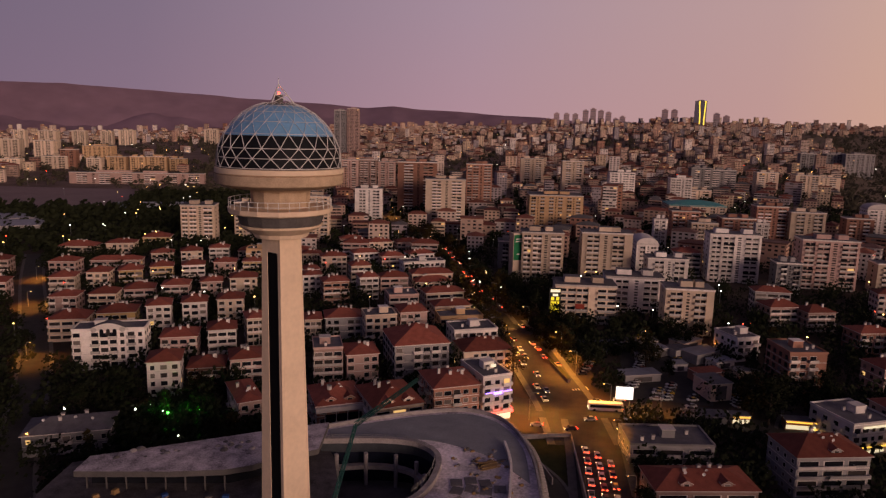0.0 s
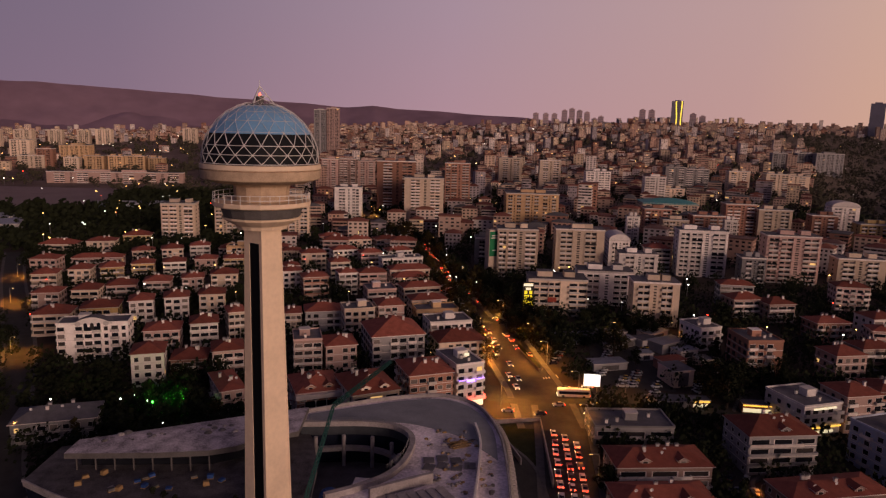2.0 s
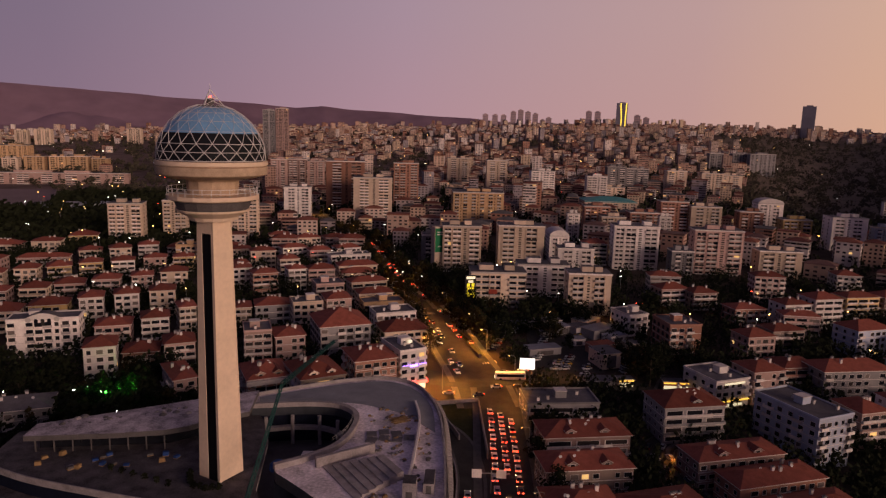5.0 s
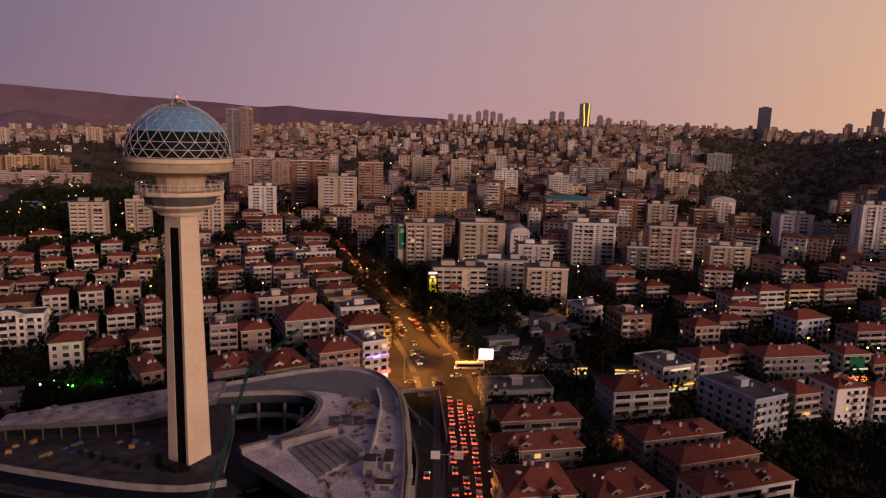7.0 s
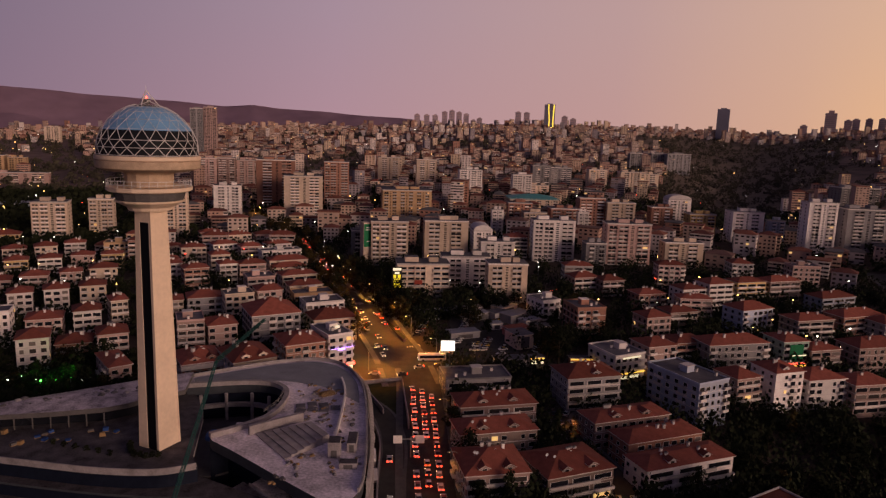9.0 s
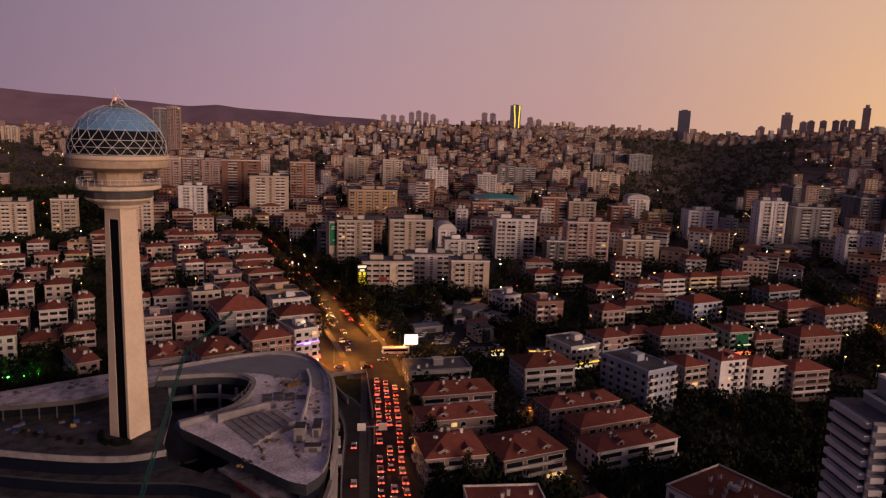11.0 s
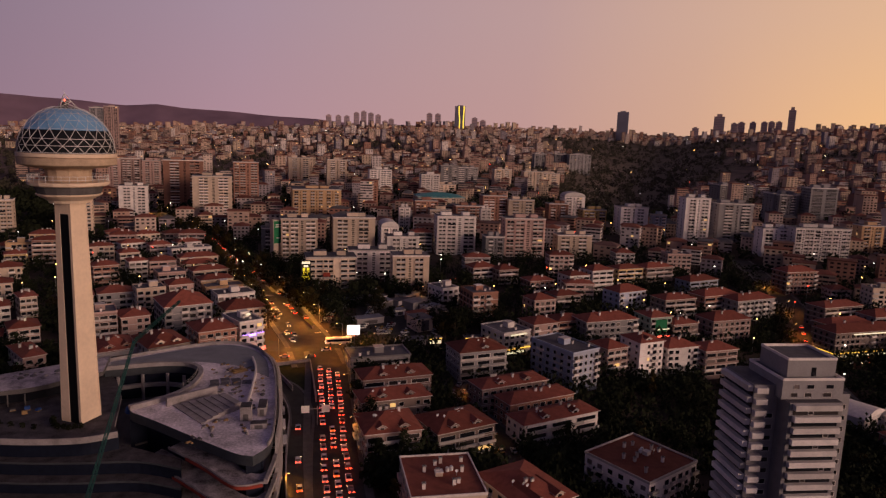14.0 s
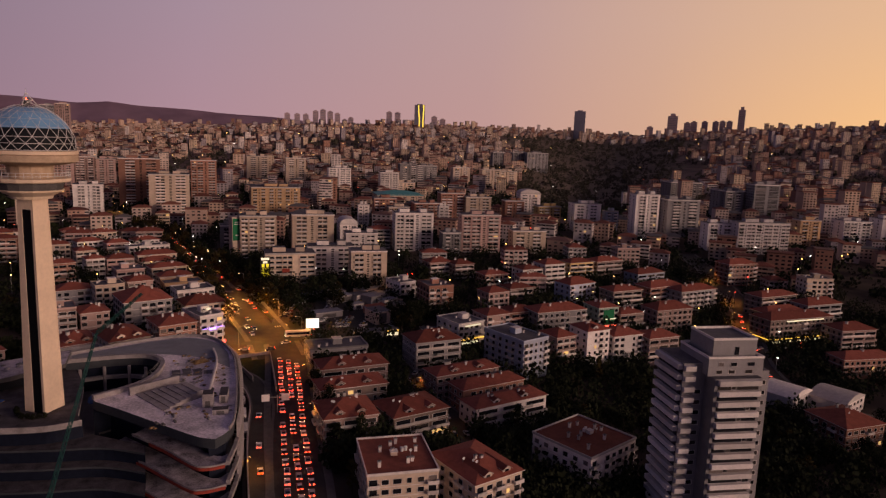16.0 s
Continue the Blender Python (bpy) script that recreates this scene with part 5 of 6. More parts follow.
        fl = crng.choice((3, 4, 4, 5, 5, 6)) if crng.random() > 0.11 or rr < 700 else crng.randint(8, 13)
        if rr < 480 and made_near < 90:
            made_near += 1
            house(x, y, -az * 0.4, w, d, min(fl, 5), "hip" if crng.random() < 0.8 else "flat", crng.choice(("cream", "pink", "ochre", "white", "grey", "pink", "brick")))
            continue
        z = land(x, y)
        h = z + fl * 3.0
        P = lambda u, v, q: (x + ca * u - sa * v, y + sa * u + ca * v, q)
        i = len(city.v)
        city.v += [P(-w / 2, -d / 2, z - 4), P(w / 2, -d / 2, z - 4), P(w / 2, d / 2, z - 4), P(-w / 2, d / 2, z - 4),
                   P(-w / 2, -d / 2, h), P(w / 2, -d / 2, h), P(w / 2, d / 2, h), P(-w / 2, d / 2, h)]
        s = city.slot("city_wall")
        for q in ((0, 1, 5, 4), (1, 2, 6, 5), (2, 3, 7, 6), (3, 0, 4, 7)):
            city.f.append(tuple(i + e for e in q))
            city.m.append(s)
        s = city.slot("city_roof")
        i = len(city.v)
        o, rise = 0.7, (2.6 if fl < 7 and crng.random() < 0.78 else 0.0)
        city.v += [P(-w / 2 - o, -d / 2 - o, h), P(w / 2 + o, -d / 2 - o, h), P(w / 2 + o, d / 2 + o, h), P(-w / 2 - o, d / 2 + o, h)]
        if rise:
            city.v += [P(-(w - d) / 2, 0, h + rise), P((w - d) / 2 + 0.1, 0, h + rise)]
            for q in ((0, 1, 5, 4), (1, 2, 5), (2, 3, 4, 5), (3, 0, 4)):
                city.f.append(tuple(i + e for e in q))
                city.m.append(s)
        else:
            city.v += [P(-w / 2 - o, -d / 2 - o, h + 0.8), P(w / 2 + o, -d / 2 - o, h + 0.8), P(w / 2 + o, d / 2 + o, h + 0.8), P(-w / 2 - o, d / 2 + o, h + 0.8)]
            for q in ((0, 1, 5, 4), (1, 2, 6, 5), (2, 3, 7, 6), (3, 0, 4, 7), (4, 5, 6, 7)):
                city.f.append(tuple(i + e for e in q))
                city.m.append(s)
        # windows on the sides that face the camera's side of the city
        sides = [(0, -1, w, d)] if ca > 0.2 else [(0, 1, w, d)] if ca < -0.2 else []
        sides.append((1, 0, d, w) if sa < 0 else (-1, 0, d, w))
        cols = 3 if rr > 1100 else 4
        banded_ = crng.random() < 0.35
        for sx, sy, ww, dd in sides:
            if rr > 2300 and sx:
                continue
            for f in range(fl):
                zc = h - 1.9 - 3 * f
                for c in range(cols):
                    if crng.random() < 0.12:
                        continue
                    u = (c + 0.5) * ww / cols - ww / 2
                    e = ww / cols * (0.46 if banded_ else 0.26)
                    lit = crng.random() < (0.022 if az < 5 else 0.013)
                    tgt = city_lights if lit else city_windows
                    if sy:
                        v = sy * (dd / 2 + 0.08)
                        quad = [P(u - e, v, zc - 0.7), P(u + e, v, zc - 0.7), P(u + e, v, zc + 0.7), P(u - e, v, zc + 0.7)]
                    else:
                        v = sx * (dd / 2 + 0.08)
                        quad = [P(v, u - e, zc - 0.7), P(v, u + e, zc - 0.7), P(v, u + e, zc + 0.7), P(v, u - e, zc + 0.7)]
                    tgt.face(quad, "lit_pane" if lit else "glass_dark" if rr < 900 else "hazed_far_glass")
    r += step * 1.0
tagged(new("far_houses", city.mesh("far_houses")), "dense distant apartment houses with red roofs on the slopes", "houses", kind="stuff")
tagged(new("far_windows", city_windows.mesh("far_windows")), "dark windows of the distant apartment houses", "windows", kind="stuff")
tagged(new("far_lit_windows", city_lights.mesh("far_lit_windows")), "scattered warm lit windows across the distant city", "windows", kind="stuff")


# ---- points of light across the far city ----
dots = Build()
drng = random.Random(33)
for k in range(820):
    az, rr = drng.uniform(-40, 62), 330 + 2700 * drng.random() ** 1.6
    if abs(az - 35) < 5 and 820 < rr < 2700 and drng.random() < 0.7:
        continue
    x, y = rr * math.sin(radians(az)), rr * math.cos(radians(az))
    z, e = land(x, y) + drng.uniform(7, 11), 0.16 + rr * 0.00020
    m = drng.choice(("lamp_orange", "lamp_orange", "lamp_orange", "lamp_white", "lamp_white", "tail_red" if rr < 1500 else "lamp_orange"))
    dots.box(x - e, x + e, y - e, y + e, z - e * 0.6, z + e * 0.6, m)
    dots.box(x - 0.1, x + 0.1, y + e + 0.05, y + e + 0.25, z - 12, z + e, "pole_grey")
tagged(new("far_street_lights", dots.mesh("far_street_lights")), "scattered orange and white street lights of the far city", "street lights", kind="stuff")


# ---- trees ----
for q in RECT:
    for i in range(int((q[0] - 40) // 60), int((q[0] + 40) // 60) + 1):
        for j in range(int((q[1] - 40) // 60), int((q[1] + 40) // 60) + 1):
            RCELLS.setdefault((i, j), []).append(q)


def on_site(x, y):
    return any((x - a) ** 2 + (y - b) ** 2 < c * c for a, b, c in SITES)


def tree_meshes(seed, height, spread, tall=False):
    rg = random.Random(seed)
    tb = Build()
    n = 7
    prof = [(0.32, -0.6), (0.24, height * 0.2), (0.17, height * 0.45), (0.06, height * 0.8)]
    tb.rings(prof, n, "bark")
    for k in range(5):
        a = rg.uniform(0, 6.28)
        z0 = height * rg.uniform(0.25, 0.5)
        L = spread * rg.uniform(0.5, 0.8)
        tb.rod((0, 0, z0), (L * math.cos(a), L * math.sin(a), z0 + L * 0.7), 0.08, "bark", 4)
    cb = Build()
    clumps = []
    for k in range(26 if not tall else 22):
        u = rg.random()
        zz = height * (0.28 + 0.68 * u)
        rad = spread * (math.sin(math.pi * min(1, 0.18 + 0.78 * u)) ** 0.7) * (0.45 if tall else 1.0)
        a, q = rg.uniform(0, 6.28), rad * math.sqrt(rg.random())
        clumps.append((Vector((q * math.cos(a), q * math.sin(a), zz)), spread * rg.uniform(0.22, 0.42) * (0.7 if tall else 1)))
    for c, s in clumps:
        for k in range(32):
            d = Vector((rg.gauss(0, 1), rg.gauss(0, 1), rg.gauss(0, 0.8))).normalized() * s * rg.uniform(0.6, 1.1)
            p = c + d
            e = rg.uniform(0.16, 0.36)
            a1 = Vector((rg.gauss(0, 1), rg.gauss(0, 1), rg.gauss(0, 1))).normalized()
            a2 = d.cross(a1).normalized() if d.cross(a1).length > 1e-4 else Vector((1, 0, 0))
            a1 = a2.cross(d).normalized()
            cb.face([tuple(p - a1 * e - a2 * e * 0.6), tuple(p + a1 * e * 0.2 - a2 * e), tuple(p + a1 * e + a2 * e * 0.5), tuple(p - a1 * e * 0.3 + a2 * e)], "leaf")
    return tb.mesh("trunk"), cb.mesh("crown")


KINDS = [tree_meshes(1, 9.0, 4.0), tree_meshes(2, 7.5, 3.6), tree_meshes(3, 11.0, 4.6), tree_meshes(4, 12.0, 3.2, True), tree_meshes(5, 6.0, 2.8)]


def tree(x, y, kind, size, autumn=False):
    t = thing("tree", pose(x, y, land(x, y), 0, 0, trng.uniform(0, 360)), "slender dark poplar tree between the houses" if kind == 3 else
              "street tree with yellowing leaves" if autumn else "dark green broadleaf tree between the houses", "tree", "trees")
    trunk, crown = KINDS[kind]
    part("trunk", trunk, t).scale = (size,) * 3
    c = part("crown", crown, t)
    c.scale = (size,) * 3
    if autumn:
        c.material_slots[0].link = "OBJECT"
        c.material_slots[0].material = MATS["leaf_autumn"]


trng = random.Random(21)
TREES = []


def plant(x0, x1, y0, y1, count, gap=5.0, limit=None):
    made = tries = 0
    while made < count and tries < count * 40:
        tries += 1
        x, y = trng.uniform(x0, x1), trng.uniform(y0, y1)
        if in_rect(x, y, 2.0) or on_site(x, y) or near_road(x, y, 0.5) or any((x - a) ** 2 + (y - b) ** 2 < gap * gap for a, b in TREES[-400:]):
            continue
        TREES.append((x, y))
        tree(x, y, trng.choice((0, 0, 1, 1, 2, 2, 3, 4)), trng.uniform(0.75, 1.2), trng.random() < 0.12)
        made += 1


plant(-135, -50, 168, 240, 46, 5.5)
plant(78, 150, 262, 318, 20, 6)
plant(150, 262, 60, 165, 36, 6.5)
plant(112, 145, 222, 250, 14, 5)
plant(165, 330, 40, 130, 20, 7)
plant(52, 62, 90, 215, 12, 6)
plant(70, 320, 120, 330, 34, 6)
plant(-250, 40, 220, 430, 20, 6)
plant(54, 58, 96, 200, 9, 5)
for k in range(30):
    y = 262 + 11 * k
    lx = float(np.interp(y, (232, 262, 292, 330, 418, 512, 607), (46, 42, 38, 28, 12, -2, -33)))
    for s in (-1, 1):
        x = lx + s * ((13.5 if y < 325 else 7.2) + trng.uniform(-1, 1))
        TREES.append((x, y))
        tree(x, y + trng.uniform(-4, 4), trng.choice((0, 2, 2)), trng.uniform(0.95, 1.3), trng.random() < 0.5)


def clump(b, x, y, z, s, h, rg, n=22, k_leaf=1.0, mat="leaf"):
    for k in range(n):
        a, q = rg.uniform(0, 6.28), s * math.sqrt(rg.random())
        p = Vector((x + q * math.cos(a), y + q * math.sin(a), z + h * rg.uniform(0.12, 1.0) * (1 - 0.35 * q / s)))
        e = rg.uniform(0.7, 1.5) * s / 4 * k_leaf
        a1 = Vector((rg.gauss(0, 1), rg.gauss(0, 1), rg.gauss(0, 1))).normalized()
        a2 = a1.orthogonal().normalized()
        b.face([tuple(p - a1 * e - a2 * e * 0.5), tuple(p + a1 * e * 0.3 - a2 * e), tuple(p + a1 * e + a2 * e * 0.6), tuple(p - a1 * e * 0.4 + a2 * e)], mat)


# large trees round the open lot and beside the avenue
for x, y, kind, size in ((85, 271, 2, 1.25), (88, 276, 0, 1.2), (114, 223, 2, 1.5), (118, 228, 2, 1.4), (111, 229, 0, 1.5), (122, 233, 2, 1.3), (65, 291, 2, 1.0), (64, 300, 3, 1.0), (92, 262, 1, 0.9),
                         (57, 296, 2, 1.2), (60, 306, 0, 1.3), (55, 314, 2, 1.2), (50, 306, 0, 1.1), (47, 330, 2, 1.3), (42, 340, 2, 1.3), (46, 352, 0, 1.3), (38, 360, 2, 1.2), (41, 374, 2, 1.3), (34, 392, 0, 1.3), (47, 285, 1, 1.0), (45, 296, 0, 1.0), (43, 303, 2, 0.9)):
    TREES.append((x, y))
    tree(x, y, kind, size, kind == 0)


def in_parade(x, y):
    return 690 < y < 910 and -560 - 0.4 * (y - 700) < x < -325 - 0.35 * (y - 700)


WOODED = [(-44, 76, 120, 3020, 1.8, 14500), (36, 68, 240, 480, 1.0, 700), (-42, -12, 500, 930, 1.0, 2300), (29, 42, 820, 2700, 0.9, 2200)]
for az, rr in [(trng.uniform(a0, a1), r0 + (r1 - r0) * trng.random() ** p) for a0, a1, r0, r1, p, n in WOODED for k in range(n)]:
    x, y = rr * math.sin(radians(az)), rr * math.cos(radians(az))
    if y < (15 if x > 100 else 60) or in_rect(x, y, 1.6) or on_site(x, y) or (rr < 1000 and near_road(x, y, 1.5)):
        continue
    if open_land(az, rr) and (trng.random() < (0.35 if az < 0 else 0.55) or in_parade(x, y)):
        continue
    if rr > 500 and not open_land(az, rr) and trng.random() < 0.2:
        continue
    s = trng.uniform(3.2, 6.0) * (1 if rr < 700 else 1.3)
    fine_ = rr < 520
    clump(grove, x, y, land(x, y) - 0.5, s, s * trng.uniform(1.6, 2.4), trng, 90 if fine_ else 22, 0.42 if fine_ else 1.0, "leaf_hazed" if rr > 900 else "leaf")
tagged(new("woods", grove.mesh("woods")), "dark tree crowns between houses and on the slopes", "trees", kind="stuff")


# ---- lights of the streets ----
vrng0 = random.Random(77)


def street_lamp(x, y, turn, height=10.0, power=9000.0, color=(1.0, 0.35, 0.045), glass="lamp_orange", arm=2.4):
    z = land(x, y)
    t = thing("street_lamp", pose(x, y, z, 0, 0, turn), "tall grey steel street lamp, lit orange" if glass == "lamp_orange" else "steel street lamp with a white light", "street lamp", "street lamps")
    b = Build()
    b.rings([(0.14, -0.5), (0.11, height * 0.6), (0.08, height * 0.86)], 7, "pole_grey")
    part("pole", b, t)
    b = Build()
    line = curve_through([(0, 0, height * 0.86), (0.25, 0, height * 0.96), (arm * 0.6, 0, height), (arm, 0, height)], 4)
    for a, c in zip(line, line[1:]):
        b.rod(a, c, 0.07, "pole_grey")
    part("arm", b, t)
    b = Build()
    b.box(arm - 0.1, arm + 0.75, -0.18, 0.18, height - 0.06, height + 0.12, "pole_grey")
    head = part("head", b, t)
    b = Build()
    b.box(arm, arm + 0.65, -0.13, 0.13, height - 0.14, height - 0.062, glass)
    part("lens", b, head, "glowing lamp lens")
    lamp = new("lamp_light", bpy.data.lights.new("lamp_light", "SPOT"))
    lamp.data.spot_size, lamp.data.spot_blend = radians(142), 0.6
    lamp.data.energy, lamp.data.color, lamp.data.shadow_soft_size = power, color, 0.3
    lamp.parent = t
    lamp.location = (arm + 0.3, 0, height - 0.5)


# the last three, along the queue, are added lamps that brighten the road
for x, y, turn, p in ((31, 222, 0, 26000), (61, 231, 180, 17000), (54.5, 262, 190, 30000), (28, 258, 10, 36000), (52, 284, 190, 26000), (26, 290, 10, 30000), (42, 318, 190, 15000),
                      (14, 340, 10, 14000), (30, 365, 190, 8000), (10, 385, 10, 8000), (20, 412, 190, 8000), (0, 440, 10, 8000), (8, 480, 190, 8000), (-12, 520, 10, 9000), (-12, 560, 190, 10000),
                      (-46, 620, 10, 14000), (-50, 690, 190, 14000), (76, 222, 100, 8000), (58, 204, 190, 6000), (54, 172, 190, 900), (50, 136, 190, 800)):
    street_lamp(x, y, turn, power=p)
for x, y, turn, p, h in ((100, 168, 0, 1500, 6), (89, 293, 0, 1500, 8), (117, 295, 0, 1500, 8), (98, 132, 180, 900, 6), (23, 112, 0, 1700, 6), (-166, 262, 0, 9000, 8), (-206, 330, 0, 9000, 8), (-124, 190, 0, 8000, 8), (-236, 388, 0, 9000, 8),
                         (342, 250, 0, 9000, 8), (312, 214, 0, 9000, 8), (372, 300, 0, 9000, 8), (140, 240, 0, 1500, 5)):
    street_lamp(x, y, turn, h, p, arm=1.4)
for x, y in ((-92, 208), (-88, 209), (-83, 210), (-79, 212)):
    t = thing("garden_light", pose(x, y, land(x, y)), "low green garden floodlight among trees", "garden light", "garden lights")
    b = Build()
    b.rings([(0.12, -0.2), (0.1, 5.7)], 6, "pole_grey")
    part("post", b, t)
    b = Build()
    b.rings([(0.3, 5.7), (0.42, 6.0), (0.2, 6.3)], 8, "lamp_green")
    part("lens", b, t, "glowing green lens")
    lamp = new("garden_glow", bpy.data.lights.new("garden_glow", "POINT"))
    lamp.data.energy, lamp.data.color, lamp.data.shadow_soft_size = 900, (0.06, 1.0, 0.03), 0.3
    lamp.parent = t
    lamp.location = (0, -0.8, 7.4)

for k in range(12):
    x, y = -128 + 5.5 * k + vrng0.uniform(-2, 2), 186 + vrng0.uniform(0, 32)
    t = thing("garden_lamp", pose(x, y, land(x, y)), "small white globe lamp on a garden post", "garden lamp", "garden lamps")
    b = Build()
    b.rings([(0.08, -0.2), (0.06, 4.6)], 6, "pole_grey")
    part("post", b, t)
    b = Build()
    b.rings([(0.1, 4.6), (0.26, 4.8), (0.26, 5.0), (0.1, 5.2)], 8, "lamp_white")
    part("globe", b, t, "glowing white globe")


# ---- vehicles ----
material("car_paint", (0.5, 0.5, 0.5), 0.35, 0.2, var=0.05, bump=0)
nt = MATS["car_paint"].node_tree
oi = nt.nodes.new("ShaderNodeObjectInfo").outputs["Random"]
cr = ramp(nt, oi, [(0.0, (0.62, 0.61, 0.59)), (0.35, (0.30, 0.30, 0.31)), (0.5, (0.03, 0.03, 0.035)), (0.68, (0.5, 0.5, 0.5)), (0.8, (0.22, 0.03, 0.02)), (0.88, (0.55, 0.33, 0.02)), (0.94, (0.05, 0.07, 0.16))])
cr.node.color_ramp.interpolation = "CONSTANT"
nt.links.new(cr, nt.nodes["Principled BSDF"].inputs["Base Color"])
material("tyre", (0.015, 0.015, 0.015), 0.9, bump=0)


def loft(b, sections, name):
    """A hull through cross-sections of (y, half-width, z below, z above)."""
    i = len(b.v)
    for y, w, z0, z1 in sections:
        b.v += [(-w, y, z0), (w, y, z0), (w * 0.94, y, z1), (-w * 0.94, y, z1)]
    s = b.slot(name)
    n = len(sections)
    for k in range(n - 1):
        for j in range(4):
            e = (j + 1) % 4
            b.f.append((i + 4 * k + j, i + 4 * k + 4 + j, i + 4 * k + 4 + e, i + 4 * k + e))
            b.m.append(s)
    b.f += [(i, i + 1, i + 2, i + 3), (i + 4 * n - 1, i + 4 * n - 2, i + 4 * n - 3, i + 4 * n - 4)]
    b.m += [s, s]


def car_parts():
    out = {}
    b = Build()
    loft(b, [(-2.15, 0.78, 0.42, 0.80), (-2.0, 0.86, 0.30, 0.92), (-0.9, 0.88, 0.26, 0.95), (0.9, 0.88, 0.26, 0.93), (1.9, 0.84, 0.30, 0.80), (2.12, 0.74, 0.42, 0.68)], "car_paint")
    out["body"] = b.mesh("body")
    b = Build()
    loft(b, [(-1.55, 0.74, 0.90, 1.0), (-1.0, 0.72, 0.90, 1.40), (0.35, 0.72, 0.90, 1.42), (1.05, 0.74, 0.88, 0.98)], "glass_dark")
    out["cabin"] = b.mesh("cabin")
    b = Build()
    b.box(-0.62, 0.62, -0.95, 0.30, 1.405, 1.46, "car_paint")
    out["roof"] = b.mesh("roof")
    b = Build()
    i = 0
    n = 10
    for x in (-0.1, 0.1):
        b.v += [(x, 0.31 * math.cos(2 * math.pi * k / n), 0.31 * math.sin(2 * math.pi * k / n)) for k in range(n)]
    for k in range(n):
        b.f.append((k, (k + 1) % n, n + (k + 1) % n, n + k))
        b.m.append(b.slot("tyre"))
    b.f += [tuple(range(n)), tuple(reversed(range(n, 2 * n)))]
    b.m += [0, 0]
    out["wheel"] = b.mesh("wheel")
    for nm, mat in (("tail_light", "tail_red"), ("headlight", "head_warm"), ("headlight_off", "lamp_off"), ("tail_light_off", "red_band")):
        b = Build()
        b.box(-0.24, 0.24, -0.06, 0.06, -0.13, 0.13, mat)
        out[nm] = b.mesh(nm)
    return out


CAR = car_parts()
vrng = random.Random(8)


def car(x, y, heading, lit=True, up=0.3, label="car queueing with red tail lights lit"):
    """heading: degrees from +y towards -x, as rotation about z."""
    t = thing("car", pose(x, y, land(x, y) + up, 0, 0, heading), label, "car", "cars in the street")
    hull = part("body", CAR["body"], t)
    part("cabin", CAR["cabin"], t, "dark car windows")
    part("car_roof", CAR["roof"], t)
    for wx in (-0.8, 0.8):
        for wy in (-1.3, 1.3):
            part("wheel", CAR["wheel"], t).location = (wx, wy, 0.31)
    for s in (-0.62, 0.62):
        part("tail_light", CAR["tail_light" if lit else "tail_light_off"], hull).location = (s, -2.1, 0.74)
        part("headlight", CAR["headlight" if lit else "headlight_off"], hull).location = (s * 0.95, 2.05, 0.54)


def lane(pts, y):
    ys = [p[1] for p in pts]
    xs = [p[0] for p in pts]
    x = float(np.interp(y, ys, xs))
    dx = float(np.interp(y + 1, ys, xs)) - float(np.interp(y - 1, ys, xs))
    return x, -math.degrees(math.atan2(dx, 2))


QUEUE = [(32, 60), (38, 100), (42, 138), (50, 200), (51, 215)]
for off, y0 in ((-3.6, 92), (0.0, 94), (3.4, 90)):
    y = y0
    while y < (204 if off < 3 else 196):
        x, hd = lane(QUEUE, y)
        if vrng.random() < 0.93:
            car(x + off + vrng.uniform(-0.25, 0.25), y, hd + vrng.uniform(-2, 2))
        y += vrng.uniform(5.3, 6.6)
AVENUE = [(46, 232), (42, 262), (38, 292), (28, 330), (12, 418), (-2, 512), (-33, 607), (-66, 737)]
y = 236
while y < 560:
    x, hd = lane(AVENUE, y)
    for off in (-7.0, -3.8):
        if vrng.random() < 0.78:
            car(x + off, y + vrng.uniform(-3, 3), hd + 180, True, 0.36, "car coming down the avenue with headlights on")
    for off in (4.0, 7.2):
        if vrng.random() < 0.45:
            car(x + off, y + vrng.uniform(-3, 3), hd, True, 0.36, "car driving up the avenue with tail lights on")
    y += vrng.uniform(8, 12)
for x, y, hd in ((33, 217, 80), (44, 215, 95), (52, 222, 95), (66, 222, 85), (57, 236, 110), (66, 238, 80), (22, 224, 130), (62, 216, 80)):
    car(x, y, hd, True, 0.42, "car crossing the junction with its lights on")
for y in (112, 128, 150):
    x, hd = lane([(24, 60), (28, 118), (31, 140), (34, 160)], y)
    car(x + vrng.uniform(-1.5, 1.5), y, hd, True, 0.34, "car on the slip road with lights on")
for k in range(16):
    y = 100 + 5.6 * k
    x, hd = lane([(21, 60), (24.5, 118), (27.3, 140), (29.6, 160), (29, 180)], y)
    if vrng.random() < 0.5:
        car(x - 4.2, y, hd, False, 0.2, "car parked dark beside the building site")
for k in range(15):
    y = 108 + 6.4 * k
    x, hd = lane([(96, 100), (100, 122), (103, 140), (99, 160), (98, 178), (112, 191), (118, 216)], y)
    for s in (-2.4, 2.4):
        if vrng.random() < 0.5:
            car(x + s, y, hd, vrng.random() < 0.15, 0.3, "car parked along the residential street")
for row, (x0, y0, n, hd) in enumerate(((57, 262, 7, 95), (80, 240, 5, 80), (90, 232, 6, 100), (62, 272, 8, 98), (70, 284, 6, 95), (108, 236, 6, 20), (74, 250, 8, 100), (78, 262, 9, 100), (84, 240, 6, 95), (96, 268, 7, 105), (104, 246, 5, 100))):
    for k in range(n):
        if vrng.random() < 0.8:
            car(x0 + 1.2 * k, y0 + 2.9 * k * 0.9, hd, False, 0.15, "car parked dark in the open lot")
for k in range(14):
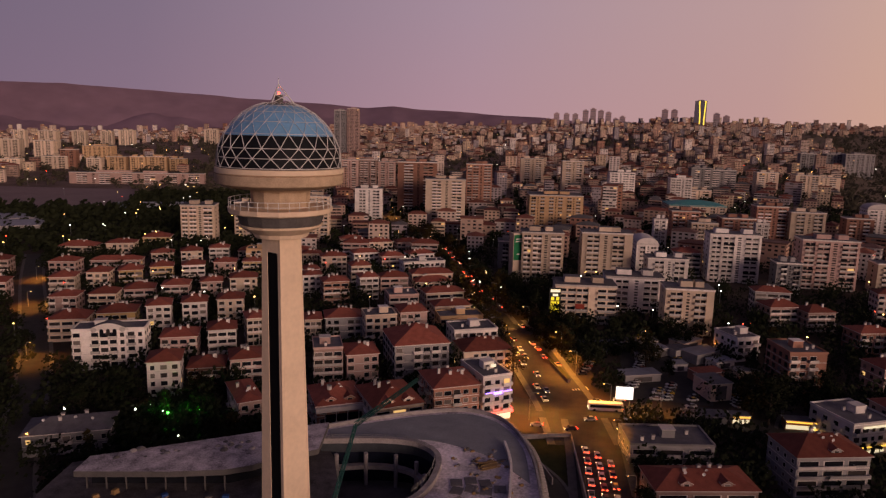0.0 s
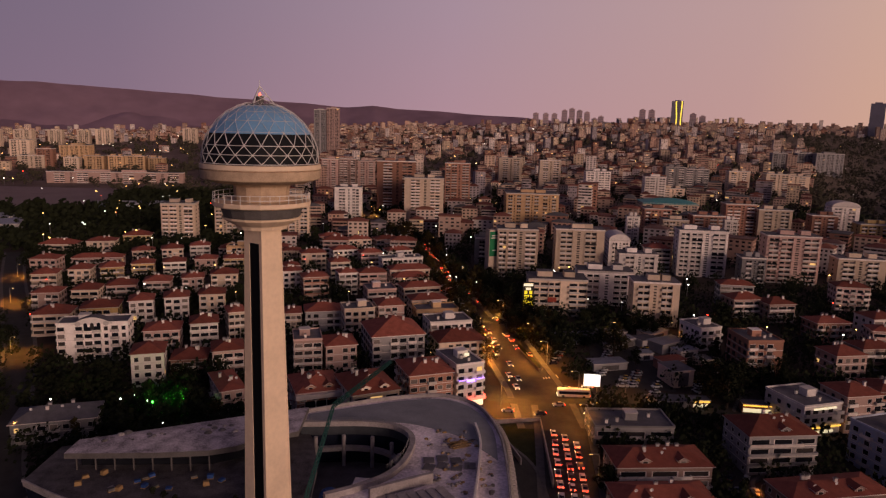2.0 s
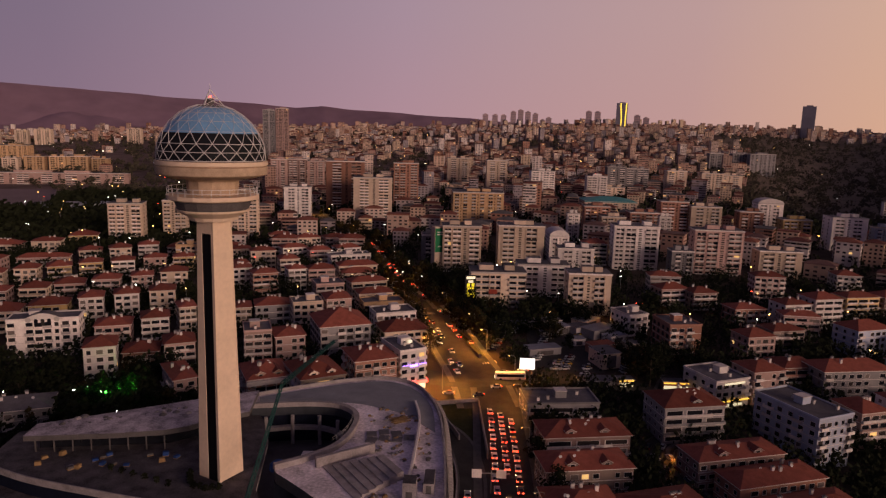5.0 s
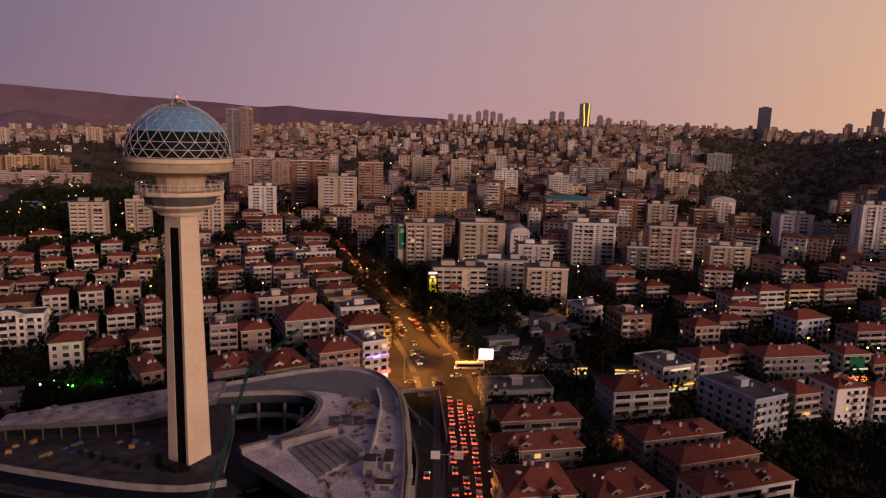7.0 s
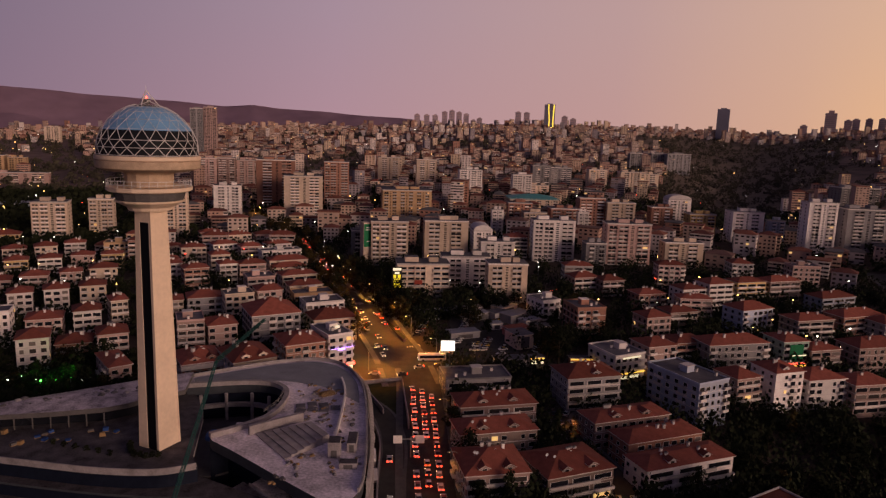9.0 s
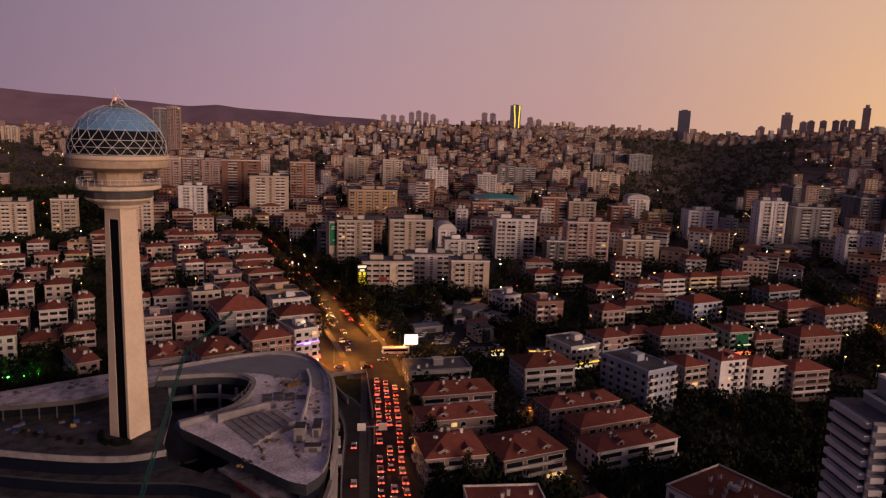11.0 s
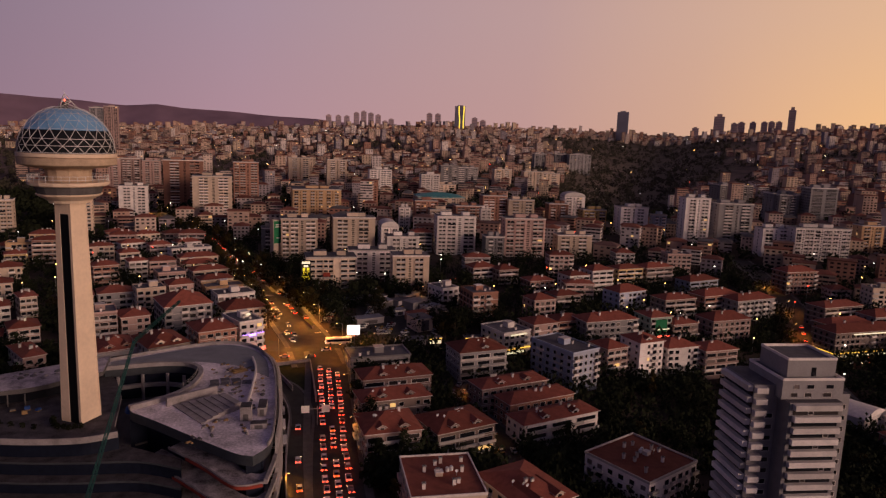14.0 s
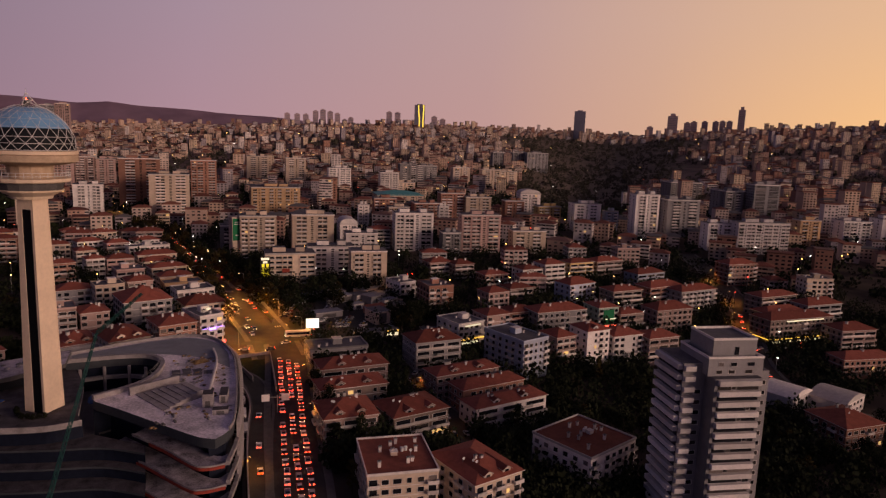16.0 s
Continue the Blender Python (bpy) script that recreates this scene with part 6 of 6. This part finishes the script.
    y = 118 + 8.2 * k
    x, hd = lane([(290, 110), (284, 128), (288, 168), (320, 210), (349, 245)], y)
    for off in (-3, 0.5):
        if vrng.random() < 0.8:
            car(x + off, y, hd, True, 0.3, "car queueing with red tail lights lit")
for k in range(10):
    car(296 + 4.2 * k, 184 + vrng.uniform(-3, 5), 90 + vrng.uniform(-15, 15), True, 0.3, "car queueing at the lit shops")

bus = thing("city_bus", pose(59, 230, land(59, 230) + 0.42, 0, 0, 86), "white city bus turning at the junction", "bus")
b = Build()
loft(b, [(-6.0, 1.2, 0.4, 2.9), (-5.8, 1.25, 0.35, 3.05), (5.7, 1.25, 0.35, 3.05), (6.0, 1.2, 0.4, 2.8)], "trim")
part("body", b, bus)
for s in (-1, 1):
    b = Build()
    x0, x1 = sorted((s * 1.235, s * 1.29))
    b.box(x0, x1, -5.4, 5.4, 1.35, 2.45, "glass_dark")
    part("window_band", b, bus)
    for wy in (-3.8, 3.9):
        o = part("wheel", CAR["wheel"], bus)
        o.location, o.scale = (s * 1.12, wy, 0.45), (1.4, 1.5, 1.5)
    for wy, nm in ((-6.02, "tail_light"), (6.02, "headlight")):
        part(nm, CAR[nm], bus).location = (s * 0.9, wy, 0.9)


# ---- junction, lawns and open lots ----
def patch(name, corners, mat, label, up=0.25, category="ground", n=10):
    """A level-fitting sheet on the ground between four corners."""
    a, b_, c, d = [Vector(p) for p in corners]
    bd = Build()
    g = [[None] * (n + 1) for _ in range(n + 1)]
    for i in range(n + 1):
        for j in range(n + 1):
            p = a.lerp(b_, i / n).lerp(d.lerp(c, i / n), j / n)
            g[i][j] = (p.x, p.y, land(p.x, p.y) + up)
    for i in range(n):
        for j in range(n):
            bd.face([g[i][j], g[i + 1][j], g[i + 1][j + 1], g[i][j + 1]], mat)
    tagged(new(name, bd.mesh(name)), label, category, kind="structure")


material("lawn", (0.030, 0.032, 0.012), 0.95, var=0.4, scale=0.4)
material("parade", (0.26, 0.19, 0.19), 0.95, var=0.2, scale=0.02, bump=0)
patch("lawn", [(27, 208), (43, 210), (40, 170), (33, 182)], "lawn", "sunken dark lawn between the junction and slip road", 0.2)
patch("parking_lot", [(70, 240), (100, 236), (118, 290), (80, 300)], "asphalt", "dark asphalt car park behind the billboard", 0.12, "car park")
patch("parade_ground", [(-560, 700), (-330, 700), (-400, 900), (-640, 900)], "parade", "wide pale paved parade ground", 0.4)
for x, y, w, d, h, turn in ((-395, 600, 60, 40, 6, 24), (-372, 560, 70, 44, 6, 24)):
    t = thing("hall", pose(x, y, land(x, y), 0, 0, turn), "long low hall with a pale flat metal roof", "hall")
    b = Build()
    b.box(-w / 2, w / 2, -d / 2, d / 2, -3, h, "plaster_grey")
    part("wall", b, t)
    b = Build()
    hip(b, w, d, h, 2.0, 0.4, "roof_metal")
    part("roof", b, t)
t = thing("barracks", pose(-295, 712, land(-295, 712), 0, 0, 14), "long low bluish barracks with a grey roof", "building")
b = Build()
b.box(-50, 50, -6, 6, -3, 6, "plaster_blue")
part("wall", b, t)
b = Build()
hip(b, 100, 12, 6, 2.4, 0.5, "roof_metal")
part("roof", b, t)
walls = thing("underpass_wall", pose(0, 0, 0), "low concrete walls round the sunken lawn", "wall")
for a, c, h in (((27, 208.5), (43.5, 210.5), 1.6), ((43.5, 210.5), (40.5, 170), 1.1), ((27, 208.5), (33, 182), 1.0)):
    b = Build()
    d = (Vector((*c, 0)) - Vector((*a, 0))).normalized() * 0.2
    zz = land(*a)
    b.prism([(a[0] + d.y, a[1] - d.x), (c[0] + d.y, c[1] - d.x), (c[0] - d.y, c[1] + d.x), (a[0] - d.y, a[1] + d.x)], min(zz, land(*c)) - 1, max(zz, land(*c)) + h, "concrete")
    part("wall_length", b, walls)
curb = thing("retaining_wall", pose(0, 0, 0), "curved pale retaining wall beside the slip road", "wall")
pts = outline([(22.5, 92), (24.6, 118), (27.0, 140), (29.6, 160), (28.6, 176), (24.5, 190)])
wall_strip("wall_face", pts, 3.0, 9.8, 0.4, curb, "concrete")

# zebra bars and lane lines
for k in range(6):
    b = Build()
    zx, zy = 50.5 + 1.15 * k, 246 + 0.2 * k
    q = [(zx, zy), (zx + 0.55, zy), (zx + 0.2, zy + 3.4), (zx - 0.35, zy + 3.4)]
    b.prism(q, land(zx, zy) + 0.36, land(zx, zy) + 0.352 + 0.02, "road_paint")
    tagged(new("road_marking", b.mesh("road_marking")), "worn white zebra bar on the asphalt", "road marking", "zebra bars")
t = thing("median_island", pose(0, 0, 0), "narrow planted median island with a kerb", "kerb")
b = Build()
isl = [(49.5, 252), (51.0, 254), (47.5, 276), (43, 300), (41.6, 300), (45.5, 276)]
b.prism(isl, land(47, 276) - 0.8, land(47, 276) + 0.75, "pavement", "lawn")
part("kerb", b, t)

# billboard, gantry and containers
bb = thing("billboard", pose(66.8, 234.5, land(67, 234), 0, 0, -6), "large glowing white billboard on steel posts", "billboard")
b = Build()
b.box(-3.2, 3.2, -0.2, 0.2, 2.6, 7.6, "pole_grey")
part("casing", b, bb)
b = Build()
b.box(-3.0, 3.0, -0.26, -0.21, 2.8, 7.4, "screen_white")
part("screen", b, bb, "blank glowing white screen")
for s in (-2, 2):
    b = Build()
    b.box(s - 0.15, s + 0.15, -0.12, 0.12, -1, 2.6, "pole_grey")
    part("post", b, bb)
ga = thing("sign_gantry", pose(38.5, 151.5, land(38, 151), 0, 0, -6), "steel road gantry with two pale sign boards", "road sign")
b = Build()
b.box(-0.15, 0.15, -0.15, 0.15, -1, 7.2, "pole_grey")
b.box(-5.4, 5.2, -0.1, 0.1, 6.2, 6.5, "pole_grey")
part("frame", b, ga)
for x0 in (-5.6, 1.4):
    b = Build()
    b.box(x0, x0 + 2.8, -0.22, -0.12, 5.0, 7.6, "plaster_white")
    part("board", b, ga, "pale sign board seen from behind")
for x, y, w, d, h, turn in ((26.9, 173, 2.2, 6, 2.7, 4), (26.3, 150, 2.0, 7, 2.8, -4), (25.7, 138, 2.0, 7, 3.0, -4), (27.2, 163, 2.0, 2.4, 2.4, 0)):
    t = thing("site_container", pose(x, y, land(x, y) + 0.2, 0, 0, turn), "white site container beside the building site", "container", "site containers")
    b = Build()
    b.box(-w / 2, w / 2, -d / 2, d / 2, 0, h, "plaster_white")
    part("body", b, t)
    for k in range(int(d / 0.6)):
        b = Build()
        b.box(w / 2 + 0.002, w / 2 + 0.05, -d / 2 + 0.2 + 0.6 * k, -d / 2 + 0.5 + 0.6 * k, 0.1, h - 0.1, "trim")
        part("rib", b, t)
    b = Build()
    b.box(-0.5, 0.5, -d / 2 - 0.04, -d / 2 - 0.003, 0.2, 2.1, "concrete_dark")
    part("door", b, t)

# low sheds round the open lot
for x, y, w, d, h, turn, wall, roofm in ((112, 282, 16, 9, 4, 30, "grey", "roof_metal"), (104, 286, 10, 8, 3.5, 20, "white", "roof_felt"), (122, 262, 9, 6, 4, 10, "cream", "roof_felt"), (92, 224, 14, 6, 3.2, 0, "grey", "roof_felt"),
                                         (88, 296, 18, 6, 3, 8, "grey", "roof_felt"), (128, 286, 8, 7, 3.5, 40, "grey", "roof_metal"), (104, 224, 6, 4, 3.4, 0, "cream", "roof_felt"), (124, 221, 11, 4, 3.6, -8, "brick", "roof_felt"),
                                         (110, 296, 13, 8, 3.6, 35, "cream", "roof_metal"), (117, 274, 10, 6, 3.2, 24, "white", "roof_metal"), (98, 270, 6, 5, 3.0, 10, "white", "roof_metal"), (103, 246, 9, 11, 6.4, 14, "cream", "roof_felt"),
                                         (79, 259, 15, 7, 3.0, 12, "grey", "roof_metal"), (72, 292, 20, 5, 2.8, 6, "grey", "roof_metal"), (106, 260, 12, 7, 4.0, 18, "brick", "roof_tile"), (94, 286, 9, 7, 3.4, 28, "grey", "roof_metal"),
                                         (121, 252, 8, 8, 3.2, 12, "pink", "roof_tile"), (86, 279, 6, 4, 2.8, 0, "grey", "roof_felt")):
    t = thing("shed", pose(x, y, land(x, y), 0, 0, turn), f"low {WORDS[wall]} shed with a flat roof by the lot", "shed", "sheds")
    b = Build()
    b.box(-w / 2, w / 2, -d / 2, d / 2, -2, h, "plaster_" + wall)
    part("wall", b, t)
    b = Build()
    b.box(-w / 2 - 0.3, w / 2 + 0.3, -d / 2 - 0.4, d / 2 + 0.3, h, h + 0.25, "trim", roofm)
    part("roof", b, t)
    if (x, y) in ((104, 224), (124, 221)):
        b = Build()
        b.box(-w / 2 + 0.2, w / 2 - 0.2, -d / 2 - 0.12, -d / 2 - 0.02, 0.6, 2.0, "shop_white")
        part("shop_front", b, t, "brightly lit shop front")
        b = Build()
        b.box(-w / 2, w / 2, -d / 2 - 0.5, -d / 2 - 0.38, h - 0.6, h - 0.15, "neon_yellow")
        part("fascia", b, t, "glowing yellow fascia")
    else:
        b = Build()
        b.box(-w / 4, w / 4, -d / 2 - 0.06, -d / 2 + 0.02, 0.2, h - 0.9, "concrete_dark")
        part("door", b, t)

# advertising screens on the blocks
sc = thing("advertising_screen", pose(55.2, 324.5, land(55, 324), 0, 0, 4), "tall lit yellow and black advertising screen on a block", "sign")
b = Build()
b.box(-2.9, 2.9, -0.3, 0.3, 2, 17.6, "sign_black")
part("casing", b, sc)
for x0, x1, z0, z1, m in ((-2.4, 2.4, 15.6, 17.0, "shop_white"), (-2.3, 2.3, 5.6, 8.4, "sign_yellow"), (-2.0, -0.6, 9.0, 11.0, "sign_yellow"), (-0.4, 0.5, 9.0, 11.0, "sign_yellow"), (0.8, 2.0, 9.0, 11.0, "sign_yellow"),
                          (-2.0, -0.5, 11.5, 13.2, "sign_yellow"), (0.5, 2.0, 11.5, 13.2, "sign_yellow"), (-1.3, 1.3, 13.6, 14.8, "shop_white")):
    b = Build()
    b.box(x0, x1, -0.36, -0.31, z0, z1, m)
    part("lit_bar", b, sc)
rp = thing("red_banner", pose(67.5, 325.4, land(67, 325) + 7.5, 0, 0, -4), "red advertising banner hung on a block facade", "banner")
b = Build()
b.box(-2.2, 2.2, -1.2, -1.1, 0, 2.4, "red_band")
part("cloth", b, rp)
gb = thing("green_banner", pose(47.0, 419.5, land(47, 419), 0, 0, 20), "dark green banner on a blank block end wall", "banner")
b = Build()
b.box(-3.6, 3.6, 0.0, 6.0, -4, 29.5, "plaster_cream")
part("end_wall", b, gb)
b = Build()
b.box(-3.3, 3.3, -0.1, -0.01, 12.5, 28.5, "banner_green")
part("cloth", b, gb)
for z0, w in ((25.5, 1.8), (24.0, 2.2), (16.0, 1.2)):
    b = Build()
    b.box(-w, w, -0.14, -0.11, z0, z0 + 0.7, "trim")
    part("printed_bar", b, gb)


# ---- building-site details on the podium ----
material("steel_green", (0.03, 0.10, 0.09), 0.5, 0.2, var=0.2, bump=0)
material("timber", (0.30, 0.19, 0.09), 0.8, var=0.3, scale=2.0)
material("tarp_blue", (0.03, 0.07, 0.22), 0.6, var=0.25)
stairs = thing("roof_steps", pose(3.0, 127.0, 27.0, 0, 0, -62), "broad pale concrete steps on the roof deck", "steps")
for k in range(7):
    b = Build()
    b.box(-9.0 + 0.9 * k, 9.0 - 0.4 * k, -7 + 2.0 * k, -5.01 + 2.0 * k, 0.01, 0.35 + 0.30 * k, "concrete")
    part("step", b, stairs)
b = Build()
b.box(-10.0, -9.0, -8.5, 7.6, 0.01, 2.6, "concrete")
part("side_beam", b, stairs)
for x, y, w, d, h in ((13.4, 117, 3.0, 4.0, 4.2), (18.2, 121, 2.4, 7.0, 2.6), (16.5, 110, 4.4, 2.6, 1.6)):
    t = thing("roof_cabin", pose(x, y, 27.0, 0, 0, -8), "pale concrete stair cabin on the roof deck", "roof cabin")
    b = Build()
    b.box(-w / 2, w / 2, -d / 2, d / 2, 0.01, h, "concrete", "mottled_dark_roof")
    part("wall", b, t)
    b = Build()
    b.box(-w / 4, w / 4, -d / 2 - 0.05, -d / 2 + 0.03, 0.1, min(2.1, h - 0.4), "concrete_dark")
    part("door", b, t)
for k in range(7):
    t = thing("roof_panel_stack", pose(4.5 + 3.4 * (k % 4), 146 + 3.6 * (k // 4) + (k % 2), 27.0, 0, 0, -15 + 4 * k), "dark grey insulation panels laid on the deck", "panel", "insulation panels")
    b = Build()
    b.box(-1.4, 1.4, -1.5, 1.5, 0.01, 0.25, "roof_felt")
    part("panel", b, t)
t = thing("timber_pile", pose(12.5, 158.0, 27.0, 0, 0, 20), "heap of pale timber boards on the roof deck", "timber")
prng = random.Random(4)
for k in range(22):
    b = Build()
    y0, z0 = prng.uniform(-1.6, 1.6), 0.05 + 0.16 * (k // 5)
    b.box(-2.4 + prng.uniform(-0.5, 0.5), 2.4 + prng.uniform(-0.6, 0.6), y0, y0 + 0.28, z0, z0 + 0.12, "timber")
    o = part("board", b, t)
    o.rotation_euler[2] = prng.uniform(-0.2, 0.2)
for k in range(110):
    x, y = prng.uniform(-2, 20), prng.uniform(104, 168)
    if x < 4 and y > 128 or (x - 3) ** 2 + (y - 127) ** 2 < 100 or x > 0.4 * (y - 60):
        continue
    t = thing("rubble_heap", pose(x, y, 27.0, 0, 0, prng.uniform(0, 360)), "small heap of building rubble on the deck", "rubble", "rubble heaps")
    b = Build()
    for q in range(5):
        cx, cy, s = prng.uniform(-0.6, 0.6), prng.uniform(-0.6, 0.6), prng.uniform(0.2, 0.6)
        b.rings([(s, 0.01), (s * 0.8, s * 0.5), (s * 0.3, s * 0.8)], 6, prng.choice(("concrete_dark", "timber", "concrete")))
        b.v[-18:] = [(vx + cx, vy + cy, vz) for vx, vy, vz in b.v[-18:]]
    part("lump", b, t)
for k in range(26):
    x = prng.uniform(-78, -36)
    y = 149.5 + (x + 84) * 0.26 + prng.uniform(0, 6)
    t = thing("roof_debris", pose(x, y, 29.6, 0, 0, prng.uniform(0, 360)), "dark stained debris on the west wing roof", "rubble", "roof debris")
    b = Build()
    s_ = prng.uniform(0.4, 1.3)
    b.rings([(s_, 0.01), (s_ * 0.7, s_ * 0.3), (s_ * 0.2, s_ * 0.5)], 7, prng.choice(("concrete_dark", "roof_felt", "concrete", "tarp_blue")))
    part("lump", b, t)
for k in range(16):
    x, y = prng.uniform(-80, -44), prng.uniform(137, 146)
    t = thing("site_pallet", pose(x, y, 24.5, 0, 0, prng.uniform(0, 90)), "pallet of building material on the terrace", "pallet", "site pallets")
    b = Build()
    b.box(-0.8, 0.8, -0.6, 0.6, 0.01, 0.16, "timber")
    part("pallet_base", b, t)
    b = Build()
    b.box(-0.7, 0.7, -0.5, 0.5, 0.165, prng.uniform(0.5, 1.3), prng.choice(("concrete", "concrete_dark", "tarp_blue", "timber")))
    part("load", b, t)
# court: lower floor, columns, inner bands and a shelter
slab("court_floor", outline([(-32, 176), (-30, 140), (-20, 131), (-4, 141), (2, 152), (0, 172)]), 15.4, 16.0, podium, "concrete_dark", "concrete_dark")
ring = [(-26.5, 166.5), (-19, 167.8), (-11, 167.0), (-5.5, 163.5), (-3.2, 157), (-3.6, 149.5), (-7.5, 142.5)]
for x, y in ring:
    b = Build()
    b.rings([(0.55, 16.0), (0.55, 25.0)], 10, "concrete")
    o = part("column", b, podium)
    o.location = (x, y, 0)
wall_strip("gallery_edge", outline([(x * 1.0, y + 0.6) for x, y in ring]), 20.4, 21.5, 1.6, podium, "concrete", "curved concrete gallery edge in the court")
b = Build()
rim = outline([(-29, 168.4), (-24, 168.6), (-14, 169.1), (-5.6, 167.2), (-1, 160.8), (-2, 150), (-5.8, 142)], 3)
for a, c in zip(rim, rim[1:]):
    b.rod((*a, 28.4), (*a, 29.6), 0.06, "pole_grey")
    for zz in (29.0, 29.6):
        b.rod((*a, zz), (*c, zz), 0.05, "pole_grey")
part("railing", b, podium, "thin steel railing on the canopy rim")
t = thing("scaffold_shelter", pose(-10.5, 141.5, 20.2, 0, 0, -8), "pale scaffold shelter with a flat canopy in the court", "shelter")
for sx in (-2.8, 0, 2.8):
    for sy in (-2, 2):
        b = Build()
        b.box(sx - 0.12, sx + 0.12, sy - 0.12, sy + 0.12, -4.2, 4.6, "trim")
        part("post", b, t)
b = Build()
b.box(-3.2, 3.2, -2.4, 2.4, 4.6, 5.0, "trim")
part("canopy", b, t)
t = thing("blue_tarpaulin", pose(-18.6, 136.0, 24.7, 0, 0, 25), "crumpled blue tarpaulin over site material", "tarpaulin")
b = Build()
b.rings([(2.4, -0.2), (2.1, 1.2), (1.0, 2.0)], 9, "tarp_blue")
part("sheet", b, t)
# east facade fins and west posts
fins = outline([(20.6, 104), (23.2, 122), (25.2, 150), (24.8, 168), (20.5, 184)], 14)
for x, y in fins:
    b = Build()
    b.box(-0.5, 0.5, -0.12, 0.12, 8, 26.9, "concrete")
    o = part("fin", b, podium)
    o.location = (x + 0.3, y, 0)
# shrubs at the tower foot
for k in range(16):
    a = radians(180 + 11 * k)
    x, y = -32.3 + (6.8 + prng.uniform(0, 1.2)) * math.cos(a), 133.2 + (7.0 + prng.uniform(0, 1)) * math.sin(a)
    if k > 9:
        x, y = -40 - 3.2 * (k - 9), 126.5 + 1.7 * (k - 9)
    t = thing("shrub", pose(x, y, 24.5, 0, 0, 40 * k), "dark clipped shrub in the terrace planter", "shrub", "terrace shrubs")
    trunk, crown = KINDS[4]
    part("trunk", trunk, t).scale = (0.22,) * 3
    part("crown", crown, t).scale = (0.30, 0.30, 0.30)
# crane with a folded jib
cr_ = thing("mobile_crane", pose(0, 0, 0), "dark green lattice crane boom over the building site", "crane")


def lattice(name, p, q, w, mat, bays):
    b = Build()
    p, q = Vector(p), Vector(q)
    d = (q - p).normalized()
    u = d.orthogonal().normalized()
    v = d.cross(u)
    cs = [u * w + v * w, u * w - v * w, -u * w - v * w, -u * w + v * w]
    for c in cs:
        b.rod(p + c, q + c * 0.6, 0.10, mat)
    for k in range(bays):
        for i in range(4):
            a = p.lerp(q, k / bays) + cs[i] * (1 - 0.4 * k / bays)
            e = p.lerp(q, (k + 1) / bays) + cs[(i + 1) % 4] * (1 - 0.4 * (k + 1) / bays)
            b.rod(a, e, 0.06, mat)
    part(name, b, cr_)


lattice("boom", (-28.0, 88, 8), (-18.4, 142.8, 44.3), 0.45, "steel_green", 30)
lattice("jib", (-18.4, 142.8, 44.3), (-4.5, 134, 58.5), 0.40, "steel_green", 10)
b = Build()
b.box(-30.5, -25.5, 84, 91, land(-28, 88) + 0.1, 8.5, "steel_green")
part("carriage", b, cr_)


# ---- vaulted halls and long house beyond the high-rise ----
for x, y, w, d, h, turn in ((268, 134, 20, 16, 8, 18), (289, 124, 22, 16, 7, 18)):
    t = thing("vaulted_hall", pose(x, y, land(x, y), 0, 0, turn), "white hall with a shallow curved metal roof", "hall", "vaulted halls")
    b = Build()
    b.box(-w / 2, w / 2, -d / 2, d / 2, -3, h, "plaster_white")
    part("wall", b, t)
    b = Build()
    n = 10
    arc = [(-w / 2 - 0.4 + (w + 0.8) * q / n, h + 0.02 + 2.6 * math.sin(math.pi * q / n)) for q in range(n + 1)]
    for (ax, az), (bx, bz) in zip(arc, arc[1:]):
        b.face([(ax, -d / 2 - 0.4, az), (bx, -d / 2 - 0.4, bz), (bx, d / 2 + 0.4, bz), (ax, d / 2 + 0.4, az)], "trim")
    b.face([(p, -d / 2 - 0.4, q) for p, q in arc], "plaster_white")
    part("roof", b, t)
    for k in range(5):
        for f in range(2):
            put_window(t, -w / 2 + 2 + 4 * k, -d / 2 - 0.01, 2.2 + 3 * f, 2.2, 1.5, 0, rng.random() < 0.1)
